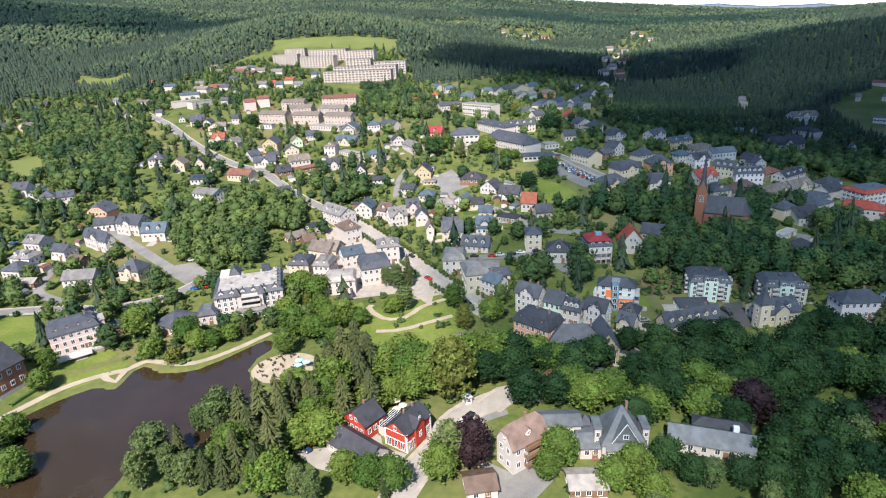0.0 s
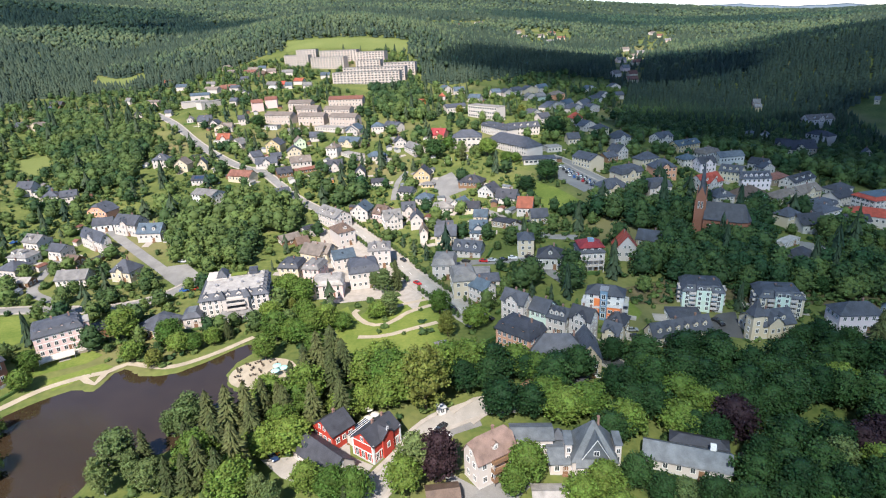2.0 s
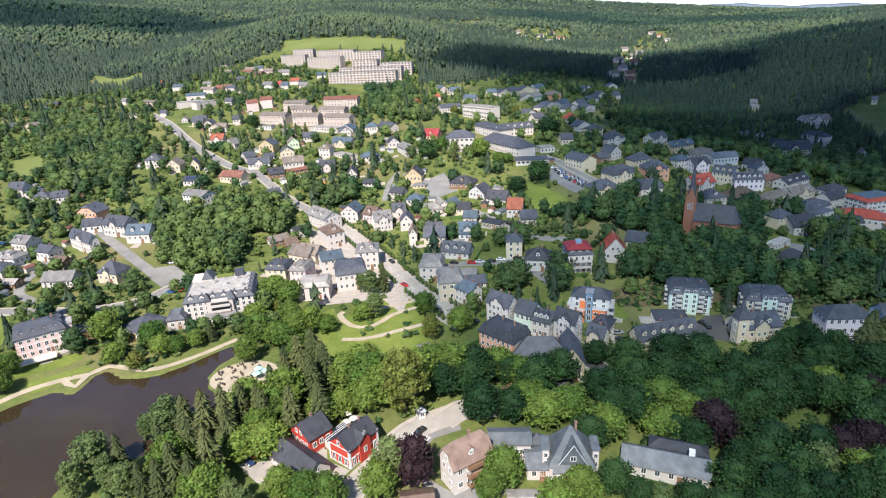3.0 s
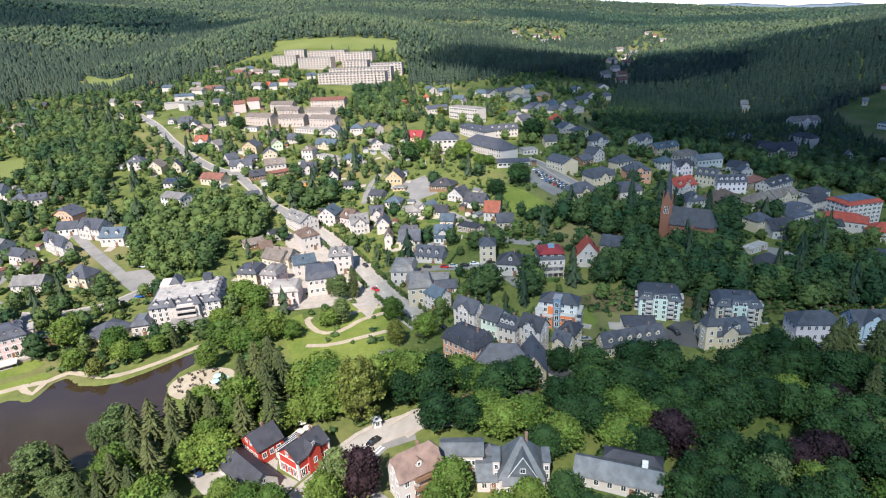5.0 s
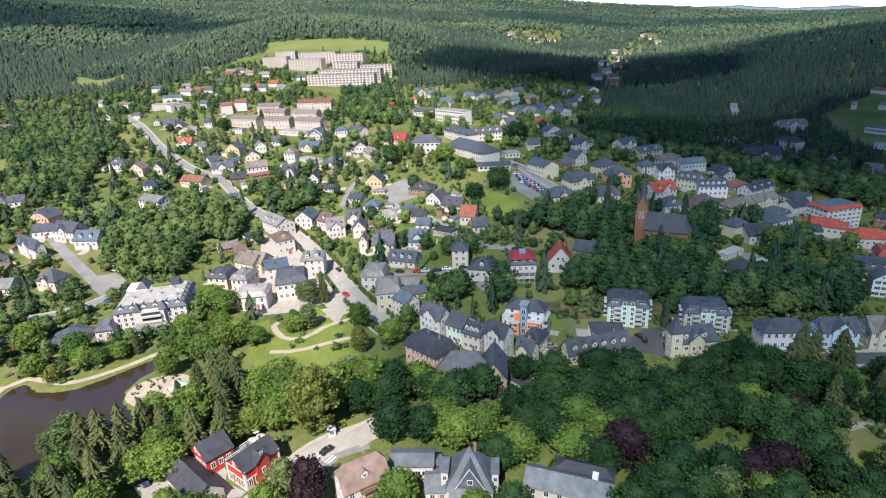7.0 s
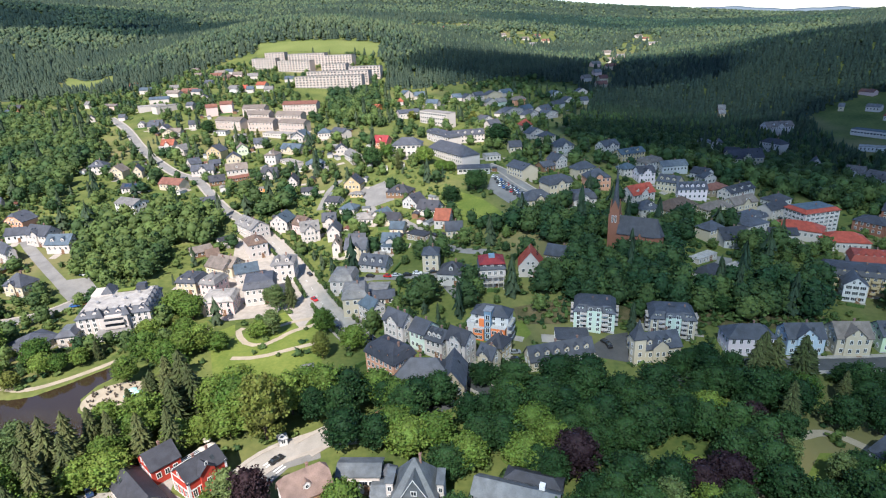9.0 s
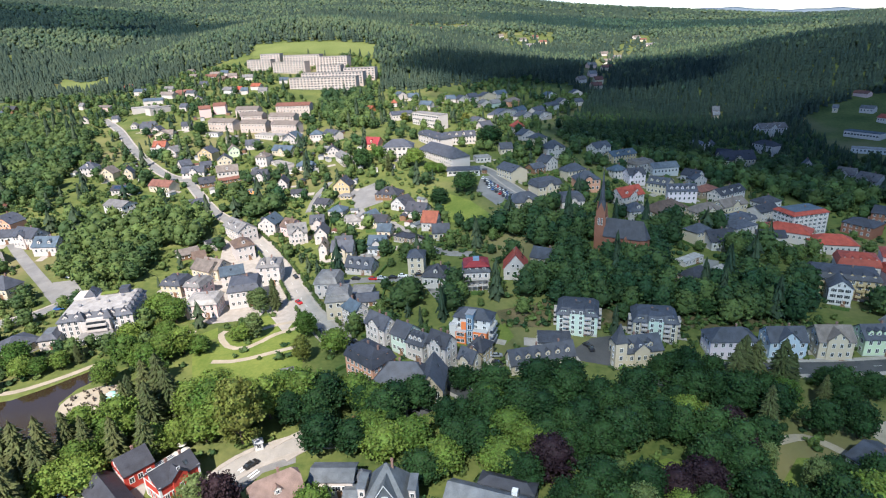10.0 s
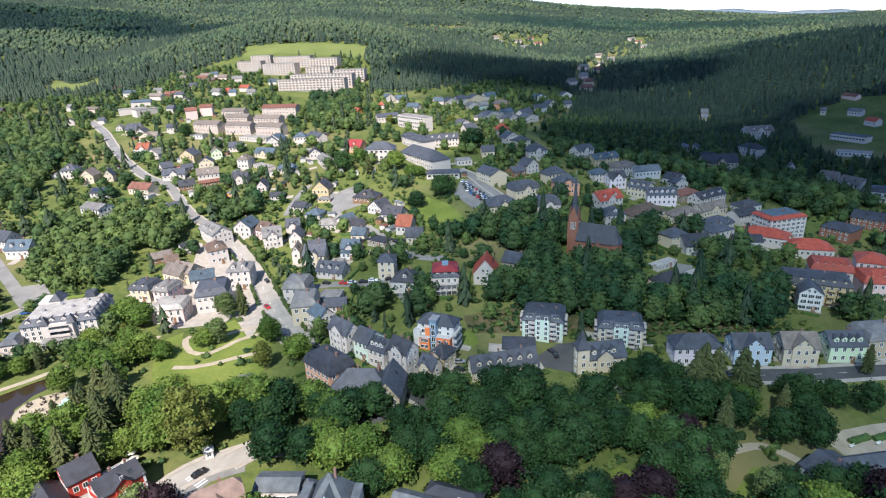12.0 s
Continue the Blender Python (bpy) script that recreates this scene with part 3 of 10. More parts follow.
def balcony(parent, x, y, z, facing, w, depth, rail="white"):
    bm = bmesh.new()
    box(bm, -w / 2, w / 2, -depth, 0.05, 0, 0.18)
    t = 0.08
    box(bm, -w / 2, w / 2, -depth, -depth + t, 0.3, 1.1)
    box(bm, -w / 2, -w / 2 + t, -depth + t, 0, 0.3, 1.1)
    box(bm, w / 2 - t, w / 2, -depth + t, 0, 0.3, 1.1)
    for sx in (-w / 2 + 0.05, w / 2 - 0.05):
        box(bm, sx - 0.04, sx + 0.04, -depth + 0.1, -depth + 0.18, 0.1, 0.35)
    ob = part("balcony", bm, wall_mat(rail), parent)
    ob.matrix_basis = pose(x, y, z, 0, 0, facing)
    return ob


def door(parent, x, y, z, facing, material=None):
    bm = bmesh.new()
    box(bm, -0.55, 0.55, -0.05, 0.03, 0, 2.1)
    box(bm, -0.7, -0.55, -0.1, 0.03, 0, 2.25)
    box(bm, 0.55, 0.7, -0.1, 0.03, 0, 2.25)
    box(bm, -0.55, 0.55, -0.1, 0.03, 2.1, 2.25)
    box(bm, -0.9, 0.9, -0.8, -0.1, -0.3, 0)
    ob = part("door", bm, material or TIMBER, parent)
    ob.matrix_basis = pose(x, y, z, 0, 0, facing)
    return ob


def house(x, y, rot, w, d, h, roof="gable", rh=3.5, wall="white", rc="slate", dorm=0, chim=1, sides=(0, 1, 3), win="std", gap=2.7, floors=None, label="", name="house",
          category="house", group="", plinth="grey", dorm_w=1.7, dorm_gable=True, turn=False, over=0.45, solar=False, back=False, gable_front=0.0, detail=True, z=None, dorm_sides=(), dorm_up=0.0, deck="pale", cap=""):
    """A house on the ground at x, y; w runs along its ridge (turn: the gable faces the front), h up to the eaves."""
    FOOTPRINTS.append((x, y, max(w, d) / 2))
    root = new(name)
    if z is None:
        c, s = math.cos(radians(rot)), math.sin(radians(rot))
        z = min(gz(x + c * u * w / 2 - s * v * d / 2, y + s * u * w / 2 + c * v * d / 2) for u in (-0.8, 0.8) for v in (-0.8, 0.8)) * 0.5 + gz(x, y) * 0.5
    root.matrix_world = pose(x, y, z, 0, 0, rot)
    if floors is None:
        floors = max(1, int((h - 0.4) / 2.75))
    fh = (h - 0.5) / floors
    if not label:
        words = {"gable": "pitched", "hip": "hipped", "mansard": "mansard", "flat": "flat", "mansflat": "steep-sided flat", "halfhip": "half-hipped"}[roof]
        label = f"{wall} plastered {floors}-storey house with a {words} {rc} roof".replace("stone_warm", "stone").replace("palegrey", "pale grey")
    tagged(root, label, category, group)
    rw, rd = (d, w) if turn else (w, d)
    roofm = pose(0, 0, 0, 0, 0, 90) if turn else Matrix()
    # walls
    bm = bmesh.new()
    box(bm, -w / 2, w / 2, -d / 2, d / 2, -4.0, h)
    if roof in ("gable", "halfhip"):
        lim = rh if roof == "gable" else rh * 0.6
        gw = rd / 2 * (1 - lim / rh)
        for s in (-1, 1):
            a, b = s * (rw / 2 - 0.15), s * rw / 2
            tri = [(-rd / 2, h), (rd / 2, h), (gw + 0.02, h + lim - 0.05), (-gw - 0.02, h + lim - 0.05)]
            put = (lambda p, q: (p, q[0], q[1])) if not turn else (lambda p, q: (-q[0], p, q[1]))
            solid(bm, [[put(a, q) for q in tri], [put(b, q) for q in tri]])
    bmesh.ops.recalc_face_normals(bm, faces=bm.faces)
    part("wall", bm, wall_mat(wall), root)
    if detail:
        bm = bmesh.new()
        box(bm, -w / 2 - 0.06, w / 2 + 0.06, -d / 2 - 0.06, d / 2 + 0.06, -4.0, 0.45)
        part("plinth", bm, wall_mat(plinth), root)
    # roof
    bm = bmesh.new()
    if roof == "flat":
        box(bm, -w / 2 + 0.3, w / 2 - 0.3, -d / 2 + 0.3, d / 2 - 0.3, h - 0.1, h + 0.12)
        for a, b, c, e in ((-w / 2 - 0.08, w / 2 + 0.08, -d / 2 - 0.08, -d / 2 + 0.3), (-w / 2 - 0.08, w / 2 + 0.08, d / 2 - 0.3, d / 2 + 0.08), (-w / 2 - 0.08, -w / 2 + 0.3, -d / 2 + 0.3, d / 2 - 0.3), (w / 2 - 0.3, w / 2 + 0.08, -d / 2 + 0.3, d / 2 - 0.3)):
            box(bm, a, b, c, e, h - 0.15, h + 0.4)
    elif roof in ("gable", "halfhip"):
        roof_shell(bm, rw, rd, h, rh, over, roofm, roof == "halfhip")
    else:
        solid(bm, [[roofm @ Vector(p) for p in r] for r in roof_rings(roof, rw, rd, h, rh, over)])
    bmesh.ops.recalc_face_normals(bm, faces=bm.faces)
    top = part("roof", bm, roof_mat(rc), root)
    if roof == "mansflat":
        bm = bmesh.new()
        k = min(1.6, rd * 0.16)
        box(bm, -rw / 2 + k + 0.2, rw / 2 - k - 0.2, -rd / 2 + k + 0.2, rd / 2 - k - 0.2, h + rh - 0.05, h + rh + 0.15)
        if cap:
            solid(bm, [[roofm @ Vector(q) for q in r] for r in roof_rings("hip", rw - 1.0, rd - 1.0, h + rh + 0.1, rd * 0.24, 0.5)])
        part("upper_roof" if cap else "roof_deck", bm, roof_mat(cap or deck), top, f"{cap} tiled upper roof" if cap else f"{deck} roof deck")
    # windows, door
    for face in sides if y < 600 or category == "apartments" else ():
        L = w if face in (0, 2) else d
        facade(root, face, w, d, 0.5 + (fh - 1.5) * 0.55 if win != "tall" else 0.7, floors, 0, win, gap, 1.0, (), fh)
        ends = (face in (1, 3)) != turn
        if roof in ("gable", "halfhip") and ends and rh > 2.2:
            n = 2 if L > 8 and rh > 3 else 1
            for i in range(n):
                u = (i - (n - 1) / 2) * 2.0
                zz = h + 0.35
                m = {0: pose(u, -d / 2, zz), 1: pose(w / 2, u, zz, 0, 0, 90), 2: pose(-u, d / 2, zz, 0, 0, 180), 3: pose(-w / 2, -u, zz, 0, 0, -90)}[face]
                piece("window", WIN, FRAME, root, "", m @ Matrix.Diagonal((0.8, 1, 0.8, 1)))
    if detail:
        door(root, w * 0.18, -d / 2 - 0.02, 0.35, 0)
    # dormers and chimneys
    if dorm and roof != "flat":
        for s in (0,) + ((180,) if back else ()):
            for i in range(dorm):
                u = ((i + 0.5) / dorm - 0.5) * (rw - 1.5)
                v = -rd / 2 + dorm_up * 0.4 + (0.5 if roof.startswith("mans") else rd * 0.12)
                zz = h + dorm_up + (0.1 if roof.startswith("mans") else rh * 0.2)
                mm = roofm @ pose(0, 0, 0, 0, 0, s) @ Vector((u, v, zz))
                dormer(root, mm.x, mm.y, mm.z, s + (90 if turn else 0), dorm_w, 1.5, min(2.6, rd * 0.3) if roof.startswith("mans") else 1.7 * rd / 2 / rh + 0.8, wall, rc, dorm_gable)
        for face in dorm_sides:
            L = d if face in (1, 3) else w
            k = max(1, int(L / 4))
            for i in range(k):
                u = ((i + 0.5) / k - 0.5) * (L - 1.5)
                q = {1: (w / 2 - 0.5, u, 90), 3: (-w / 2 + 0.5, -u, -90)}[face]
                dormer(root, q[0], q[1], h + 0.1, q[2], dorm_w, 1.5, 2.0, wall, rc, dorm_gable)
    if gable_front:
        gwid = gable_front
        bm = bmesh.new()
        g = gwid / 2
        zt = h + gwid * 0.55
        solid(bm, [[(-g, -d / 2 - 0.5, -2.5), (g, -d / 2 - 0.5, -2.5), (g, -d / 2 - 0.5, h + 0.6), (0, -d / 2 - 0.5, zt), (-g, -d / 2 - 0.5, h + 0.6)], [(-g, -0.5, -2.5), (g, -0.5, -2.5), (g, -0.5, h + 0.6), (0, -0.5, zt), (-g, -0.5, h + 0.6)]])
        bmesh.ops.recalc_face_normals(bm, faces=bm.faces)
        bay = part("gable_bay", bm, wall_mat(wall), root)
        bm = bmesh.new()
        for s in (-1, 1):
            solid(bm, [[(0, -d / 2 - 0.9, zt + 0.05), (s * (g + 0.4), -d / 2 - 0.9, h + 0.25), (s * (g + 0.4), -d / 2 - 0.9, h + 0.45), (0, -d / 2 - 0.9, zt + 0.28)], [(0, -0.4, zt + 0.05), (s * (g + 0.4), -0.4, h + 0.25), (s * (g + 0.4), -0.4, h + 0.45), (0, -0.4, zt + 0.28)]])
        bmesh.ops.recalc_face_normals(bm, faces=bm.faces)
        part("bay_roof", bm, roof_mat(rc), bay)
        for f in range(floors + 1):
            for u in ((-1, 1) if gwid > 4 else (0,)):
                piece("bay_window", WIN, FRAME, bay, "", pose(u * gwid * 0.2, -d / 2 - 0.5, 0.5 + f * fh + (fh - 1.5) * 0.55) @ Matrix.Diagonal((0.9 if f < floors else 0.6, 1, 1 if f < floors else 0.7, 1)))
    for i in range(chim):
        u = (0.5 if chim == 1 else (i + 0.5) / chim) * rw * 0.7 - rw * 0.35 + rw * 0.12
        mm = roofm @ Vector((u, 0.5, 0))
        chimney(root, mm.x, mm.y, h + (rh * 0.6 if roof != "flat" else 0), h + (rh if roof != "flat" else 0.3) + 0.7)
    if solar and roof == "gable" and not turn:
        a = math.atan2(rh, d / 2)
        for i in range(3):
            bm = bmesh.new()
            box(bm, -w * 0.11, w * 0.11, -1.3, 1.3, 0.16, 0.24)
            ob = part("solar_panel", bm, SOLAR, top, "dark blue solar panel")
            ob.matrix_basis = pose((i - 1) * w * 0.25, -d / 4, h + rh / 2, math.degrees(a), 0, 0)
    if roof in ("gable", "halfhip") and rh > 2.6 and y < 420:
        rng = random.Random(int(x * 7 + y * 13))
        a = math.atan2(rh, rd / 2)
        for i in range(rng.choice((0, 0, 1, 2, 3))):
            bm = bmesh.new()
            box(bm, -0.45, 0.45, -0.6, 0.6, 0.10, 0.22)
            ob = part("skylight", bm, GLASS, top, "dark skylight in the roof slope")
            q = rng.uniform(0.4, 0.6)
            ob.matrix_basis = roofm @ pose(rng.uniform(-0.38, 0.38) * rw, -rd / 2 * q, h + rh * (1 - q) + 0.12, math.degrees(a), 0, 0)
    HOUSES.append(root)
    return root


# ---- trees ----
def ico(sub=1):
    bm = bmesh.new()
    bmesh.ops.create_icosphere(bm, subdivisions=sub, radius=1.0)
    v = np.array([q.co[:] for q in bm.verts])
    f = np.array([[w.index for w in p.verts] for p in bm.faces])
    bm.free()
    return v, f


ICO1, ICO2 = ico(1), ico(2)
OCTA = (np.array([(1, 0, 0), (0, 1, 0), (-1, 0, 0), (0, -1, 0), (0, 0, 1), (0, 0, -1)], float), np.array([(0, 1, 4), (1, 2, 4), (2, 3, 4), (3, 0, 4), (1, 0, 5), (2, 1, 5), (3, 2, 5), (0, 3, 5)]))


def unit(rng, n):
    v = rng.normal(size=(n, 3))
    return v / np.linalg.norm(v, axis=1)[:, None]


def leaf_cards(rng, centres, normals, size):
    """Small leaf clumps: one bent quad each, lying roughly along the crown's skin."""
    n = len(centres)
    nn = normals + rng.normal(size=(n, 3)) * 0.8
    nn /= np.linalg.norm(nn, axis=1)[:, None]
    t = np.cross(nn, unit(rng, n))
    t /= np.linalg.norm(t, axis=1)[:, None] + 1e-9
    b = np.cross(nn, t)
    s = (size * rng.uniform(0.55, 1.4, n))[:, None]
    q = np.stack([centres - t * s - b * s * 0.6, centres + t * s * 0.7 - b * s, centres + t * s + b * s * 0.65, centres - t * s * 0.6 + b * s], 1)
    return q.reshape(-1, 3), np.arange(n * 4).reshape(n, 4)


def crown(seed, lobes, cards, size, R, H, z0=0.0, core=ICO1, droop=0.0, low=0.1, centre=3, full=1.0, lump=0.20):
    """A crown of radius R and height H in metres: many small uneven lobes round a dark heart, under a skin of leaf clumps."""
    rng = np.random.RandomState(seed)
    cs, rs = [], []
    boughs = [(rng.uniform(0, 6.28), rng.uniform(0.2, 0.85), rng.uniform(0.10, 0.22)) for _ in range(7)]
    for i in range(lobes):
        a = i * 2.39996 + rng.uniform(-0.3, 0.3)
        u = (i + 0.5) / lobes
        z = low + (0.90 - low) * u + rng.uniform(-0.05, 0.05)
        wide = math.sqrt(max(0.04, 1 - ((z - 0.42) / 0.58) ** 2))
        r = R * lump * rng.uniform(0.72, 1.3)
        swell = sum(k * math.exp(-3.0 * (1 - math.cos(a - b)) - 16 * (z - c) ** 2) for b, c, k in boughs)
        reach = max(0.0, R * wide * (0.88 + swell) - r * 0.85) * rng.uniform(0.92, 1.04) * full
        cs.append((math.cos(a) * reach, math.sin(a) * reach, z * H))
        rs.append(r)
    for z, k in ((0.38, 0.84), (0.62, 0.72), (0.80, 0.44))[:centre]:
        cs.append((rng.uniform(-.06, .06) * R, rng.uniform(-.06, .06) * R, z * H))
        rs.append(R * k)
    V, F, k = [], [], 0
    P, N = [], []
    area_all = sum(r * r for r in rs[:lobes]) + 0.6 * sum(r * r for r in rs[lobes:])
    for i, (c, r) in enumerate(zip(cs, rs)):
        c = np.array(c)
        sc = np.array([1, 1, 0.82])
        cv, cf = core if i < lobes else ICO2 if lobes > 40 else ICO1
        jit = 1 + 0.11 * rng.normal(size=(len(cv), 1))
        V.append(c + cv * jit * r * (0.66 if i < lobes else 0.9) * sc)
        F.append(cf + k)
        k += len(cv)
        per = max(2, int(cards * r * r / area_all * (1 if i < lobes else 0.6)))
        u = unit(rng, per)
        u[:, 2] = np.where(rng.uniform(size=per) < 0.75, np.abs(u[:, 2]), u[:, 2])
        rr = r * (rng.uniform(0.62, 1.5, per) if i < lobes else rng.uniform(0.86, 1.12, per))[:, None]
        P.append(c + u * rr * sc - np.array([0, 0, H]) * droop * rng.uniform(0, 1, (per, 1)))
        N.append(u)
    V, F = np.concatenate(V), np.concatenate(F)
    qv, qf = leaf_cards(rng, np.concatenate(P), np.concatenate(N), size)
    tri = np.concatenate([qf[:, [0, 1, 2]], qf[:, [0, 2, 3]]]) + len(V)
    return np.concatenate([V, qv]) + np.array([0, 0, z0]), np.concatenate([F, tri])


def spruce(seed, tiers, arms, fat=1.0):
    """A spruce of height 1 and radius 1: tiers of hanging branch fans that shorten to a thin tip."""
    rng = np.random.RandomState(seed)
    V, F, k = [], [], 0
    for i in range(tiers):
        u = i / tiers
        z = 0.06 + 0.92 * u ** 0.92
        r = ((1 - u) ** 0.58 * (0.80 + 0.20 * u) + 0.02) * rng.uniform(0.72, 1.14) * fat
        th = 1.9 / tiers
        a0 = rng.uniform(0, 6.28)
        for j in range(arms):
            a = a0 + j * 2 * math.pi / arms + rng.uniform(-0.25, 0.25)
            rr = r * rng.uniform(0.58, 1.18)
            w = rng.uniform(3.2, 4.6) / arms
            lift = rng.uniform(-1.1, 1.1) / tiers
            d, n = np.array([math.cos(a), math.sin(a), 0]), np.array([-math.sin(a), math.cos(a), 0])
            p = [np.array([0, 0, z + th * 0.7]), d * rr * 0.62 + n * w * rr * 0.5 + [0, 0, z - th * 0.35], d * rr + [0, 0, z - th * rng.uniform(0.25, 0.7)], d * rr * 0.62 - n * w * rr * 0.5 + [0, 0, z - th * 0.35], d * rr * 0.58 + [0, 0, z + th * 0.22]]
            p = [q + np.array([0, 0, lift]) for q in p]
            V += p
            F += [(k, k + 1, k + 4), (k + 1, k + 2, k + 4), (k + 2, k + 3, k + 4), (k + 3, k, k + 4)]
            k += 5
    V += [np.array([0, 0, 0.93]), np.array([0.03, 0, 0.93]), np.array([0, 0.03, 0.93]), np.array([0, 0, 1.03])]
    F += [(k, k + 1, k + 3), (k + 1, k + 2, k + 3), (k + 2, k, k + 3)]
    return np.array(V, float), np.array(F)


def trunk_mesh(name, base, height, top, limbs, spread):
    """A tapered trunk with forked limbs."""
    bm = bmesh.new()
    rng = random.Random(hash(name) % 97 + limbs)

    def limb(a, b, r0, r1):
        a, b = Vector(a), Vector(b)
        d = (b - a).normalized()
        s = d.orthogonal().normalized()
        t = d.cross(s)
        rings = []
        for q, r in ((a, r0), ((a + b) / 2 + Vector((rng.uniform(-.1, .1), rng.uniform(-.1, .1), 0)), (r0 + r1) / 2), (b, r1)):
            rings.append([q + (s * math.cos(k * 1.0472) + t * math.sin(k * 1.0472)) * r for k in range(6)])
        solid(bm, rings)

    limb((0, 0, -0.6), (0.1, 0.05, height), base, top)
    for i in range(limbs):
        a = i * 2.4
        z = height * (0.45 + 0.5 * i / limbs)
        limb((0, 0, z), (math.cos(a) * spread, math.sin(a) * spread, z + spread * 0.9), top * 0.9, top * 0.3)
    me = bpy.data.meshes.new(name)
    bm.to_mesh(me)
    bm.free()
    return me


def tri_mesh(name, vf, material, sx=1.0, sz=1.0, z0=0.0):
    v, f = vf
    me = from_arrays(name, v * np.array([sx, sx, sz]) + np.array([0, 0, z0]), f)
    me.materials.append(material)
    return me


BROAD = [tri_mesh("crown", crown(s, 60, 1900, 0.235, 5.2, 10.8, 2.2, OCTA), LEAF) for s in (1, 2, 3, 4, 5)]
ROUND = [tri_mesh("crown", crown(s, 54, 1700, 0.235, 4.8, 8.0, 1.8, OCTA), LEAF) for s in (11, 12, 13)]
YELLOWISH = [tri_mesh("crown", crown(s, 70, 2400, 0.22, 4.4, 14.5, 1.8, OCTA, low=0.05), LEAF_YELLOW) for s in (21, 22)]
SILVERY = [tri_mesh("crown", crown(s, 70, 2200, 0.19, 3.3, 12.4, 1.6, OCTA, low=0.03, full=0.95), LEAF_SILVER) for s in (31, 32)]
PURPLE = [tri_mesh("crown", crown(s, 62, 2200, 0.23, 5.3, 11.0, 1.6, OCTA, low=0.03), LEAF_PURPLE) for s in (41, 42)]
WILLOW = [tri_mesh("crown", crown(51, 34, 1500, 0.25, 3.6, 6.6, 1.6, droop=0.3), LEAF_YELLOW)]
SPRUCE = [tri_mesh("crown", spruce(s, 34, 15), NEEDLE, 4.4, 17.5, 0.8) for s in (61, 62, 63)]
DARK = [tri_mesh("crown", crown(s, 62, 1900, 0.235, 5.3, 11.0, 1.8, OCTA), LEAF_DARK_SHADE) for s in (6, 7, 8)]
STEM = trunk_mesh("trunk", 0.34, 6.0, 0.16, 6, 2.2)
STEM_THIN = trunk_mesh("trunk", 0.2, 14.0, 0.05, 0, 1)
STEM_PALE = trunk_mesh("trunk", 0.2, 8.0, 0.1, 5, 1.6)
for me, m in ((STEM, BARK), (STEM_THIN, BARK), (STEM_PALE, BIRCH)):
    me.materials.append(m)
TREE_KINDS = {
    "broad": (BROAD, STEM, "leafy green park tree with a broad uneven crown", "tree"),
    "dark": (DARK, STEM, "dark green full-crowned lime tree in the park, darkened further for cloud shade", "tree"),
    "round": (ROUND, STEM, "round-crowned green deciduous tree", "tree"),
    "yellow": (YELLOWISH, STEM, "tall yellow-green deciduous tree in full leaf", "tree"),
    "birch": (SILVERY, STEM_PALE, "slender pale green birch with a light stem", "birch"),
    "purple": (PURPLE, STEM, "dark purple copper beech with a wide crown", "copper beech"),
    "willow": (WILLOW, STEM, "weeping willow hanging over the pond bank", "willow"),
    "spruce": (SPRUCE, STEM_THIN, "tall dark green spruce with hanging branches", "spruce"),
}
TREE_FULL = {"dark": 13.3, "broad": 13.3, "round": 10.0, "yellow": 16.5, "birch": 14.0, "purple": 13.0, "willow": 8.5, "spruce": 18.3}
TREE_SPOTS = []
tree_rng = random.Random(7)


def tree(kind, x, y, height, wide=1.0):
    """One tree with its trunk and crown, standing on the ground."""
    crowns, stem, label, category = TREE_KINDS[kind]
    k = height / TREE_FULL[kind]
    root = new("spruce_tree" if kind == "spruce" else "tree")
    root.matrix_world = Matrix.Translation((x, y, gz(x, y) - 0.1)) @ Matrix.Rotation(tree_rng.uniform(0, 6.28), 4, "Z") @ Matrix.Diagonal((k * wide, k * wide, k, 1))
    tagged(root, label, category, "trees of the park" if y < 260 else "trees of the town")
    piece("trunk", stem, None, root)
    piece("crown", tree_rng.choice(crowns), None, root)
    TREE_SPOTS.append((x, y, 2.6 * k * wide))
    return root


# ---- woods, past counting ----
def tuple_scaled(vf, r, h):
    return vf[0] * np.array([r, r, h]), vf[1]


def far_crown(seed):
    """A lumpy crown for woods far off."""
    rng = np.random.RandomState(seed)
    V, F = [], []
    for k in range(2):
        c = np.array([rng.uniform(-1.6, 1.6), rng.uniform(-1.6, 1.6), 5.2 + 1.6 * k])
        V.append(c + OCTA[0] * (1 + 0.2 * rng.normal(size=(6, 1))) * np.array([3.3, 3.3, 3.6]))
        F.append(OCTA[1] + 6 * k)
    return np.concatenate(V), np.concatenate(F)


def far_cone(seed, skirts=((1.0, 8.0, 3.4), (5.0, 11.5, 2.5), (9.0, 14.5, 1.5))):
    """A spruce far off: ragged skirts that narrow to a tip."""
    rng = np.random.RandomState(seed)
    V, F = [], []
    for lo, hi, r in skirts:
        k = len(V)
        for j in range(5):
            a = j * 1.2566 + lo + rng.uniform(-0.3, 0.3)
            q = r * rng.uniform(0.8, 1.2)
            V.append((q * math.cos(a), q * math.sin(a), lo + rng.uniform(-0.8, 0.8)))
        V.append((rng.uniform(-0.3, 0.3), rng.uniform(-0.3, 0.3), hi))
        F += [(k + j, k + (j + 1) % 5, k + 5) for j in range(5)]
    return np.array(V), np.array(F)


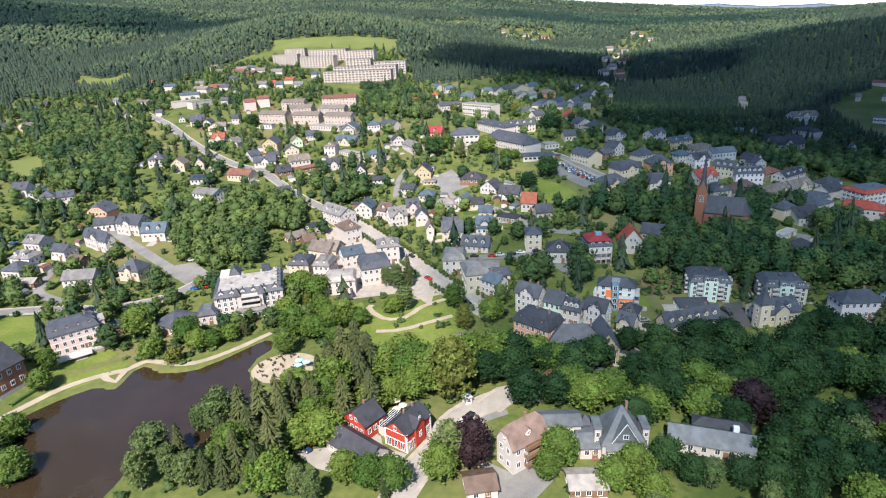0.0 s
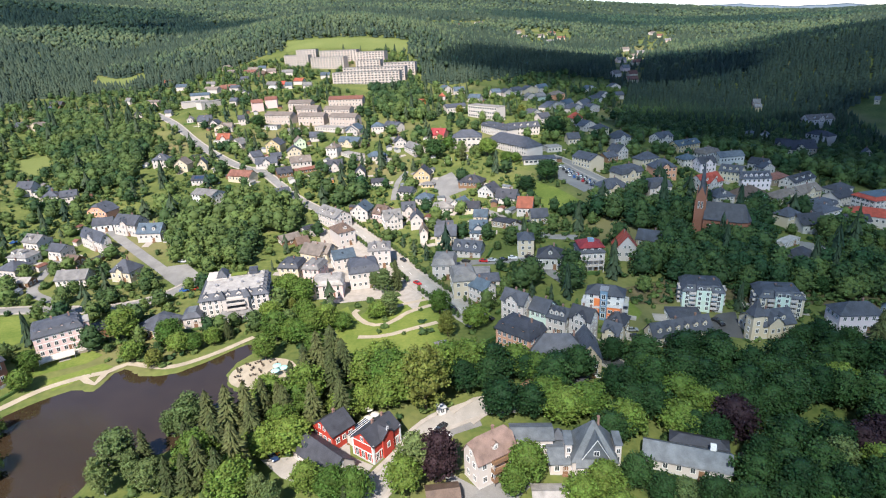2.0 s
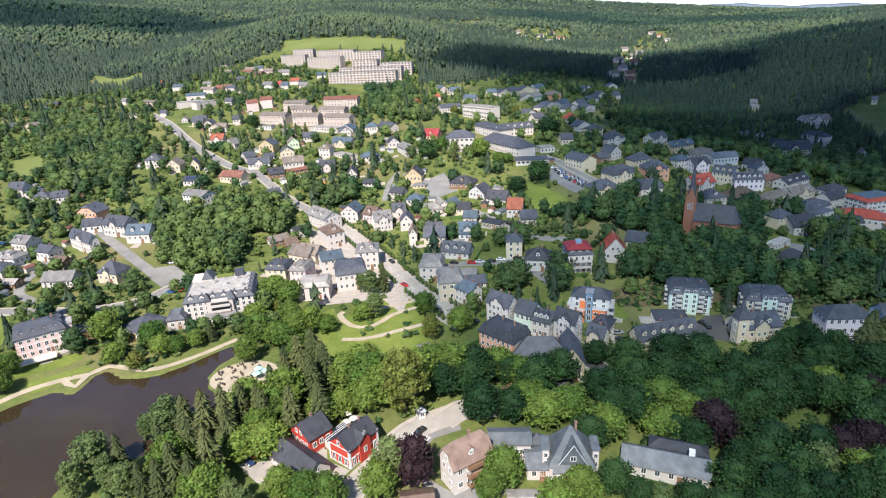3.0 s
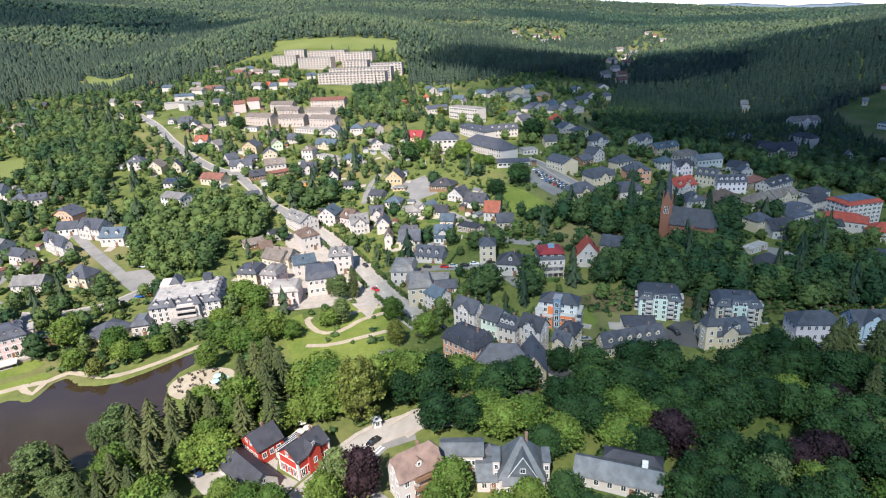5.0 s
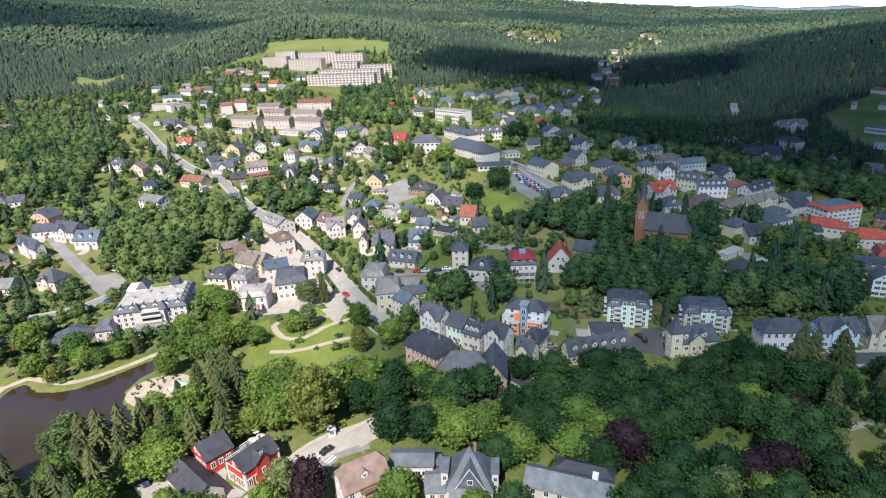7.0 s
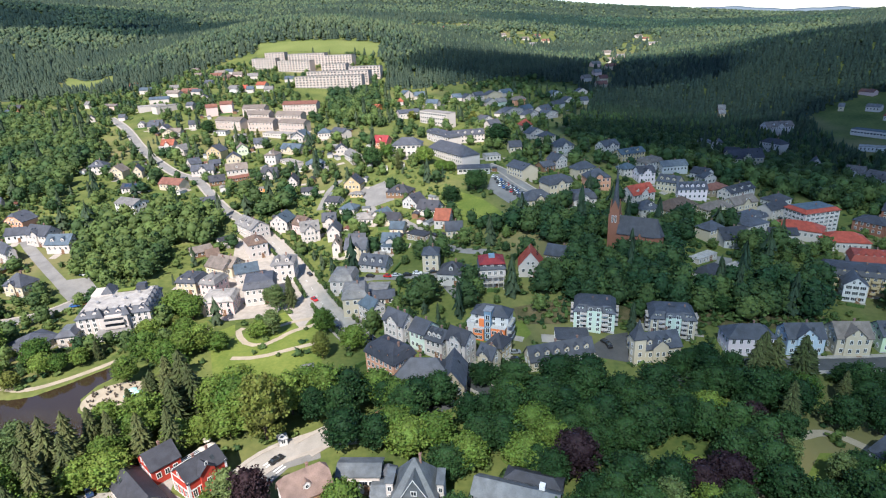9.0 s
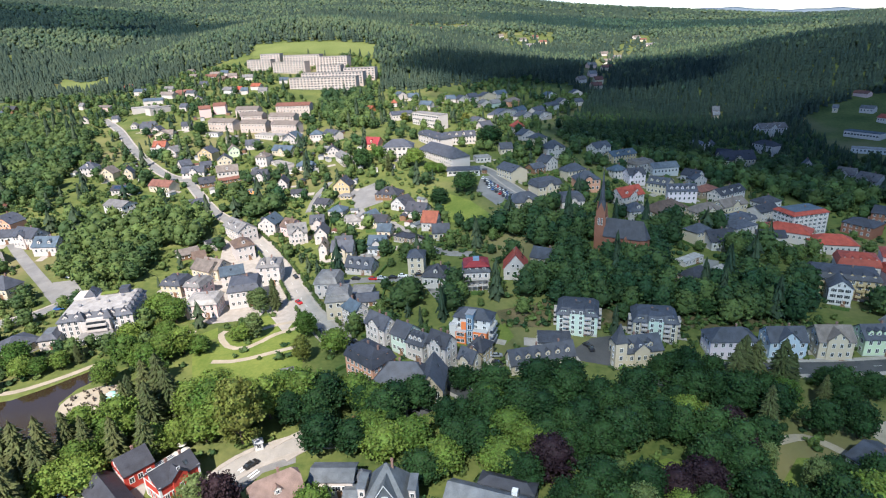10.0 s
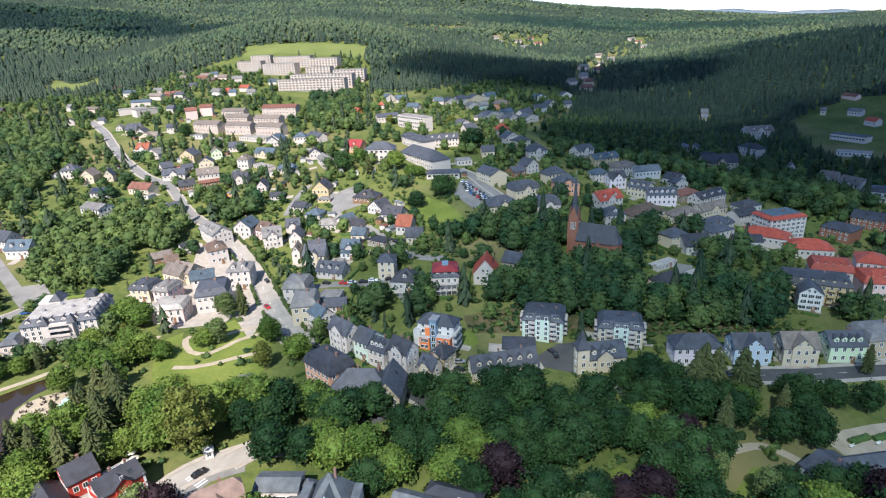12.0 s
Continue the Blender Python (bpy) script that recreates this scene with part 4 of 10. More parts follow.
STUFF = {
    "broad": [crown(s, 20, 165, 0.33, 4.4, 8.8, 0.7, OCTA, full=0.95, lump=0.21) for s in (71, 72, 73, 74)],
    "mid": [crown(s, 8, 78, 0.41, 4.4, 8.6, 0.7, OCTA, centre=2, full=0.95, lump=0.26) for s in (75, 76, 77)],
    "shrub": [crown(s, 2, 10, 0.5, 1.5, 2.2, 0.0, OCTA, centre=1) for s in (78, 79)],
    "far": [far_crown(s) for s in (91, 92, 93, 94)],
    "spruce": [tuple_scaled(spruce(s, 8, 7, 1.15), 3.5, 13) for s in (81, 82)],
    "far_spruce": [far_cone(s) for s in (95, 96, 97)],
    "farthest_spruce": [far_cone(s, ((1.0, 9.0, 3.3), (6.0, 14.0, 2.1))) for s in (95, 96, 97)],
}


def wood(name, spots, material, label, lean=0.03):
    """Joins many trees into one mesh. spots: kind, x, y, z, width and height factors, tint."""
    rng = np.random.RandomState(len(spots))
    V, F, T, k = [], [], [], 0
    for kind, x, y, z, r, h, tint in spots:
        v, f = STUFF[kind][rng.randint(len(STUFF[kind]))]
        a = rng.uniform(0, 6.28)
        c, s = math.cos(a) * r, math.sin(a) * r
        p = np.empty_like(v)
        p[:, 0] = v[:, 0] * c - v[:, 1] * s + x
        p[:, 1] = v[:, 0] * s + v[:, 1] * c + y
        p[:, 2] = v[:, 2] * h + z
        V.append(p)
        F.append(f + k)
        T.append(np.full(len(v), tint))
        k += len(v)
    if not V:
        return None
    me = from_arrays(name, np.concatenate(V), np.concatenate(F), np.concatenate(T))
    if any("far" in q[0] for q in spots[:1]):
        me.polygons.foreach_set("use_smooth", [True] * len(me.polygons))
    me.materials.append(material)
    return tagged(new(name, me), label, "trees", kind="stuff")


def clear_mask(x, y, room=2.5):
    """True where no house, street, yard or pond is in the way."""
    ok = np.ones(np.shape(x), bool)
    for hx, hy, r in FOOTPRINTS:
        ok &= (np.abs(x - hx) > r + room) | (np.abs(y - hy) > r + room)
    for line, half in ROAD_LINES:
        ok &= line_distance(x, y, line) > half + room * 0.6
    for poly in AREAS:
        ok &= poly_distance(x, y, poly) > 0.5
    near = (x > -200) & (x < 20) & (y > 50) & (y < 230)
    d = np.where(near, poly_distance(x, y, POND), 99)
    return ok & (d > 3.5)


def jitter_grid(x0, x1, y0, y1, s, seed):
    rng = np.random.RandomState(seed)
    X, Y = np.meshgrid(np.arange(x0, x1, s), np.arange(y0, y1, s))
    X, Y = X.ravel(), Y.ravel()
    return X + rng.uniform(-0.42, 0.42, len(X)) * s, Y + rng.uniform(-0.42, 0.42, len(X)) * s


def patch_noise(x, y, scale):
    return np.array([noise.noise(Vector((a / scale, b / scale, 0.3))) for a, b in zip(np.ravel(x), np.ravel(y))])


# ---- cars ----
CAR_COLOURS = {"white": (0.75, 0.75, 0.74), "black": (0.02, 0.02, 0.022), "grey": (0.25, 0.26, 0.27), "silver": (0.5, 0.51, 0.52), "red": (0.45, 0.02, 0.02), "blue": (0.04, 0.12, 0.35), "orange": (0.65, 0.16, 0.02), "darkblue": (0.02, 0.04, 0.10)}
CAR_PAINT = {k: mat("car_paint_" + k, [v * 0.95 for v in c], c, 1.0, 0.25, 4, spec=0.6) for k, c in CAR_COLOURS.items()}
TYRE = mat("tyre", (0.015, 0.015, 0.015), (0.03, 0.03, 0.03), 3, 0.9)


def car_meshes():
    bm = bmesh.new()
    side = [(-2.15, 0.35), (-2.15, 0.75), (-2.0, 0.92), (-1.55, 0.98), (1.0, 0.98), (1.85, 0.85), (2.12, 0.62), (2.12, 0.35)]
    solid(bm, [[(x * 0.97, -0.86, z) for x, z in side], [(x, -0.74, z + 0.02) for x, z in side], [(x, 0.74, z + 0.02) for x, z in side], [(x * 0.97, 0.86, z) for x, z in side]])
    roofline = [(-1.75, 0.96), (-1.25, 1.44), (0.25, 1.47), (1.0, 0.97)]
    bmesh.ops.recalc_face_normals(bm, faces=bm.faces)
    body = bpy.data.meshes.new("body")
    bm.to_mesh(body)
    bm.free()
    bm = bmesh.new()
    solid(bm, [[(x, -0.74, z) if z < 1.2 else (x, -0.58, z) for x, z in roofline], [(x, 0.74, z) if z < 1.2 else (x, 0.58, z) for x, z in roofline]])
    bmesh.ops.recalc_face_normals(bm, faces=bm.faces)
    glass = bpy.data.meshes.new("windows")
    bm.to_mesh(glass)
    bm.free()
    bm = bmesh.new()
    solid(bm, [[(-1.2, -0.56, 1.455), (0.2, -0.56, 1.485), (0.2, 0.56, 1.485), (-1.2, 0.56, 1.455)], [(-1.1, -0.5, 1.50), (0.1, -0.5, 1.53), (0.1, 0.5, 1.53), (-1.1, 0.5, 1.50)]])
    roof = bpy.data.meshes.new("roof")
    bm.to_mesh(roof)
    bm.free()
    bm = bmesh.new()
    bmesh.ops.create_cone(bm, cap_ends=True, segments=10, radius1=0.32, radius2=0.32, depth=0.2, matrix=Matrix.Rotation(math.pi / 2, 4, "X"))
    wheel = bpy.data.meshes.new("wheel")
    bm.to_mesh(wheel)
    bm.free()
    glass.materials.append(GLASS)
    wheel.materials.append(TYRE)
    bodies = {}
    for k, m in CAR_PAINT.items():
        b, r = body.copy(), roof.copy()
        b.materials.append(m)
        r.materials.append(m)
        bodies[k] = (b, r)
    return bodies, glass, wheel


CAR_BODIES, CAR_GLASS, CAR_WHEEL = car_meshes()


def car(x, y, rot, colour, wheels=True):
    root = tagged(new("car"), f"{colour.replace('darkblue', 'dark blue')} parked hatchback car on the asphalt", "car", "parked cars")
    root.matrix_world = pose(x, y, gz(x, y) + 0.12, 0, 0, rot)
    piece("body", CAR_BODIES[colour][0], None, root)
    piece("cabin_glass", CAR_GLASS, None, root)
    piece("roof", CAR_BODIES[colour][1], None, root)
    if wheels:
        for a in (-1.35, 1.35):
            for b in (-0.76, 0.76):
                piece("wheel", CAR_WHEEL, None, root, "", pose(a, b, 0.32))
    return root


# ---- special buildings ----
def local(ob_at, u, v):
    """A point given along a building's front (u) and into it (v, from its middle)."""
    x, y, rot = ob_at[:3]
    c, s = math.cos(radians(rot)), math.sin(radians(rot))
    return x + c * u - s * v, y + s * u + c * v


def church(x, y, rot, z):
    """Brick church: a gabled tower with a slender spire, and a nave with a polygonal choir."""
    root = tagged(new("church"), "red brick church with a slate nave roof and a slender spire", "church")
    root.matrix_world = pose(x, y, z, 0, 0, rot) @ Matrix.Diagonal((0.80, 0.78, 0.94, 1))
    FOOTPRINTS.append((x, y, 4))
    FOOTPRINTS.append((*local((x, y, rot), 11, 0), 8))
    bm = bmesh.new()
    box(bm, -2.7, 2.7, -2.7, 2.7, -3, 19.5)
    for s in (-1, 1):
        for t in (-1, 1):
            box(bm, s * 2.7 - 0.45, s * 2.7 + 0.45, t * 2.7 - 0.45, t * 2.7 + 0.45, -3, 17.5)
    part("tower", bm, wall_mat("brick"), root)
    bm = bmesh.new()
    for a in range(4):
        m = pose(0, 0, 0, 0, 0, 90 * a)
        solid(bm, [[m @ Vector(p) for p in ((-2.7, -2.72, 19.5), (2.7, -2.72, 19.5), (0, -2.72, 25.0))], [m @ Vector(p) for p in ((-2.7, -2.4, 19.5), (2.7, -2.4, 19.5), (0, -2.4, 25.0))]])
    bmesh.ops.recalc_face_normals(bm, faces=bm.faces)
    part("tower_gables", bm, wall_mat("brick"), root)
    bm = bmesh.new()
    ring = lambda r, zz: [(math.cos(k * math.pi / 4 + 0.39) * r, math.sin(k * math.pi / 4 + 0.39) * r, zz) for k in range(8)]
    solid(bm, [ring(2.7, 19.6), ring(1.6, 25.5), ring(0.1, 41.0)])
    bmesh.ops.recalc_face_normals(bm, faces=bm.faces)
    spire = part("spire", bm, roof_mat("slate"), root)
    bm = bmesh.new()
    box(bm, -0.06, 0.06, -0.06, 0.06, 40.9, 43.0)
    box(bm, -0.5, 0.5, -0.05, 0.05, 42.1, 42.25)
    part("cross", bm, METAL, spire, "dark metal cross on the tip")
    bm = bmesh.new()
    box(bm, 2.7, 24, -5.5, 5.5, -3, 9.0)
    solid(bm, [[(24 + 4.2 * math.cos(a), 5.2 * math.sin(a), -3) for a in (-1.57, -0.8, 0, 0.8, 1.57)], [(24 + 4.2 * math.cos(a), 5.2 * math.sin(a), 9.0) for a in (-1.57, -0.8, 0, 0.8, 1.57)]])
    for k in range(6):
        for s in (-1, 1):
            bb = bmesh.new()
            box(bb, 4.3 + k * 3.7, 5.2 + k * 3.7, s * 5.9 - 0.38, s * 5.9 + 0.38, -3, 7.4)
            part("buttress", bb, wall_mat("brick"), root)
    part("nave", bm, wall_mat("brick"), root)
    bm = bmesh.new()
    solid(bm, [[(2.7, -6.1, 8.5), (2.7, 6.1, 8.5), (2.7, 6.1, 8.8), (2.7, 0.1, 17.0), (2.7, -0.1, 17.0), (2.7, -6.1, 8.8)], [(24, -6.1, 8.5), (24, 6.1, 8.5), (24, 6.1, 8.8), (24, 0.1, 17.0), (24, -0.1, 17.0), (24, -6.1, 8.8)]])
    solid(bm, [[(24 + 4.8 * math.cos(a), 6.0 * math.sin(a), 8.7) for a in (-1.57, -0.8, 0, 0.8, 1.57)], [(24 + 0.2 * math.cos(a), 0.2 * math.sin(a), 17.0) for a in (-1.57, -0.8, 0, 0.8, 1.57)]])
    bmesh.ops.recalc_face_normals(bm, faces=bm.faces)
    part("nave_roof", bm, roof_mat("dark"), root)
    bm = bmesh.new()
    solid(bm, [[(14, -9.0, -3), (18, -9.0, -3), (18, -9.0, 6.5), (16, -9.0, 10.0), (14, -9.0, 6.5)], [(14, -4, -3), (18, -4, -3), (18, -4, 6.5), (16, -4, 10.0), (14, -4, 6.5)]])
    bmesh.ops.recalc_face_normals(bm, faces=bm.faces)
    part("side_gable", bm, wall_mat("brick"), root)
    for k in range(5):
        if k != 3:
            piece("window", WIN_ARCH, FRAME, root, "", pose(6.6 + k * 3.7, -5.52, 2.6))
        piece("window", WIN_ARCH, FRAME, root, "", pose(6.6 + k * 3.7, 5.52, 2.6, 0, 0, 180))
    for a, (u, v) in ((0, (0, -2.74)), (90, (2.74, 0)), (180, (0, 2.74)), (270, (-2.74, 0))):
        for o in (-0.9, 0.9):
            m = pose(u, v, 13.5, 0, 0, a) @ pose(o, 0, 0)
            piece("belfry_window", WIN_ARCH, FRAME, root, "", m)
    return root


def turret(at, u, v, size, h, spire, wall, rc, z):
    """A corner turret with a tall pointed roof."""
    x, y = local(at, u, v)
    root = tagged(new("turret"), f"{wall} corner turret with a pointed slate roof", "turret")
    root.matrix_world = pose(x, y, z, 0, 0, at[2])
    bm = bmesh.new()
    s = size / 2
    box(bm, -s, s, -s, s, -5, h)
    part("wall", bm, wall_mat(wall), root)
    bm = bmesh.new()
    e = s + 0.35
    rect = lambda r, z: [(-r, -r, z), (r, -r, z), (r, r, z), (-r, r, z)]
    solid(bm, [rect(e, h - 0.1), rect(e, h + 0.15), rect(s * 0.55, h + spire * 0.45), rect(0.05, h + spire)])
    bmesh.ops.recalc_face_normals(bm, faces=bm.faces)
    part("roof", bm, roof_mat(rc), root)
    for f in range(max(1, int(h / 3))):
        for a, (p, q) in ((0, (0, -s)), (-90, (-s, 0))):
            piece("window", WIN, FRAME, root, "", pose(p, q, 1.0 + f * 3, 0, 0, a))
    return root


def add_balconies(at, d, columns, floors, z0, fh, w=2.6, rail="white"):
    """Rows of balconies along a front, each a thing's part of a balcony tower."""
    x, y = local(at, 0, -d / 2)
    z = gz(*at[:2])
    for u in columns:
        root = tagged(new("balcony_stack"), f"stack of {rail} balconies on the front of a house", "balconies")
        root.matrix_world = pose(*local(at, u, -d / 2), z, 0, 0, at[2])
        for f in range(floors):
            balcony(root, 0, 0, z0 + f * fh, 0, w, 1.5, rail)
        bm = bmesh.new()
        for s in (-1, 1):
            box(bm, s * (w / 2 - 0.08) - 0.07, s * (w / 2 - 0.08) + 0.07, -1.45, -1.31, -2.0, z0 + (floors - 1) * fh + 1.0)
        part("posts", bm, METAL, root)


def parasol(x, y, material, r=1.6, label="open round parasol over a table", z=None):
    root = tagged(new("parasol"), label, "parasol")
    root.matrix_world = pose(x, y, gz(x, y) if z is None else z)
    bm = bmesh.new()
    ring = lambda q, zz: [(math.cos(k * math.pi / 4) * q, math.sin(k * math.pi / 4) * q, zz) for k in range(8)]
    solid(bm, [ring(r, 2.2), ring(r, 2.28), ring(r * 0.5, 2.62), ring(0.06, 2.85)])
    part("canopy", bm, material, root)
    bm = bmesh.new()
    box(bm, -0.04, 0.04, -0.04, 0.04, -0.1, 2.3)
    part("pole", bm, METAL, root)
    return root


TURQUOISE = mat("turquoise_canvas", (0.28, 0.55, 0.50), (0.40, 0.66, 0.60), 1.0, 0.7)
RATTAN = mat("rattan_brown", (0.05, 0.04, 0.03), (0.10, 0.08, 0.06), 3.0, 0.8)


def table_group(x, y, rot):
    """A round terrace table with four chairs."""
    root = tagged(new("terrace_table"), "dark round terrace table with chairs on the sand", "table", "terrace tables")
    root.matrix_world = pose(x, y, gz(x, y) + 0.12, 0, 0, rot)
    bm = bmesh.new()
    bmesh.ops.create_cone(bm, cap_ends=True, segments=12, radius1=0.42, radius2=0.42, depth=0.06, matrix=Matrix.Translation((0, 0, 0.74)))
    box(bm, -0.05, 0.05, -0.05, 0.05, 0, 0.72)
    part("tabletop", bm, RATTAN, root)
    for a in range(2):
        bm = bmesh.new()
        box(bm, -0.25, 0.25, -0.25, 0.25, 0.38, 0.46)
        box(bm, -0.25, 0.25, 0.2, 0.26, 0.46, 0.9)
        box(bm, -0.22, 0.22, -0.22, 0.22, 0, 0.38)
        c = part("chair", bm, RATTAN, root)
        c.matrix_basis = pose(0, 0, 0, 0, 0, a * 180 + 20) @ pose(0, 0.8, 0)
    return root


def awning(at, u, v, z, w, depth, label="cream awning over a terrace"):
    x, y = local(at, u, v)
    root = tagged(new("awning"), label, "awning")
    root.matrix_world = pose(x, y, gz(*at[:2]) + z, 0, 0, at[2])
    bm = bmesh.new()
    solid(bm, [[(-w / 2, 0, 0.5), (w / 2, 0, 0.5), (w / 2, 0, 0.58), (-w / 2, 0, 0.58)], [(-w / 2, -depth, -0.2), (w / 2, -depth, -0.2), (w / 2, -depth, -0.12), (-w / 2, -depth, -0.12)]])
    box(bm, -w / 2, w / 2, -depth - 0.04, -depth, -0.5, -0.12)
    bmesh.ops.recalc_face_normals(bm, faces=bm.faces)
    part("cloth", bm, CANVAS, root)
    bm = bmesh.new()
    for s in (-1, 1):
        box(bm, s * (w / 2 - 0.1) - 0.04, s * (w / 2 - 0.1) + 0.04, -depth + 0.05, -depth + 0.13, -z - 1, -0.2)
    part("post", bm, METAL, root)
    return root


# ---- clouds, high over the valley ----
def cloud(x, y, height, rx, ry, seed, through_light, thick=38):
    """A shallow cumulus bank that lets part of the sunlight through."""
    cv, cf = ico(4)
    noise.seed_set(seed)
    v = []
    for q in cv:
        d = Vector((q[0], q[1], q[2] * 0.3))
        bulge = 1 + 0.22 * noise.noise(d * 2.1 + Vector((seed, 0, 0))) + 0.10 * noise.noise(d * 6.0) + 0.05 * noise.noise(d * 14.0)
        v.append((x + q[0] * rx * bulge, y + q[1] * ry * bulge, height + q[2] * thick * bulge + 8 * noise.noise(d * 9.0)))
    noise.seed_set(1)
    me = from_arrays("cloud", np.array(v), cf)
    m = bpy.data.materials.new("cloud_vapour")
    m.use_nodes = True
    t, n, l = links(m)
    tr = n.new("ShaderNodeBsdfTransparent")
    tr.inputs["Color"].default_value = (0.95, 0.985, 1.0, 1)
    df = n.new("ShaderNodeBsdfDiffuse")
    df.inputs["Color"].default_value = (0.85, 0.86, 0.88, 1)
    ms = n.new("ShaderNodeMixShader")
    ms.inputs[0].default_value = 1 - through_light
    l.new(tr.outputs[0], ms.inputs[1])
    l.new(df.outputs[0], ms.inputs[2])
    l.new(ms.outputs[0], n["Material Output"].inputs["Surface"])
    me.materials.append(m)
    return tagged(new("cloud", me), "shallow white cumulus cloud out of view, placed to shade the valley", "cloud")


def cloud_over(gx_, gy_, rx, ry, seed, light=0.76):
    """A cloud whose shade falls round the given place on the ground."""
    height = 900.0
    k = height / SUN_DIR.z
    for j, q in enumerate((1.09, 1.0, 0.88)):
        cloud(gx_ + SUN_DIR.x * k, gy_ + SUN_DIR.y * k, height, rx * q, ry * q, seed + j * 11, light, 44 - 9 * j)


def villa_trim(at, w, d, h):
    """White corner strips and a cornice that dress the red villa."""
    x, y, rot = at[:3]
    root = tagged(new("facade_trim"), "white painted corner strips and cornice of the red villa", "trim")
    root.matrix_world = pose(x, y, gz(x, y), 0, 0, rot)
    for sx in (-1, 1):
        for sy in (-1, 1):
            bm = bmesh.new()
            box(bm, sx * w / 2 - 0.28, sx * w / 2 + 0.28, sy * d / 2 - 0.28, sy * d / 2 + 0.28, 0, h - 0.05)
            bmesh.ops.translate(bm, verts=bm.verts, vec=(-sx * 0.2, -sy * 0.2, 0))
            part("corner_strip", bm, FRAME, root)
    bm = bmesh.new()
    for z in (h * 0.5, h - 0.45):
        box(bm, -w / 2 - 0.07, w / 2 + 0.07, -d / 2 - 0.07, d / 2 + 0.07, z, z + 0.22)
    part("cornice", bm, FRAME, root)


def hut(x, y, rot, w, d, h, wall, roof, label):
    root = tagged(new("kiosk"), label, "kiosk")
    root.matrix_world = pose(x, y, gz(x, y), 0, 0, rot)
    FOOTPRINTS.append((x, y, max(w, d) / 2))
    bm = bmesh.new()
    box(bm, -w / 2, w / 2, -d / 2, d / 2, -0.5, h)
    part("wall", bm, wall, root)
    bm = bmesh.new()
    rect = lambda a, b, z: [(-a, -b, z), (a, -b, z), (a, b, z), (-a, b, z)]
    solid(bm, [rect(w / 2 + 0.3, d / 2 + 0.3, h - 0.05), rect(w / 2 + 0.3, d / 2 + 0.3, h + 0.1), rect(max(0.1, w / 2 - d / 2), 0.1, h + 1.1)])
    part("roof", bm, roof, root)
    piece("window", WIN, FRAME, root, "", pose(0, -d / 2, 0.8))
    return root


def glass_roof(at, u, v, w, d, z):
    """A shallow glazed roof on slim bars between two buildings."""
    root = tagged(new("glass_roof"), "glazed link roof with white bars between red buildings", "glass roof")
    root.matrix_world = pose(*local(at, u, v), gz(*at[:2]), 0, 0, at[2])
    bm = bmesh.new()
    box(bm, -w / 2, w / 2, -d / 2, d / 2, -0.5, z)
    part("wall", bm, wall_mat("white"), root)
    for k in range(7):
        bm = bmesh.new()
        y0 = -d / 2 + k * d / 7
        box(bm, -w / 2, w / 2, y0 + 0.08, y0 + d / 7 - 0.08, z, z + 0.08)
        part("pane", bm, SOLAR if k % 2 else GLASS, root)
    bm = bmesh.new()
    for k in range(8):
        y0 = -d / 2 + k * d / 7
        box(bm, -w / 2, w / 2, y0 - 0.07, y0 + 0.07, z, z + 0.16)
    part("bar", bm, FRAME, root)


def crossing(x, y, rot, n=6):
    """Zebra stripes laid on the street."""
    for k in range(n):
        c, s = math.cos(radians(rot)), math.sin(radians(rot))
        u = (k - (n - 1) / 2) * 1.0
        px_, py_ = x + c * u, y + s * u
        bm = bmesh.new()
        box(bm, -0.25, 0.25, -1.6, 1.6, 0, 0.02)
        ob = part("crossing_stripe", bm, ROAD_PAINT, None)
        ob.matrix_basis = pose(px_, py_, gz(px_, py_) + 0.13, 0, 0, rot)
        tagged(ob, "white zebra crossing stripe on the asphalt", "road marking", kind="structure")


# ---- the town ----
# streets, paths, lawns
road("road", [(-9.7, 110.9), (-2.8, 121.8), (4.0, 130.3), (9.1, 138.9), (14.8, 143.7), (24.2, 147.9)], 6.0, ASPHALT_PALE, "pale asphalt street past the red villa", kerb=1.4)
road("road", [(20.8, 144.7), (27.2, 149.9), (33.6, 150.1), (43.3, 150.3)], 6.0, ASPHALT_PALE, "pale asphalt street under the park trees", kerb=1.4)
road("path", [(-128.3, 161.3), (-125.9, 165.4), (-120.2, 173.2), (-114.6, 179.5), (-106.1, 184.7), (-97.3, 187.7), (-92.2, 192.2), (-77.4, 187.3), (-65.1, 192.4), (-51.0, 204.1)], 2.4, SAND, "sandy promenade round the pond", category="path")
road("path", [(-106.1, 184.7), (-101.4, 186.5), (-97.3, 187.7)], 2.4, SAND, "sandy path to the little promontory", category="path")
road("path", [(-105.3, 186.1), (-101.7, 182.6), (-98.3, 180.6), (-97.8, 184.7), (-97.7, 188.9)], 2.2, SAND, "sandy loop path on the promontory", category="path")
road("road", [(-88.3, 424.6), (-60.2, 372.1), (-43.9, 349.5), (-29.5, 333.0)], 5.5, ASPHALT, "asphalt street down to the town centre", kerb=1.0)
road("road", [(-29.5, 333.0), (-11.2, 302.8), (3.9, 270.5), (16.4, 238.1), (26.9, 216.0), (35.4, 200.0)], 7.0, ASPHALT_PALE, "pale asphalt main street through the town", kerb=2.4, dashes=True)
road("road", [(-237.5, 643.8), (-200.9, 589.8), (-166.7, 530.0), (-139.0, 485.6), (-108.8, 442.8), (-88.3, 424.6)], 6.0, ASPHALT, "asphalt street climbing to the upper town", kerb=1.2)
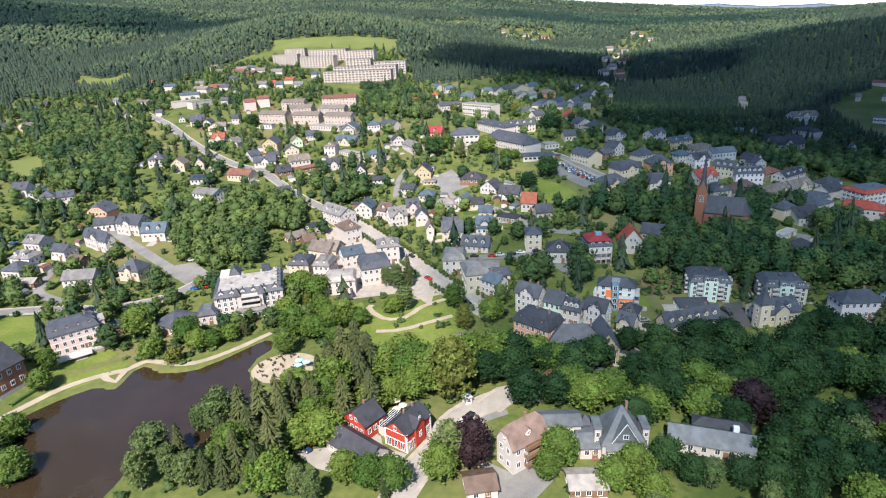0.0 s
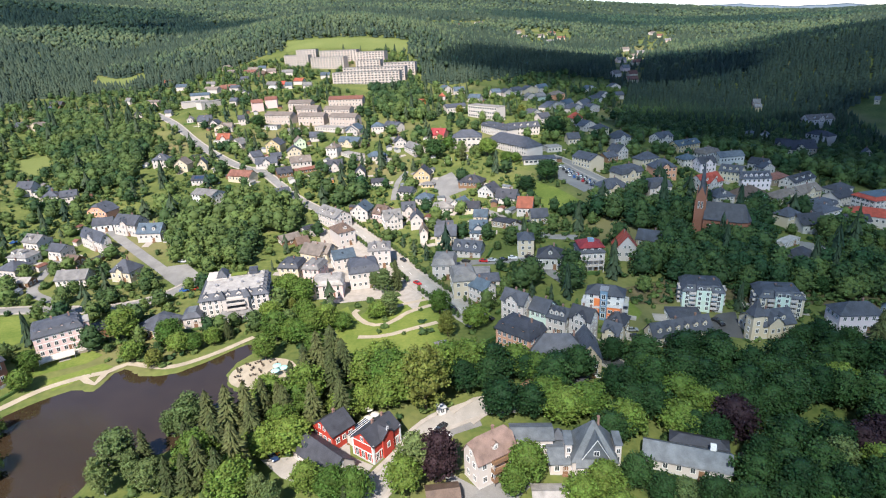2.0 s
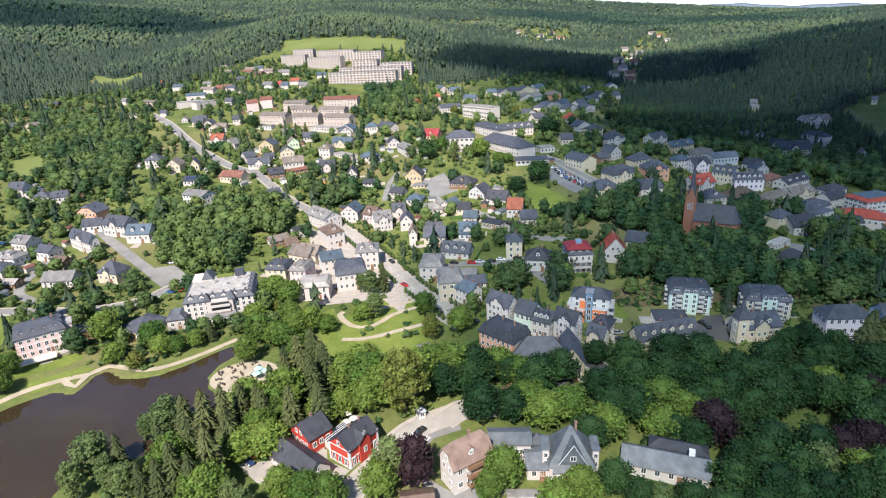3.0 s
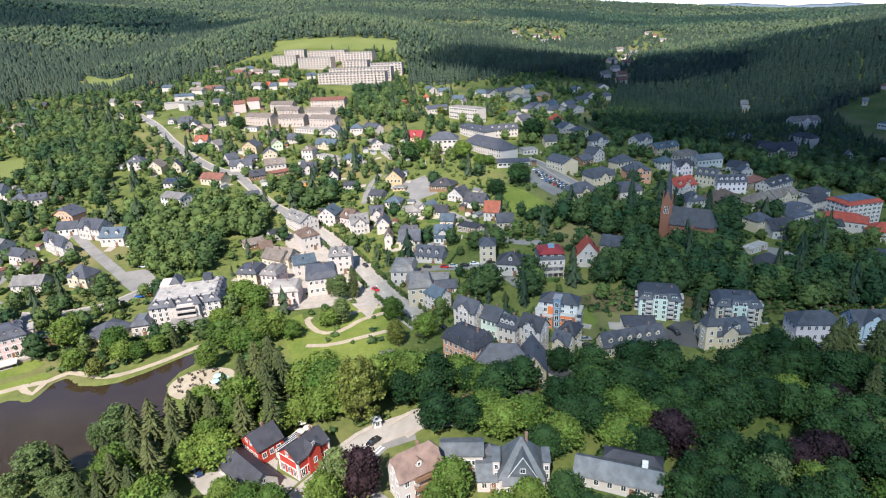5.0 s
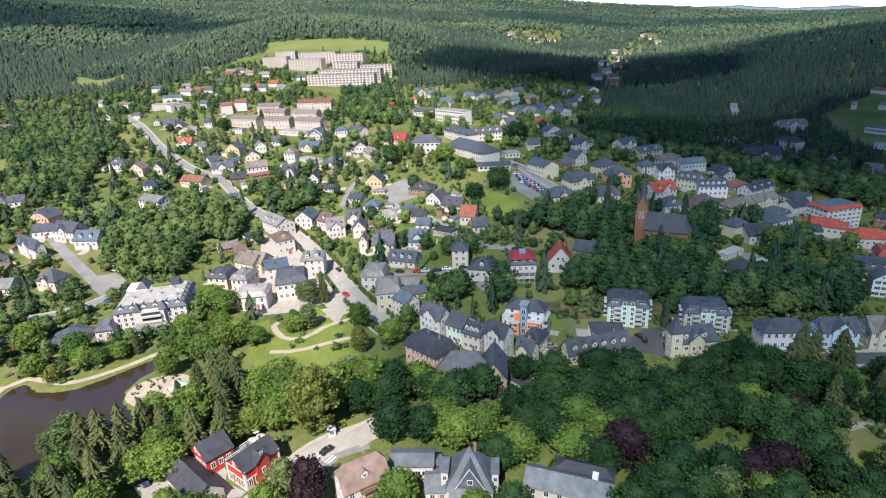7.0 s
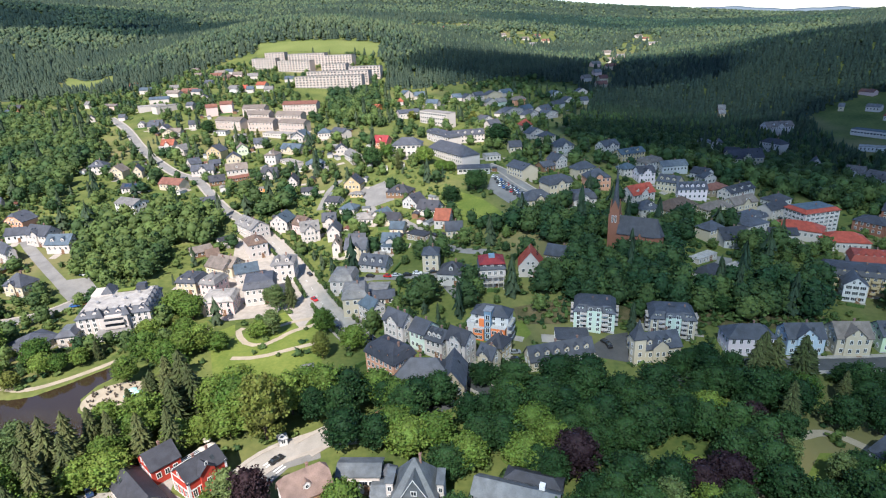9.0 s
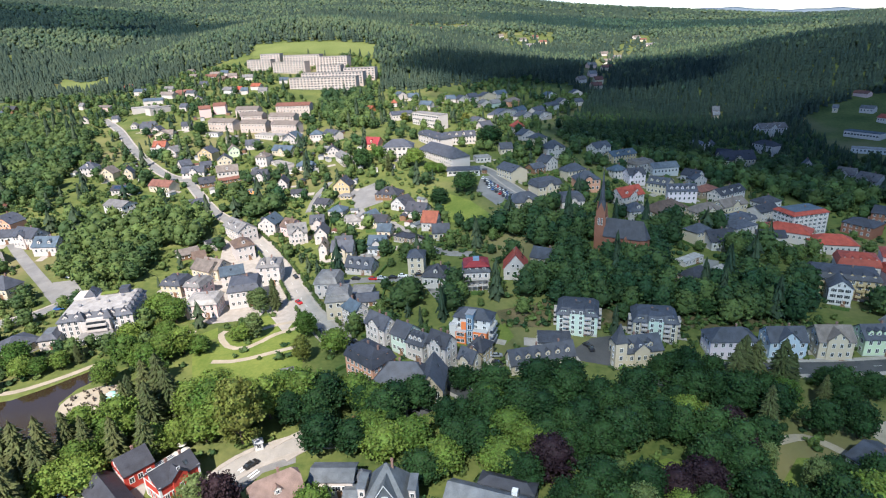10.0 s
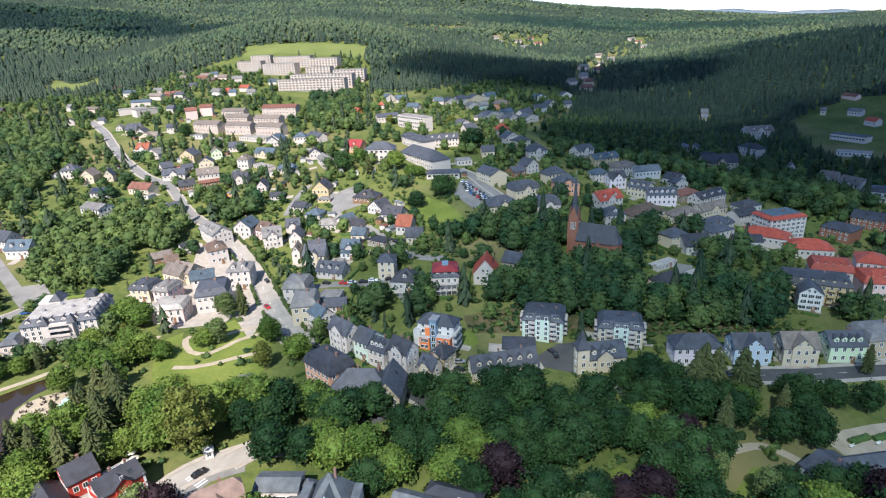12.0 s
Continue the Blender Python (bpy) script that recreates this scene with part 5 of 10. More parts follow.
road("road", [(-173.4, 244.2), (-154.7, 242.8), (-130.3, 238.5), (-112.4, 239.2), (-100.3, 245.1), (-92.2, 255.0), (-88.0, 263.2)], 5.5, ASPHALT, "asphalt street behind the pond villa", kerb=1.2)
road("road", [(-146.4, 249.1), (-161.9, 261.7), (-167.2, 275.2), (-169.9, 301.0), (-171.7, 314.7)], 4.5, ASPHALT, "narrow asphalt lane between gardens")
road("road", [(-92.2, 255.0), (-109.4, 275.9), (-126.2, 295.8), (-148.3, 322.6), (-162.9, 341.8)], 5.5, ASPHALT, "asphalt street with villas on both sides")
road("road", [(25.8, 256.0), (38.9, 255.8), (54.3, 251.3), (67.2, 250.3), (72.2, 234.8), (76.4, 224.7)], 5.0, ASPHALT, "asphalt street with parked cars above the row of shops")
road("road", [(51.1, 317.0), (60.5, 301.6), (69.1, 281.4), (79.7, 268.8), (92.8, 263.5)], 5.0, ASPHALT, "asphalt lane bending up the green slope")
road("road", [(18.7, 391.1), (31.7, 367.0), (37.3, 335.1), (51.1, 317.0)], 5.0, ASPHALT, "asphalt lane between houses")
road("road", [(4.1, 350.8), (7.6, 377.0), (14.6, 394.8)], 3.5, ASPHALT, "narrow asphalt garden lane")
road("road", [(113.8, 391.8), (121.3, 377.5), (127.9, 352.2), (134.7, 332.0)], 6.0, ASPHALT, "asphalt street beside the car park", kerb=1.2)
road("road", [(167.3, 301.8), (156.9, 304.0), (149.9, 307.0)], 7, ASPHALT, "street in front of the church")
road("road", [(140.2, 165.9), (153.7, 170.5), (172.4, 172.3), (190.1, 171.5), (209.4, 169.9), (234.9, 168.8), (260.3, 166.8)], 7.0, ASPHALT_DARK, "dark asphalt through road along the park", kerb=1.8, dashes=True)
road("road", [(67.1, 179.2), (70.8, 174.0), (75.5, 169.5), (81.0, 162.3), (91.9, 161.5), (103.1, 166.1), (113.9, 168.9)], 6.0, ASPHALT_DARK, "dark asphalt street at the edge of the park", kerb=1.4)
road("road", [(36.6, 175.0), (45.0, 164.9), (53.3, 159.9), (63.9, 163.5), (68.3, 175.8)], 6.0, ASPHALT_DARK, "street past the stone theatre")
road("path", [(91.8, 122.0), (106.9, 123.1), (121.8, 122.9), (138.5, 117.7)], 3.0, SAND, "pale gravel park path under trees", category="path")
road("path", [(160.4, 137.4), (171.2, 138.6), (177.7, 130.9), (182.0, 119.7)], 3.0, SAND, "pale gravel park walk", category="path")
road("path", [(17.6, 219.1), (7.8, 214.5), (3.4, 209.5), (-0.9, 205.5), (-5.5, 205.6), (-8.9, 207.9), (-11.9, 212.6), (-14.0, 218.6), (-12.7, 221.1)], 2.4, SAND, "pale winding path across the park lawn", category="path")
road("path", [(18.6, 203.5), (8.3, 199.8), (1.0, 196.9), (-4.3, 195.9), (-11.5, 196.8)], 2.4, SAND, "pale straight path across the park lawn", category="path")
road("path", [(17.4, 225.2), (11.0, 223.7), (4.9, 222.0), (0.0, 219.2)], 2.2, SAND, "pale short path between lawns", category="path")
road("path", [(-27.2, 209.6), (-31.8, 216.9), (-31.5, 222.3), (-24.9, 222.5)], 2.2, SAND, "pale path bending through the shrubs", category="path")
area("lawn", [(-21.4, 206.5), (-12.1, 214.3), (-1.7, 230.6), (9.7, 239.1), (19.0, 225.6), (20.7, 210.4), (22.0, 174.0), (0.0, 172.0), (-15.1, 186.7)], LAWN, "sunlit mown park lawn with flower beds", "lawn", lift=0.05)
area("lawn", [(-29.3, 214.0), (-17.0, 225.1), (-14.7, 216.0), (-25.4, 203.1)], LAWN, "sunlit mown lawn by the pond", "lawn", lift=0.05)
area("lawn", [(84.2, 348.1), (99.5, 329.5), (108.9, 303.0), (101.7, 293.5), (84.6, 302.0), (81.2, 322.5)], LAWN, "sloping green meadow in the town", "lawn", lift=0.05)
area("lawn", [(-169.7, 237.8), (-151.6, 236.7), (-138.1, 214.6), (-142.2, 206.5), (-147.4, 199.0)], LAWN, "garden lawn beside the pink hotel", "lawn", lift=0.05)
area("lawn", [(-116.6, 184.3), (-107.8, 188.9), (-101.3, 193.6), (-96.7, 191.2), (-101.4, 186.5), (-110.7, 178.5)], LAWN, "grass terrace above the pond walk", "lawn", lift=0.05)
area("lawn", [(-131.0, 192.0), (-121.0, 196.5), (-110.0, 203.0), (-103.5, 199.0), (-107.0, 193.5), (-117.5, 188.5), (-127.0, 183.0)], LAWN, "sloping garden below the hotel terrace", "lawn", lift=0.05)
area("yard", [(112.3, 367.8), (120.3, 372.3), (133.0, 338.5), (124.8, 323.3), (113.6, 318.3), (105.4, 342.8)], ASPHALT, "asphalt car park in rows", "car park")
area("yard", [(-107.5, 278.7), (-98.6, 280.3), (-85.3, 262.9), (-96.1, 255.6), (-105.2, 265.9)], ASPHALT, "asphalt car park beside the clinic", "car park")
area("yard", [(-16.5, 139.4), (-12.0, 143.5), (-10.7, 132.6), (-4.5, 128.3), (-7.8, 123.6), (-16.4, 121.1), (-28.1, 127.1), (-34.7, 134.6), (-22.6, 134.7)], ASPHALT_PALE, "worn asphalt court of the red villa", "yard")
area("yard", [(13.8, 124.4), (21.3, 117.6), (31.1, 120.9), (35.2, 117.3), (25.3, 108.7), (13.3, 110.5)], ASPHALT, "asphalt yard behind the white house", "yard")
area("yard", [(114.1, 186.8), (126.8, 195.7), (134.7, 196.7), (128.2, 179.1), (118.3, 183.2)], ASPHALT_DARK, "asphalt yard below the apartment houses", "yard")
area("yard", [(-54.3, 272.3), (-40.0, 281.0), (-28.0, 262.3), (-17.2, 243.5), (-4.5, 243.4), (4.0, 254.1), (-2.5, 230.3), (-21.8, 229.1), (-48.1, 252.3)], PAVING, "pale paved square between the shops", "square")
area("plaza", [(190.2, 138.3), (198.2, 142.3), (208.1, 143.5), (222.8, 143.9), (211.0, 130.9), (191.2, 131.9)], SAND, "pale sand terrace beside the park building", "terrace")
house(191.7, 125.1, 2, 17.7, 5.9, 3.8, "gable", 2.4, "palegrey", "slate", chim=0, label="long low park hall with a dark slate roof", name="hall", category="hall", z=-7.7)
house(180.5, 124.2, -74, 8.1, 12.3, 3.8, "gable", 2.6, "palegrey", "slate", chim=1, label="low wing of the park hall with a slate roof", name="hall", category="hall", z=-7.4)
BENCH_PLAZA = (195.6, 135.1)
BENCH_PLAZA_B = (203.7, 135.2)
HEDGE_PLAZA = (199.6, 137.5)
HEDGE_PLAZA_B = (206.5, 137.5)
area("yard", [(27.6, 370.3), (44.2, 380.8), (49.8, 347.0), (34.8, 341.4)], ASPHALT, "asphalt turning place between houses", "yard")
# pond side and foreground
house(-3.5, 135.1, 48, 10.7, 7.6, 5.8, "gable", 2.9, "red", "dark", chim=2, over=0.3, win="tall", gable_front=4.0, gap=2.1, label="red villa with white trim and a dark pitched slate roof", name="villa", category="villa", z=-0.1)
RED_VILLA = (-3.5, 135.1, 48, 10.7, 7.6)
house(-15.4, 140.4, 43, 7.5, 8.8, 5.2, "gable", 3.2, "red", "dark", over=0.3, chim=1, gap=2.1, label="red annexe with white windows and a dark pitched roof", name="villa", category="villa", z=0.2)
house(-17.6, 130.8, -47, 16.6, 7.4, 3.4, "gable", 3.2, "white", "dark", chim=0, gap=4, label="low white garage building with a dark pitched roof", name="garage", category="garage", z=0.1)
house(25.2, 122.3, 26, 11.3, 6.5, 8.2, "halfhip", 5.0, "white", "clay", dorm=1, label="white three-storey house with balconies and a weathered hipped roof", z=-1.1)
WHITE_HOUSE = (25.2, 122.3, 26, 11.3, 6.5)
house(37.7, 130.3, -8, 10.7, 6.4, 5.6, "gable", 1.2, "white", "bluegrey", chim=0, win="wide", label="white two-storey annexe with a shallow grey roof", z=-1.4)
house(43.6, 124.3, -7, 5.6, 9, 3.6, "gable", 1.2, "white", "bluegrey", chim=0, label="low white link building with a grey roof", z=-1.7)
house(51.6, 122.4, -10, 11.0, 10.5, 6.2, "hip", 8.0, "white", "bluegrey", chim=1, over=0.35, label="white villa with a steep pointed slate roof and gables", z=-2.1)
gable_villa = HOUSES[-1]
house(38.0, 110.2, -8, 8.8, 7, 3.0, "gable", 1.2, "brown", "pale", chim=0, label="small brown house with a pale roof", z=-1.5)
house(12.4, 113.6, 1, 7.4, 7, 2.8, "gable", 1.6, "white", "brown", chim=0, label="low white outbuilding with a dark brown roof", z=-0.8)
house(75.6, 119.6, -26, 20.5, 7.4, 4.0, "gable", 2.4, "white", "bluegrey", chim=0, gap=3.2, label="long low white hall with a blue-grey sheet roof", name="hall", category="hall", z=-3.2)
long_hall = HOUSES[-1]
house(-121.1, 206.7, 29, 15.5, 11, 8.6, "mansard", 3.4, "pink", "slate", dorm=4, chim=2, gap=2.4, floors=3, label="pink three-storey hotel with a dark slate mansard roof", name="hotel", category="hotel", dorm_sides=(1, 3), z=1.9)
pink_hotel = HOUSES[-1]
PINK_HOTEL = (-121.1, 206.7, 29, 15.5)
house(-135.0, 182.1, -27, 16.3, 10, 8.5, "gable", 5, "brick", "dark", turn=True, label="half-timbered brick house by the pond", z=2.9)
house(-63.0, 233.6, 8, 26.6, 22, 8.9, "mansflat", 2.2, "white", "slate", dorm=6, chim=0, floors=4, gap=2.3, sides=(0, 1, 3), dorm_w=1.9, dorm_sides=(1,), deck="deck", label="large white clinic with a dark mansard and a flat pale roof", name="clinic", category="clinic", z=0.4)
CLINIC = (-63.0, 233.6, 8, 26.6)
clinic_house = HOUSES[-1]
house(-77.2, 219.8, 8, 6.4, 9, 4.6, "mansflat", 1.6, "white", "slate", deck="bluegrey", chim=0, label="white side wing of the clinic with a glazed roof", z=0.7)
house(-88.7, 216.1, -31, 11.9, 13, 3.8, "hip", 2.8, "cream", "slate", sides=(0, 1, 3), chim=0, z=1.1)
house(-146.1, 269.3, -3, 13.9, 9, 3.8, "gable", 3, "white", "grey", sides=(0, 1), z=2.6)
house(-170.4, 271.8, -10, 7.7, 6, 3, "gable", 1.5, "brown", "pale", sides=(0, 1), chim=0, z=2.1)
house(-181.1, 284.4, -20, 10.5, 10, 5.8, "hip", 3, "white", "slate", sides=(0, 1), z=2.4)
house(-185.7, 300.3, -18, 11.6, 9, 5.2, "hip", 3, "palegrey", "grey", sides=(0, 1), dorm=2, z=3.4)
house(-187.6, 317.2, -25, 11.1, 9, 5.8, "gable", 3, "white", "grey", sides=(0, 1), dorm=1, z=5.0)
house(-169.3, 303.7, -26, 10.1, 8, 5.4, "gable", 2.5, "white", "slate", sides=(0, 1), z=3.9)
house(-158.4, 294.1, -28, 8.7, 6, 2.8, "gable", 2, "brown", "brown", sides=(0, 1), chim=0, z=3.5)
house(-154.1, 310.4, -40, 21.9, 5, 6.8, "halfhip", 4.2, "white", "slate", sides=(0, 1), gable_front=5, dorm=1, z=5.2)
house(-122.0, 268.8, -20, 10.6, 9, 5.6, "hip", 4.4, "cream", "slate", sides=(0, 1), gable_front=3, z=2.9)
house(-142.7, 328.6, -26, 16.1, 10, 6.8, "gable", 4, "white", "slate", sides=(0, 1), gable_front=4, z=7.1)
house(-126.7, 316.3, -8, 12.9, 10, 5.4, "gable", 4, "white", "blue", sides=(0, 1), dorm=2, z=6.3)
house(-168.9, 354.6, -21, 13.9, 10, 6, "halfhip", 4.5, "peach", "slate", sides=(0,), detail=False, turn=True, z=9.2)
house(-161.2, 337.2, 6, 10.3, 9, 4.5, "gable", 3, "palegrey", "slate", sides=(0, 1), z=7.5)
# town centre
house(37.9, 220.3, -54, 11.9, 6.4, 6.6, "gable", 3.0, "white", "blue", chim=2, gap=2.0, z=0.6)
house(49.2, 201.2, -47, 10.0, 6.4, 8.8, "gable", 3.6, "white", "slate", chim=2, gable_front=5, gap=2.2, z=-0.1)
house(58.1, 196.1, -44, 7.1, 8.3, 7.6, "gable", 3.4, "mint", "slate", chim=1, gap=2.2, z=-0.5)
house(63.2, 191.3, -40, 7.4, 8.1, 7.0, "gable", 3.0, "white", "slate", dorm=3, gap=2.2, z=-1.0)
house(70.3, 186.0, -44, 8.1, 6.5, 9.0, "gable", 3.6, "white", "dark", chim=2, gable_front=4.5, gap=2.2, z=-1.6)
house(79.0, 179.5, -47, 6.1, 5, 6.4, "gable", 3.2, "cream", "slate", gable_front=3.5, z=-2.3)
house(83.7, 187.6, -39, 6.4, 8, 6.0, "hip", 3.0, "yellow", "dark", gable_front=3.0, z=-2.1)
house(45.8, 179.1, -49, 14.2, 9.7, 8.8, "mansard", 4.2, "peach", "dark", dorm=3, dorm_w=2.4, chim=2, dorm_sides=(1, 3), gap=2.4, label="peach three-storey guest house with a dark mansard roof", z=-0.7)
house(56.6, 172.4, -11, 19.0, 10.5, 6.0, "hip", 4.6, "stone_warm", "slate", sides=(0, 1, 3), chim=2, win="tall", label="stone theatre building with a long hipped slate roof", z=-1.7)
house(65.6, 168.6, -11, 8.0, 13.5, 6.6, "gable", 5.4, "stone_warm", "slate", sides=(0, 1), chim=0, win="tall", turn=True, label="stone gabled wing of the theatre with a slate roof", z=-2.3)
house(83.9, 201.1, -26, 14.0, 7.1, 10.0, "hip", 2.6, "palegrey", "slate", chim=0, gap=3.0, floors=4, label="pale blue modern apartment house with orange bays", z=-1.0)
ORANGE_HOUSE = (83.9, 201.1, -26, 14.0, 7.1)
orange_house = HOUSES[-1]
house(103.9, 181.7, 8, 23.1, 6.5, 4.6, "gable", 4.0, "cream", "slate", dorm=6, chim=2, z=-3.5)
house(112.2, 194.0, -12, 12.1, 9, 3.0, "flat", 0, "grey", "slate", chim=0, label="grey flat-roofed garage block in the yard", name="garage", category="garage", z=-2.7)
house(124.4, 205.0, -20, 14.9, 13, 8.0, "mansflat", 2.1, "mint", "slate", deck="slate", dorm=4, dorm_w=2.0, dorm_gable=False, chim=2, gap=2.2, floors=4, label="mint green apartment house with balconies and a slate mansard roof", z=-2.0)
MINT_HOUSE = (124.4, 205.0, -20, 14.9)
mint_house = HOUSES[-1]
house(151.1, 197.0, -18, 15.6, 12, 8.2, "mansflat", 2.1, "cream", "slate", deck="slate", dorm=4, dorm_w=2.0, dorm_gable=False, chim=2, gap=2.2, floors=4, label="cream apartment house with balconies and a slate mansard roof", z=-3.8)
CREAM_HOUSE = (151.1, 197.0, -18, 15.6)
cream_house = HOUSES[-1]
house(138.8, 183.7, 2, 15.3, 10, 5.6, "gable", 3.8, "cream", "slate", dorm=2, gable_front=5.5, chim=2, gap=2.4, label="cream villa with a corner turret and a slate roof", z=-4.8)
TURRET_HOUSE = (138.8, 183.7, 2, 15.3)
turret_house = HOUSES[-1]
house(172.9, 183.0, -8, 16.2, 9.0, 7.6, "hip", 3.2, "lavender", "slate", chim=1, gap=2.5, z=-5.9)
house(192.2, 181.6, -9, 12.6, 9.0, 7.2, "gable", 3.6, "blue", "slate", gable_front=6.5, gap=2.5, z=-6.7)
house(208.6, 179.6, -11, 11.6, 9.5, 7.4, "gable", 4.0, "cream", "taupe", gable_front=6.5, gap=2.5, z=-7.2)
house(225.6, 179.4, -8, 12.1, 9.0, 7.0, "gable", 3.6, "green", "slate", dorm=4, gap=2.5, z=-7.5)
house(239.9, 180.5, -2, 14.3, 11, 8.0, "mansard", 3.6, "stone_warm", "grey", dorm=2, z=-7.6)
house(-32.2, 280.8, -31, 11.4, 9, 5.6, "gable", 3.6, "cream", "taupe", sides=(0, 1, 3), z=0.3)
house(-21.7, 270.6, 16, 10.3, 10, 6.6, "gable", 2.8, "white", "blue", sides=(0, 1, 3), z=-0.5)
house(-3.7, 270.6, -0, 10.3, 12, 9.4, "hip", 2.6, "white", "grey", sides=(0, 1, 3), dorm=2, z=-0.3)
house(-23.9, 302.1, 26, 9.4, 13, 8.0, "hip", 3.2, "white", "brown", sides=(0, 1), dorm=1, z=1.3)
house(30.2, 282.2, -10, 10.5, 10, 6.6, "gable", 4, "cream", "slate", sides=(0, 1, 3), gable_front=4, z=2.9)
house(39.5, 265.6, -26, 13.7, 8, 3.8, "gable", 3.8, "white", "slate", sides=(0, 1, 3), dorm=3, z=2.8)
house(47.0, 282.6, -16, 8.2, 8, 4.0, "hip", 2.4, "palegrey", "blue", sides=(0, 1, 3), z=5.2)
house(65.3, 256.1, -10, 7.2, 9, 9.0, "hip", 2.4, "cream", "slate", sides=(0, 1, 3), floors=3, z=4.6)
house(61.6, 289.9, -40, 11.3, 7, 3.0, "flat", 0, "stone", "dark", sides=(0, 1), chim=0, z=7.9)
house(26.0, 247.9, -11, 10.1, 11, 7.0, "mansard", 4, "white", "grey", sides=(0, 1, 3), dorm=3, z=0.8)
house(32.0, 227.3, 1, 9.9, 12, 8.4, "mansard", 4, "cream", "grey", sides=(0, 1, 3), dorm=2, z=0.6)
house(-11.8, 251.2, 14, 10.5, 12, 6.6, "hip", 4, "white", "slate", sides=(0, 1, 3), z=-0.6)
house(40.7, 240.2, -10, 9.3, 9, 3.4, "flat", 0, "white", "grey", sides=(0, 1, 3), chim=0, z=1.4)
house(42.8, 233.2, 0, 9.7, 9, 3.2, "gable", 1.6, "white", "slate", sides=(0, 1, 3), chim=0, z=1.3)
house(-25.7, 240.3, -1, 12.8, 11, 6.4, "mansard", 2.4, "pink", "pale", sides=(0, 1, 3), chim=1, win='tall', z=-0.4)
house(-33.7, 259.1, -19, 8.0, 10, 6.5, "mansard", 3, "pink", "grey", sides=(0, 1, 3), dorm=2, z=-0.3)
house(-44.7, 263.2, -15, 9.6, 10, 6, "mansard", 3, "cream", "slate", sides=(0, 1, 3), dorm=2, z=0.1)
house(-10.8, 249.3, 8, 13.2, 13, 8.0, "mansard", 4, "white", "slate", sides=(0, 1, 3), dorm=3, z=-0.6)
house(-35.8, 279.8, -34, 12.2, 9, 5.4, "gable", 3.6, "cream", "taupe", sides=(0, 1, 3), z=0.4)
house(-44.8, 296.8, 23, 6.1, 8, 3.8, "gable", 2.6, "brown", "brown", sides=(0, 1), z=1.8)
house(73.8, 243.2, -18, 11.5, 11, 5.8, "hip", 3.8, "grey", "dark", sides=(0, 1, 3), dorm=1, z=3.5)
house(90.1, 238.9, -5, 11.1, 11, 8.4, "mansflat", 2.3, "white", "slate", sides=(0, 1, 3), dorm=3, dorm_w=1.5, cap='crimson', label='white villa with balconies and a crimson roof over a slate mansard', z=3.5)
crimson_villa = HOUSES[-1]
house(108.3, 243.2, -13, 10.2, 10, 5.8, "gable", 6.2, "white", "red", sides=(0, 1, 3), turn=True, gable_front=0, z=4.4)
house(124.2, 251.0, -37, 11.9, 9, 4.4, "gable", 3.6, "stone_warm", "slate", sides=(0, 1, 3), z=5.7)
# church quarter and spa town
house(145.5, 336.1, 18, 15.9, 11, 7.8, "mansard", 4.4, "cream", "slate", sides=(0, 1), dorm=2, gable_front=4, z=13.3)
house(153.2, 311.1, 2, 12.6, 11, 7.8, "mansard", 4.4, "white", "slate", sides=(0, 1), dorm=2, gable_front=4, z=10.5)
house(176.7, 355.2, -0, 14.6, 12, 8, "hip", 4.4, "peach", "slate", sides=(0,), detail=False, gable_front=4, z=10.4)
house(173.6, 373.0, 19, 14.4, 10, 7.8, "hip", 3.6, "cream", "slate", sides=(0,), detail=False, z=12.5)
house(129.0, 316.8, 7, 17.4, 12, 5, "hip", 4.2, "cream", "slate", sides=(0, 1), gable_front=4, z=13.4)
house(132.0, 366.6, -67, 17.3, 11.6, 6.2, "gable", 3, "cream", "slate", sides=(0,), detail=False, chim=0, z=18.3)
house(284.1, 303.3, 8, 22.8, 15.1, 12.5, "mansflat", 1.6, "white", "red", deck="blue", chim=1, win="wide", gap=3.0, floors=5, label="white five-storey clinic block with a red roof edge", z=-8.1)
house(268.3, 290.5, -43, 23.1, 12, 5.8, "hip", 3.2, "white", "red", sides=(0, 1), detail=False, chim=0, z=-6.6)
house(281.3, 274.0, -21, 21.3, 13, 5.8, "hip", 3.6, "white", "red", sides=(0, 1), detail=False, chim=0, z=-8.7)
house(266.0, 238.6, -29, 16.5, 12, 8.6, "mansard", 4.4, "white", "red", sides=(0, 1), dorm=5, dorm_w=2.2, dorm_up=0.9, z=-8.0)
house(288.1, 241.9, -34, 11.4, 14, 11, "hip", 3.2, "pink", "red", sides=(0, 1), detail=False, chim=0, z=-9.4)
house(276.8, 224.3, -17, 14.9, 12, 8.6, "mansard", 4.4, "pink", "red", sides=(0, 1), dorm=3, dorm_w=2.2, dorm_up=0.9, z=-8.8)
house(247.7, 224.2, -28, 25.5, 13, 9.0, "mansard", 3.0, "yellow", "dark", sides=(0, 1), dorm=6, z=-6.9)
yellow_house = HOUSES[-1]
house(318.2, 297.4, -62, 15.7, 14, 6.6, "hip", 2.6, "brick", "dark", sides=(0,), detail=False, chim=1, z=-9.8)
house(347.3, 308.8, -52, 20.1, 14, 6.6, "gable", 3, "brick", "dark", sides=(0,), detail=False, z=-9.7)
house(210.7, 279.2, 22, 10.8, 9, 7.6, "hip", 3, "cream", "slate", sides=(0, 1), z=-0.5)
house(219.6, 274.8, -1, 13.5, 14, 5.6, "gable", 4, "grey", "dark", sides=(0, 1), z=-2.0)
house(239.8, 290.9, 18, 15.4, 12, 8, "hip", 2, "white", "slate", sides=(0, 1), z=-4.0)
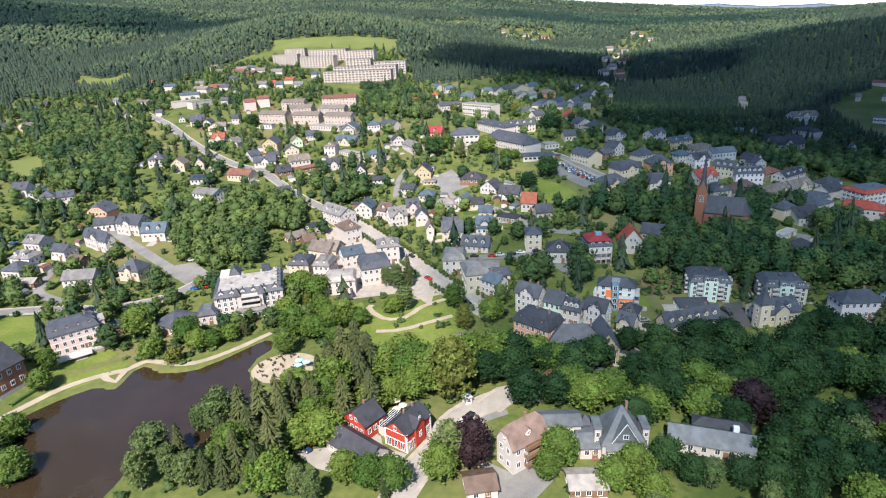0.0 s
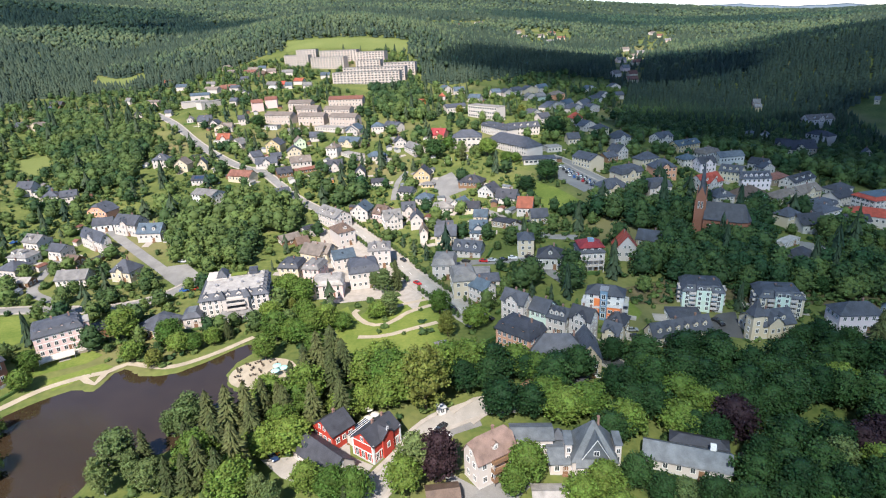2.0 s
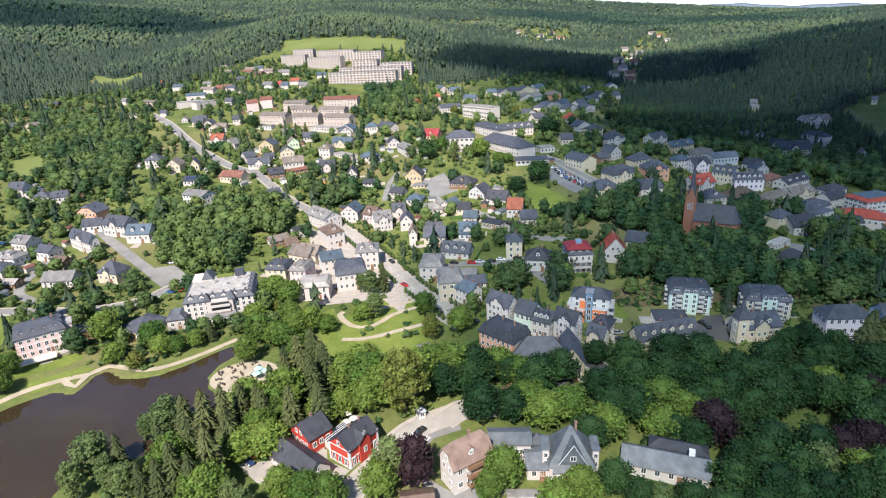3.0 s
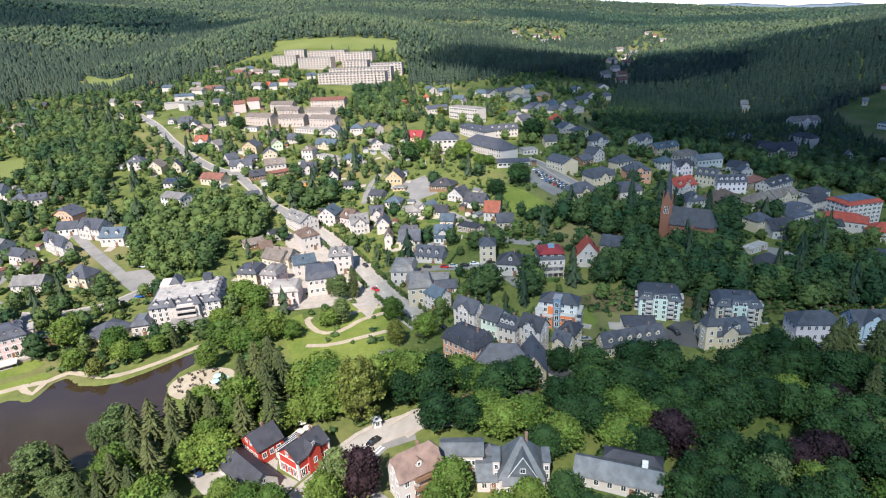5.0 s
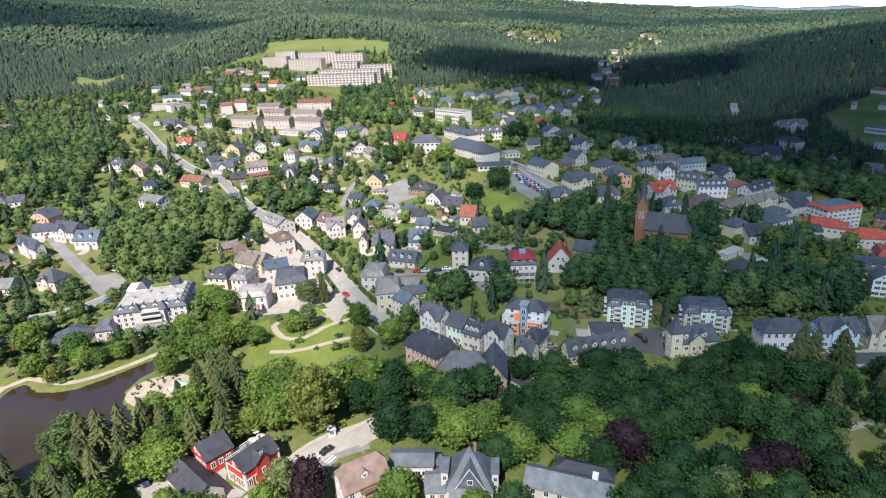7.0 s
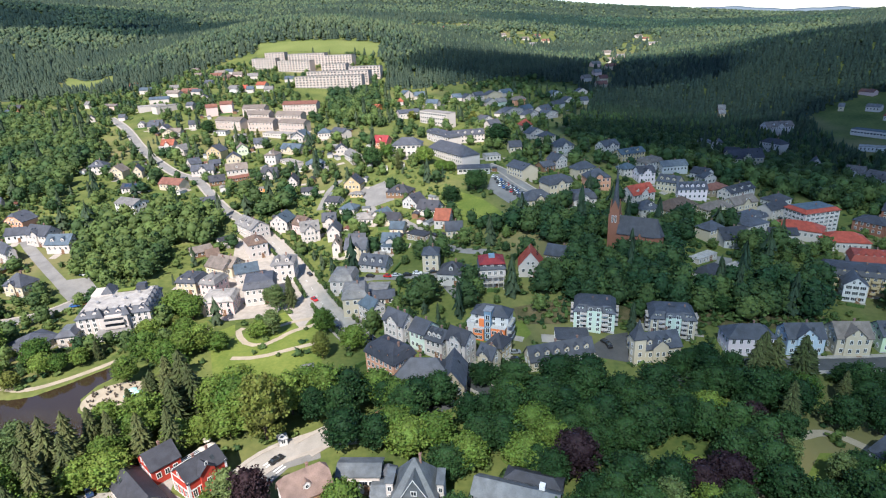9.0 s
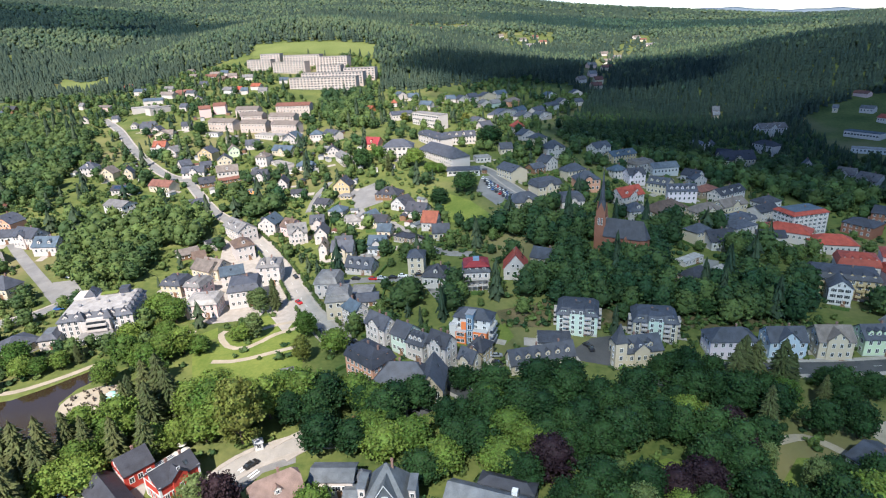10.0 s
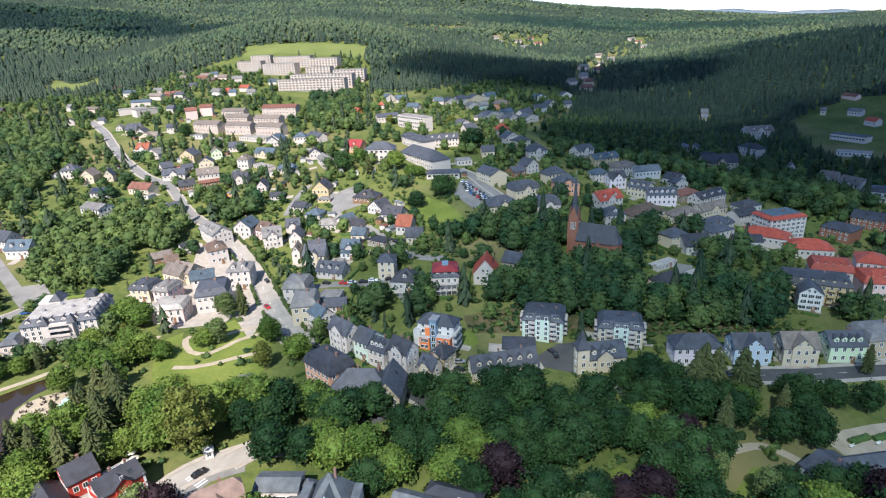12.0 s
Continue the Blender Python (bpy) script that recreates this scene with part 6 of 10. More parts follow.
house(254.3, 284.8, -17, 13.8, 10, 4.6, "gable", 2.4, "white", "dark", sides=(0, 1), z=-5.7)
house(274.3, 322.1, 18, 14.6, 10, 6.6, "gable", 3, "white", "dark", sides=(0,), detail=False, z=-5.9)
house(375.8, 384.1, -54, 11.2, 10, 6, "gable", 4, "white", "taupe", sides=(0,), detail=False, gable_front=4, z=-4.4)
house(381.7, 369.2, -71, 14.5, 11, 6, "gable", 4, "white", "taupe", sides=(0,), detail=False, gable_front=4, z=-5.4)
house(385.3, 347.1, -46, 15.9, 12, 7, "mansard", 3, "palegrey", "slate", sides=(0,), detail=False, z=-6.8)
house(478.8, 494.4, -68, 30.2, 10, 5.6, "flat", 0, "white", "blue", sides=(0,), detail=False, chim=0, win='wide', z=1.9)
house(536.8, 562.9, -62, 12.7, 8, 5, "gable", 2.5, "white", "grey", sides=(0,), detail=False, z=12.4)
house(517.4, 583.2, -42, 4.9, 7, 5, "gable", 3, "cream", "grey", sides=(0,), detail=False, z=11.6)
house(568.2, 611.1, -76, 16.1, 8, 4, "gable", 2.5, "pink", "rust", sides=(0,), detail=False, z=22.1)
house(525.6, 526.6, -83, 12.0, 8, 5, "gable", 3, "white", "red", sides=(0,), detail=False, z=8.2)
house(446.5, 449.0, -42, 24.6, 9, 4, "flat", 0, "palegrey", "pale", sides=(0,), detail=False, chim=0, z=-1.0)
house(365.1, 410.3, -30, 6.6, 9, 5.4, "gable", 4, "white", "slate", sides=(0,), detail=False, turn=True, z=-2.3)
house(409.2, 619.8, -17, 6.8, 8, 5, "gable", 3, "stone_warm", "grey", sides=(0,), detail=False, z=6.0)
# school and its neighbours
house(102.5, 378.8, -7, 21.0, 12, 3.8, "hip", 1.2, "white", "slate", sides=(0, 1), chim=0, win='wide', z=20.0)
house(91.4, 523.6, -55, 37.1, 10, 11, "flat", 0, "white", "pale", sides=(0,), detail=False, chim=0, win='wide', gap=3.0, z=30.7)
house(67.0, 560.3, 14, 20.1, 12, 5.5, "gable", 2.5, "white", "slate", sides=(0,), detail=False, chim=0, z=32.8)
house(90.2, 454.7, -66, 36.3, 10, 6.8, "mansard", 3, "white", "slate", sides=(0,), detail=False, dorm=3, z=26.6)
house(108.9, 454.5, 7, 24.1, 10, 6.4, "gable", 3.2, "white", "slate", sides=(0,), detail=False, dorm=4, z=26.2)
house(75.3, 299.7, -21, 7.9, 10, 5, "gable", 4.6, "white", "orange", sides=(0, 1), z=10.6)
house(79.1, 286.6, -4, 8.3, 9, 4.2, "gable", 3.4, "cream", "slate", sides=(0, 1), z=9.6)
house(61.3, 332.5, -43, 10.6, 9, 4, "gable", 4, "grey", "dark", sides=(0, 1), turn=True, z=12.6)
house(69.5, 319.2, -29, 11.6, 10, 4, "gable", 3.8, "white", "dark", sides=(0, 1), z=12.1)
house(118.9, 404.8, 4, 10.6, 10, 3.5, "flat", 0, "white", "pale", sides=(0,), detail=False, chim=0, z=21.9)
# upper right quarter
house(122.6, 651.2, 11, 10.1, 9, 5, "gable", 3.6, "white", "blue", sides=(0,), detail=False, z=35.0)
house(135.4, 655.6, 28, 13.2, 9, 5, "gable", 3.6, "white", "slate", sides=(0,), detail=False, turn=True, z=34.0)
house(148.5, 669.2, 29, 13.0, 9, 5, "gable", 3.6, "white", "slate", sides=(0,), detail=False, z=33.9)
house(167.0, 682.5, 32, 21.9, 9, 5, "gable", 3.6, "cream", "slate", sides=(0,), detail=False, turn=True, z=33.2)
house(185.3, 697.2, 36, 17.2, 9, 5, "gable", 3.6, "white", "blue", sides=(0,), detail=False, z=32.9)
house(157.2, 634.2, 17, 12.1, 9, 5, "gable", 3.6, "white", "grey", sides=(0,), detail=False, turn=True, z=30.3)
house(168.7, 639.5, 34, 13.2, 9, 5, "gable", 3.6, "mint", "grey", sides=(0,), detail=False, z=29.2)
house(165.9, 577.3, 48, 39.9, 9, 5, "gable", 3.6, "white", "slate", sides=(0,), detail=False, turn=True, z=27.0)
house(186.2, 599.5, 46, 19.8, 9, 5, "gable", 3.6, "white", "blue", sides=(0,), detail=False, z=25.3)
house(183.3, 563.5, 45, 19.9, 9, 5, "gable", 3.6, "white", "slate", sides=(0,), detail=False, turn=True, z=25.0)
house(208.2, 609.2, 47, 20.2, 9, 5, "gable", 3.6, "white", "slate", sides=(0,), detail=False, z=23.0)
house(202.8, 574.3, 48, 32.2, 9, 5, "gable", 3.6, "white", "slate", sides=(0,), detail=False, turn=True, z=22.8)
house(232.6, 648.0, 43, 25.2, 9, 5, "gable", 3.6, "palegrey", "slate", sides=(0,), detail=False, z=22.1)
house(254.3, 678.6, 28, 13.9, 9, 5, "gable", 3.6, "white", "slate", sides=(0,), detail=False, turn=True, z=22.4)
house(274.5, 682.5, 13, 10.4, 9, 5, "gable", 3.6, "white", "slate", sides=(0,), detail=False, z=20.6)
house(132.2, 518.7, 38, 15.1, 9, 5, "gable", 3.6, "grey", "slate", sides=(0,), detail=False, turn=True, z=28.6)
house(135.4, 496.5, 27, 11.2, 9, 5, "gable", 3.6, "white", "slate", sides=(0,), detail=False, z=27.7)
house(163.7, 465.8, 23, 14.2, 9, 5, "gable", 3.6, "white", "slate", sides=(0,), detail=False, turn=True, z=23.9)
house(138.7, 422.5, 2, 8.8, 9, 5, "gable", 3.6, "cream", "slate", sides=(0,), detail=False, z=22.3)
house(286.4, 728.8, 10, 14.6, 9, 5, "gable", 3.6, "white", "slate", sides=(0,), detail=False, turn=True, z=26.0)
house(82.8, 656.3, 4, 11.4, 9, 5, "gable", 3.6, "white", "blue", sides=(0,), detail=False, z=38.7)
house(68.8, 664.9, 33, 13.0, 9, 5, "gable", 3.6, "white", "blue", sides=(0,), detail=False, turn=True, z=40.4)
house(94.4, 611.0, -33, 12.7, 9, 5, "gable", 3.6, "white", "blue", sides=(0,), detail=False, z=34.7)
house(247.4, 708.4, 33, 17.8, 9, 5, "gable", 3.6, "palegrey", "blue", sides=(0,), detail=False, turn=True, z=27.1)
house(191.1, 652.9, 30, 18.4, 10, 6.6, "hip", 3.2, "peach", "taupe", sides=(0,), detail=False, z=27.5)
house(162.0, 490.0, 5, 9.8, 10, 6.4, "hip", 4.2, "white", "red", sides=(0,), detail=False, z=25.6)
house(169.7, 452.5, 26, 11.7, 10, 6, "hip", 3, "cream", "slate", sides=(0,), detail=False, z=22.2)
house(173.3, 421.2, 16, 14.6, 11, 7.8, "hip", 4.4, "white", "slate", sides=(0,), detail=False, gable_front=4, z=18.4)
house(161.6, 391.7, 27, 10.1, 10, 6, "gable", 4, "white", "slate", sides=(0,), detail=False, turn=True, z=16.4)
house(151.2, 382.7, 25, 10.0, 9, 4, "gable", 2.6, "brown", "slate", sides=(0,), detail=False, z=16.8)
house(61.5, 624.4, -3, 5.9, 8, 4.6, "hip", 3, "white", "orange", sides=(0,), detail=False, z=37.4)
house(36.9, 600.5, -32, 8.3, 8, 4, "gable", 2, "orange", "orange", sides=(0,), detail=False, chim=0, z=36.6)
# middle town
house(-24.2, 501.9, -30, 12.7, 9.0, 5.6, "gable", 3.6, "white", "blue", sides=(0,), detail=False, turn=True, z=26.8)
house(-5.1, 503.7, -3, 10.5, 9.0, 5.2, "hip", 3.0, "white", "blue", sides=(0,), detail=False, z=27.8)
house(8.6, 500.5, -49, 16.1, 9.0, 5.0, "gable", 3.0, "white", "slate", sides=(0,), detail=False, z=28.0)
house(-45.0, 520.4, -34, 31.6, 10.0, 3.8, "flat", 0.0, "white", "pale", sides=(0,), detail=False, chim=0, z=28.1)
house(-100.4, 545.3, -19, 12.2, 8.0, 3.4, "flat", 0.0, "palegrey", "grey", sides=(0,), detail=False, chim=0, z=29.3)
house(-76.7, 518.7, -5, 12.1, 9.0, 4.0, "gable", 2.4, "white", "grey", sides=(0,), detail=False, z=26.7)
house(-239.6, 407.6, -7, 10.3, 10.0, 5.4, "gable", 4.0, "white", "slate", sides=(0,), detail=False, z=15.0)
house(-228.8, 404.7, -1, 9.4, 9.0, 4.0, "hip", 2.4, "white", "blue", sides=(0,), detail=False, z=14.4)
house(-217.7, 392.7, 12, 9.1, 9.0, 4.4, "hip", 3.0, "white", "slate", sides=(0,), detail=False, z=13.2)
house(-205.7, 391.2, 17, 9.4, 9.0, 4.4, "gable", 3.0, "white", "slate", sides=(0,), detail=False, z=12.7)
house(-335.2, 608.0, -40, 22.3, 9.0, 5.0, "gable", 3.4, "cream", "taupe", sides=(0,), detail=False, turn=True, z=32.6)
house(-354.6, 612.5, -30, 9.9, 8.0, 5.0, "gable", 3.4, "white", "slate", sides=(0,), detail=False, z=32.9)
house(-208.5, 707.4, 6, 20.7, 9.0, 5.0, "gable", 2.4, "white", "blue", sides=(0,), detail=False, z=45.2)
house(-184.4, 654.9, 49, 26.3, 10.0, 6.0, "flat", 0.0, "white", "pale", sides=(0,), detail=False, chim=0, z=41.2)
house(-185.3, 745.2, 3, 17.0, 9.0, 5.0, "gable", 2.6, "brown", "rust", sides=(0,), detail=False, z=49.7)
house(-157.7, 653.6, -22, 8.2, 8.0, 5.0, "gable", 3.0, "white", "slate", sides=(0,), detail=False, z=41.6)
house(-155.7, 693.1, 11, 9.7, 9.0, 5.0, "gable", 3.0, "white", "slate", sides=(0,), detail=False, turn=True, z=45.8)
# gardens and houses above the main street
house(-86.0, 472.8, -18, 12.3, 10, 7, "gable", 4.2, "yellow", "slate", sides=(0,), detail=False, turn=True, z=21.3)
house(-86.7, 435.6, 5, 15.1, 9, 4, "gable", 3.4, "white", "slate", sides=(0,), detail=False, gable_front=5, z=17.6)
house(-98.1, 452.6, 37, 8.1, 9, 4.6, "gable", 3.4, "white", "slate", sides=(0,), detail=False, z=19.0)
house(-83.2, 453.9, 13, 7.8, 7, 2.8, "gable", 2.2, "white", "slate", sides=(0,), detail=False, chim=0, z=19.6)
house(-69.4, 455.7, 10, 10.4, 9, 5, "gable", 3.6, "cream", "slate", sides=(0,), detail=False, turn=True, z=20.2)
house(-68.0, 478.6, 17, 8.0, 9, 5.4, "gable", 3.4, "green", "taupe", sides=(0,), detail=False, turn=True, z=22.8)
house(-61.4, 429.5, 15, 14.4, 9, 4.4, "gable", 3.6, "white", "taupe", sides=(0,), detail=False, dorm=1, z=17.6)
house(-56.9, 415.2, 29, 15.1, 6, 2.4, "gable", 1.2, "brown", "rust", sides=(0,), detail=False, chim=0, z=16.3)
house(-70.6, 410.2, 21, 10.2, 8, 3.2, "gable", 3.4, "brown", "dark", sides=(0,), detail=False, z=15.5)
house(-38.4, 447.0, -17, 8.7, 10, 7.4, "hip", 3.0, "white", "taupe", sides=(0,), detail=False, dorm=1, z=20.2)
house(-35.1, 414.3, -3, 10.2, 9, 4.2, "gable", 3.6, "white", "dark", sides=(0,), detail=False, gable_front=4, z=16.4)
house(-37.0, 390.6, 1, 4.0, 4, 2.2, "flat", 0, "orange", "grey", sides=(0, 1, 3), detail=False, chim=0, z=13.5)
house(-26.6, 468.0, -32, 18.3, 9, 4.2, "gable", 3.4, "cream", "blue", sides=(0,), detail=False, gable_front=4, z=23.2)
house(-24.0, 439.2, -52, 21.5, 7, 2.8, "flat", 0, "white", "pale", sides=(0,), detail=False, chim=0, z=20.0)
house(-16.9, 395.1, 0, 6.5, 11, 4.6, "gable", 3.8, "white", "dark", sides=(0, 1, 3), detail=False, turn=True, z=14.2)
house(-56.2, 495.1, 3, 10.7, 9, 4, "gable", 3.4, "white", "slate", sides=(0,), detail=False, z=25.0)
house(-27.1, 497.4, 3, 9.3, 10, 5, "gable", 3.6, "white", "blue", sides=(0,), detail=False, turn=True, z=26.4)
house(-5.4, 428.7, 6, 13.5, 9, 3.4, "hip", 2.8, "white", "blue", sides=(0,), detail=False, z=19.4)
house(12.1, 452.6, 6, 8.6, 10, 4.4, "gable", 3.6, "white", "dark", sides=(0,), detail=False, turn=True, z=23.3)
house(4.7, 463.4, -9, 7.2, 7, 3, "gable", 1.8, "grey", "grey", sides=(0,), detail=False, chim=0, z=24.2)
house(22.5, 431.8, -69, 19.4, 9, 4.8, "gable", 3.0, "white", "grey", sides=(0,), detail=False, z=21.5)
house(43.2, 458.8, -29, 11.7, 10, 4.6, "gable", 4.4, "peach", "crimson", sides=(0,), detail=False, dorm=1, z=25.5)
house(24.7, 376.2, -15, 10.8, 10, 5, "gable", 4.8, "yellow", "dark", sides=(0, 1, 3), detail=False, turn=True, z=14.1)
house(27.1, 363.7, -18, 8.1, 5, 2.2, "hip", 1.2, "yellow", "grey", sides=(0, 1, 3), detail=False, chim=0, z=12.8)
house(53.9, 353.2, -24, 14.6, 11, 3.6, "hip", 3.4, "brown", "dark", sides=(0, 1, 3), detail=False, dorm=1, z=14.3)
house(43.8, 402.9, 1, 5.1, 4, 2.2, "flat", 0, "palegrey", "pale", sides=(0,), detail=False, chim=0, z=19.7)
house(-4.7, 379.3, -4, 8.7, 7, 2.6, "gable", 1.8, "grey", "dark", sides=(0, 1, 3), detail=False, chim=0, z=12.5)
house(-66.6, 369.0, 20, 10.2, 9, 3.8, "gable", 2.6, "cream", "slate", sides=(0, 1, 3), detail=False, z=11.0)
house(-44.2, 317.0, 38, 6.4, 5, 2.4, "gable", 1.2, "grey", "dark", sides=(0, 1, 3), detail=False, chim=0, z=4.0)
house(-52.7, 303.6, 29, 10.4, 8, 2.8, "gable", 2.2, "brown", "taupe", sides=(0, 1, 3), detail=False, chim=0, z=3.0)
house(-30.1, 325.6, -53, 19.6, 11, 6.6, "gable", 3.4, "white", "grey", sides=(0, 1, 3), detail=False, dorm=2, z=4.6)
house(-14.2, 331.6, -18, 10.4, 11, 6, "gable", 4.0, "white", "blue", sides=(0, 1, 3), detail=False, turn=True, z=5.0)
house(-1.8, 325.3, -40, 8.1, 10, 5.6, "gable", 3.6, "pink", "brown", sides=(0, 1, 3), detail=False, dorm=1, z=4.6)
house(2.9, 314.7, 11, 9.7, 11, 6.4, "gable", 4.0, "white", "grey", sides=(0, 1, 3), detail=False, gable_front=5, z=3.6)
house(23.3, 341.4, -20, 9.4, 9, 3.8, "hip", 2.6, "white", "blue", sides=(0, 1, 3), detail=False, z=9.0)
house(13.4, 357.4, -29, 8.8, 8, 2.8, "gable", 2.4, "white", "dark", sides=(0, 1, 3), detail=False, chim=0, z=10.4)
house(32.8, 324.3, -12, 11.4, 11, 3.8, "hip", 2.2, "white", "pale", sides=(0, 1, 3), detail=False, z=7.9)
house(42.5, 323.2, -41, 6.6, 9, 4.0, "gable", 2.6, "white", "blue", sides=(0, 1, 3), detail=False, turn=True, z=9.1)
house(48.0, 315.8, -19, 9.4, 9, 3.6, "gable", 2.6, "cream", "dark", sides=(0, 1, 3), detail=False, z=9.1)
house(51.1, 300.3, -16, 7.1, 9, 4.4, "gable", 2.6, "cream", "blue", sides=(0, 1, 3), detail=False, z=7.8)
house(47.4, 284.8, -12, 8.7, 9, 5, "gable", 3.4, "white", "blue", sides=(0, 1, 3), detail=False, gable_front=4, z=5.6)
house(12.7, 326.4, 1, 7.4, 9, 5, "gable", 3.6, "white", "slate", sides=(0, 1, 3), detail=False, gable_front=4, z=5.9)
house(16.7, 310.6, -4, 6.6, 10, 5.6, "gable", 3.6, "white", "slate", sides=(0, 1, 3), detail=False, turn=True, z=4.3)
house(19.3, 291.7, -4, 4.0, 8, 5.6, "gable", 3.0, "white", "taupe", sides=(0, 1, 3), detail=False, turn=True, z=2.7)
house(30.2, 288.2, -2, 8.1, 10, 6.2, "gable", 3.8, "yellow", "slate", sides=(0, 1, 3), detail=False, gable_front=4.5, z=3.7)
house(-170.2, 461.0, 2, 11.5, 10, 6.6, "hip", 3.8, "white", "slate", sides=(0,), detail=False, dorm=1, z=18.0)
house(-149.6, 445.5, -7, 9.8, 10, 5.6, "gable", 4.2, "cream", "taupe", sides=(0,), detail=False, turn=True, z=16.9)
house(-134.9, 442.6, 9, 6.2, 9, 5.4, "gable", 4.0, "cream", "slate", sides=(0,), detail=False, turn=True, z=17.0)
house(-134.6, 510.0, -6, 10.4, 9, 5.4, "gable", 4.0, "white", "orange", sides=(0,), detail=False, gable_front=4, z=24.0)
house(-119.9, 495.4, -30, 13.3, 9, 4.6, "gable", 3.6, "white", "grey", sides=(0,), detail=False, turn=True, z=22.7)
house(-169.9, 577.0, 5, 9.8, 9, 5, "gable", 3.4, "cream", "slate", sides=(0,), detail=False, z=31.9)
house(-156.5, 567.6, -16, 7.7, 8, 4.6, "gable", 3.0, "white", "slate", sides=(0,), detail=False, turn=True, z=31.0)
house(-142.0, 551.4, 5, 8.9, 9, 4.6, "gable", 3.0, "white", "taupe", sides=(0,), detail=False, z=29.1)
house(-147.3, 475.0, -8, 10.5, 5, 2.4, "flat", 0, "brown", "dark", sides=(0,), detail=False, chim=0, z=19.9)
house(-124.9, 407.4, -10, 13.7, 8, 3.8, "gable", 2.4, "white", "dark", sides=(0,), detail=False, solar=True, z=14.5)
house(-111.0, 368.8, -31, 17.1, 11, 6, "gable", 2.4, "palegrey", "grey", sides=(0, 1, 3), detail=False, z=11.6)
house(-98.0, 406.4, -28, 18.3, 9, 4.6, "gable", 3.2, "cream", "rust", sides=(0,), detail=False, z=14.9)
house(61.8, 431.8, -11, 21.2, 13, 8.4, "hip", 4.4, "white", "slate", sides=(0,), detail=False, chim=0, win="wide", gap=3.2, label="white school wing with a tall slate hipped roof", name="school", category="school", z=23.7)
house(92.5, 411.0, -64, 46.0, 14, 6.2, "hip", 5.4, "white", "slate", sides=(0,), detail=False, chim=0, gap=2.6, label="long white school with a big slate roof", name="school", category="school", z=22.8)
house(-288.1, 842.9, -12, 9.8, 8, 4.4, "gable", 3, "white", "orange", sides=(0, 1), detail=False, z=53.7)
house(-254.3, 792.6, -5, 14.5, 9, 4.6, "gable", 3, "white", "blue", sides=(0, 1), detail=False, z=50.4)
house(-203.6, 668.4, 26, 26.8, 14, 5, "flat", 0, "white", "pale", sides=(0, 1), detail=False, chim=0, z=41.9)
house(-203.7, 742.2, -29, 21.0, 9, 4.6, "gable", 3, "white", "taupe", sides=(0, 1), detail=False, z=48.6)
house(-190.0, 744.4, -28, 14.4, 8, 4, "gable", 2.6, "brown", "rust", sides=(0, 1), detail=False, z=49.6)
house(-176.3, 740.6, -27, 14.0, 8, 4, "gable", 2.6, "white", "slate", sides=(0, 1), detail=False, z=49.9)
house(-177.5, 837.0, -9, 15.7, 9, 4.6, "gable", 3, "white", "rust", sides=(0, 1), detail=False, z=61.4)
house(-220.2, 892.1, -32, 12.5, 9, 4.6, "gable", 3, "pink", "taupe", sides=(0, 1), detail=False, z=66.7)
house(-170.5, 586.5, 2, 11.8, 9, 4.6, "gable", 3, "white", "slate", sides=(0, 1), detail=False, gable_front=4, z=33.2)
house(-145.8, 550.8, -8, 13.1, 9, 4.6, "gable", 3.2, "cream", "taupe", sides=(0, 1), detail=False, turn=True, z=29.0)
house(-186.0, 590.8, 3, 5.7, 7, 4, "gable", 2.4, "white", "grey", sides=(0, 1), detail=False, turn=True, z=33.5)
house(-132.5, 575.1, 7, 9.0, 8, 4.4, "gable", 3, "white", "slate", sides=(0, 1), detail=False, z=32.6)
house(-250.7, 632.3, 22, 6.6, 8, 4.2, "gable", 3, "white", "dark", sides=(0, 1), detail=False, turn=True, z=36.8)
house(-292.6, 720.3, 56, 6.1, 8, 4.4, "gable", 3, "white", "grey", sides=(0, 1), detail=False, turn=True, z=43.0)
house(-255.5, 693.8, -25, 18.4, 9, 4.4, "gable", 2, "pink", "taupe", sides=(0, 1), detail=False, z=42.2)
house(-380.9, 735.2, -4, 14.2, 9, 4.4, "gable", 3.4, "brown", "dark", sides=(0, 1), detail=False, z=41.8)
house(-378.1, 713.8, 10, 6.7, 8, 4, "hip", 2.4, "white", "blue", sides=(0, 1), detail=False, z=40.5)
house(-219.0, 629.6, 2, 6.0, 7, 3.6, "gable", 2.4, "white", "slate", sides=(0, 1), detail=False, z=37.4)
house(223.4, 418.6, 19, 21.7, 10, 6, "gable", 3, "yellow", "blue", sides=(0, 3), detail=False, dorm=2, z=12.2)
house(212.5, 434.1, 26, 15.4, 10, 6, "gable", 3.4, "white", "slate", sides=(0, 3), detail=False, gable_front=4, z=15.6)
house(230.8, 399.9, 25, 15.4, 10, 6.4, "mansard", 3.4, "white", "taupe", sides=(0, 3), detail=False, dorm=2, z=8.6)
house(246.4, 397.4, 4, 19.0, 10, 5.6, "gable", 3, "palegrey", "bluegrey", sides=(0, 3), detail=False, z=6.4)
house(261.0, 382.4, -56, 11.6, 10, 5.6, "gable", 3.4, "white", "dark", sides=(0, 3), detail=False, z=3.1)
house(261.0, 376.3, 5, 9.3, 9, 5.6, "gable", 3.2, "white", "slate", sides=(0, 3), detail=False, turn=True, z=1.8)
house(208.5, 384.7, 11, 10.9, 10, 6, "hip", 3, "white", "blue", sides=(0, 3), detail=False, z=9.3)
house(216.4, 375.3, 5, 11.4, 10, 7, "gable", 3.6, "lavender", "dark", sides=(0, 3), detail=False, gable_front=5, z=7.0)
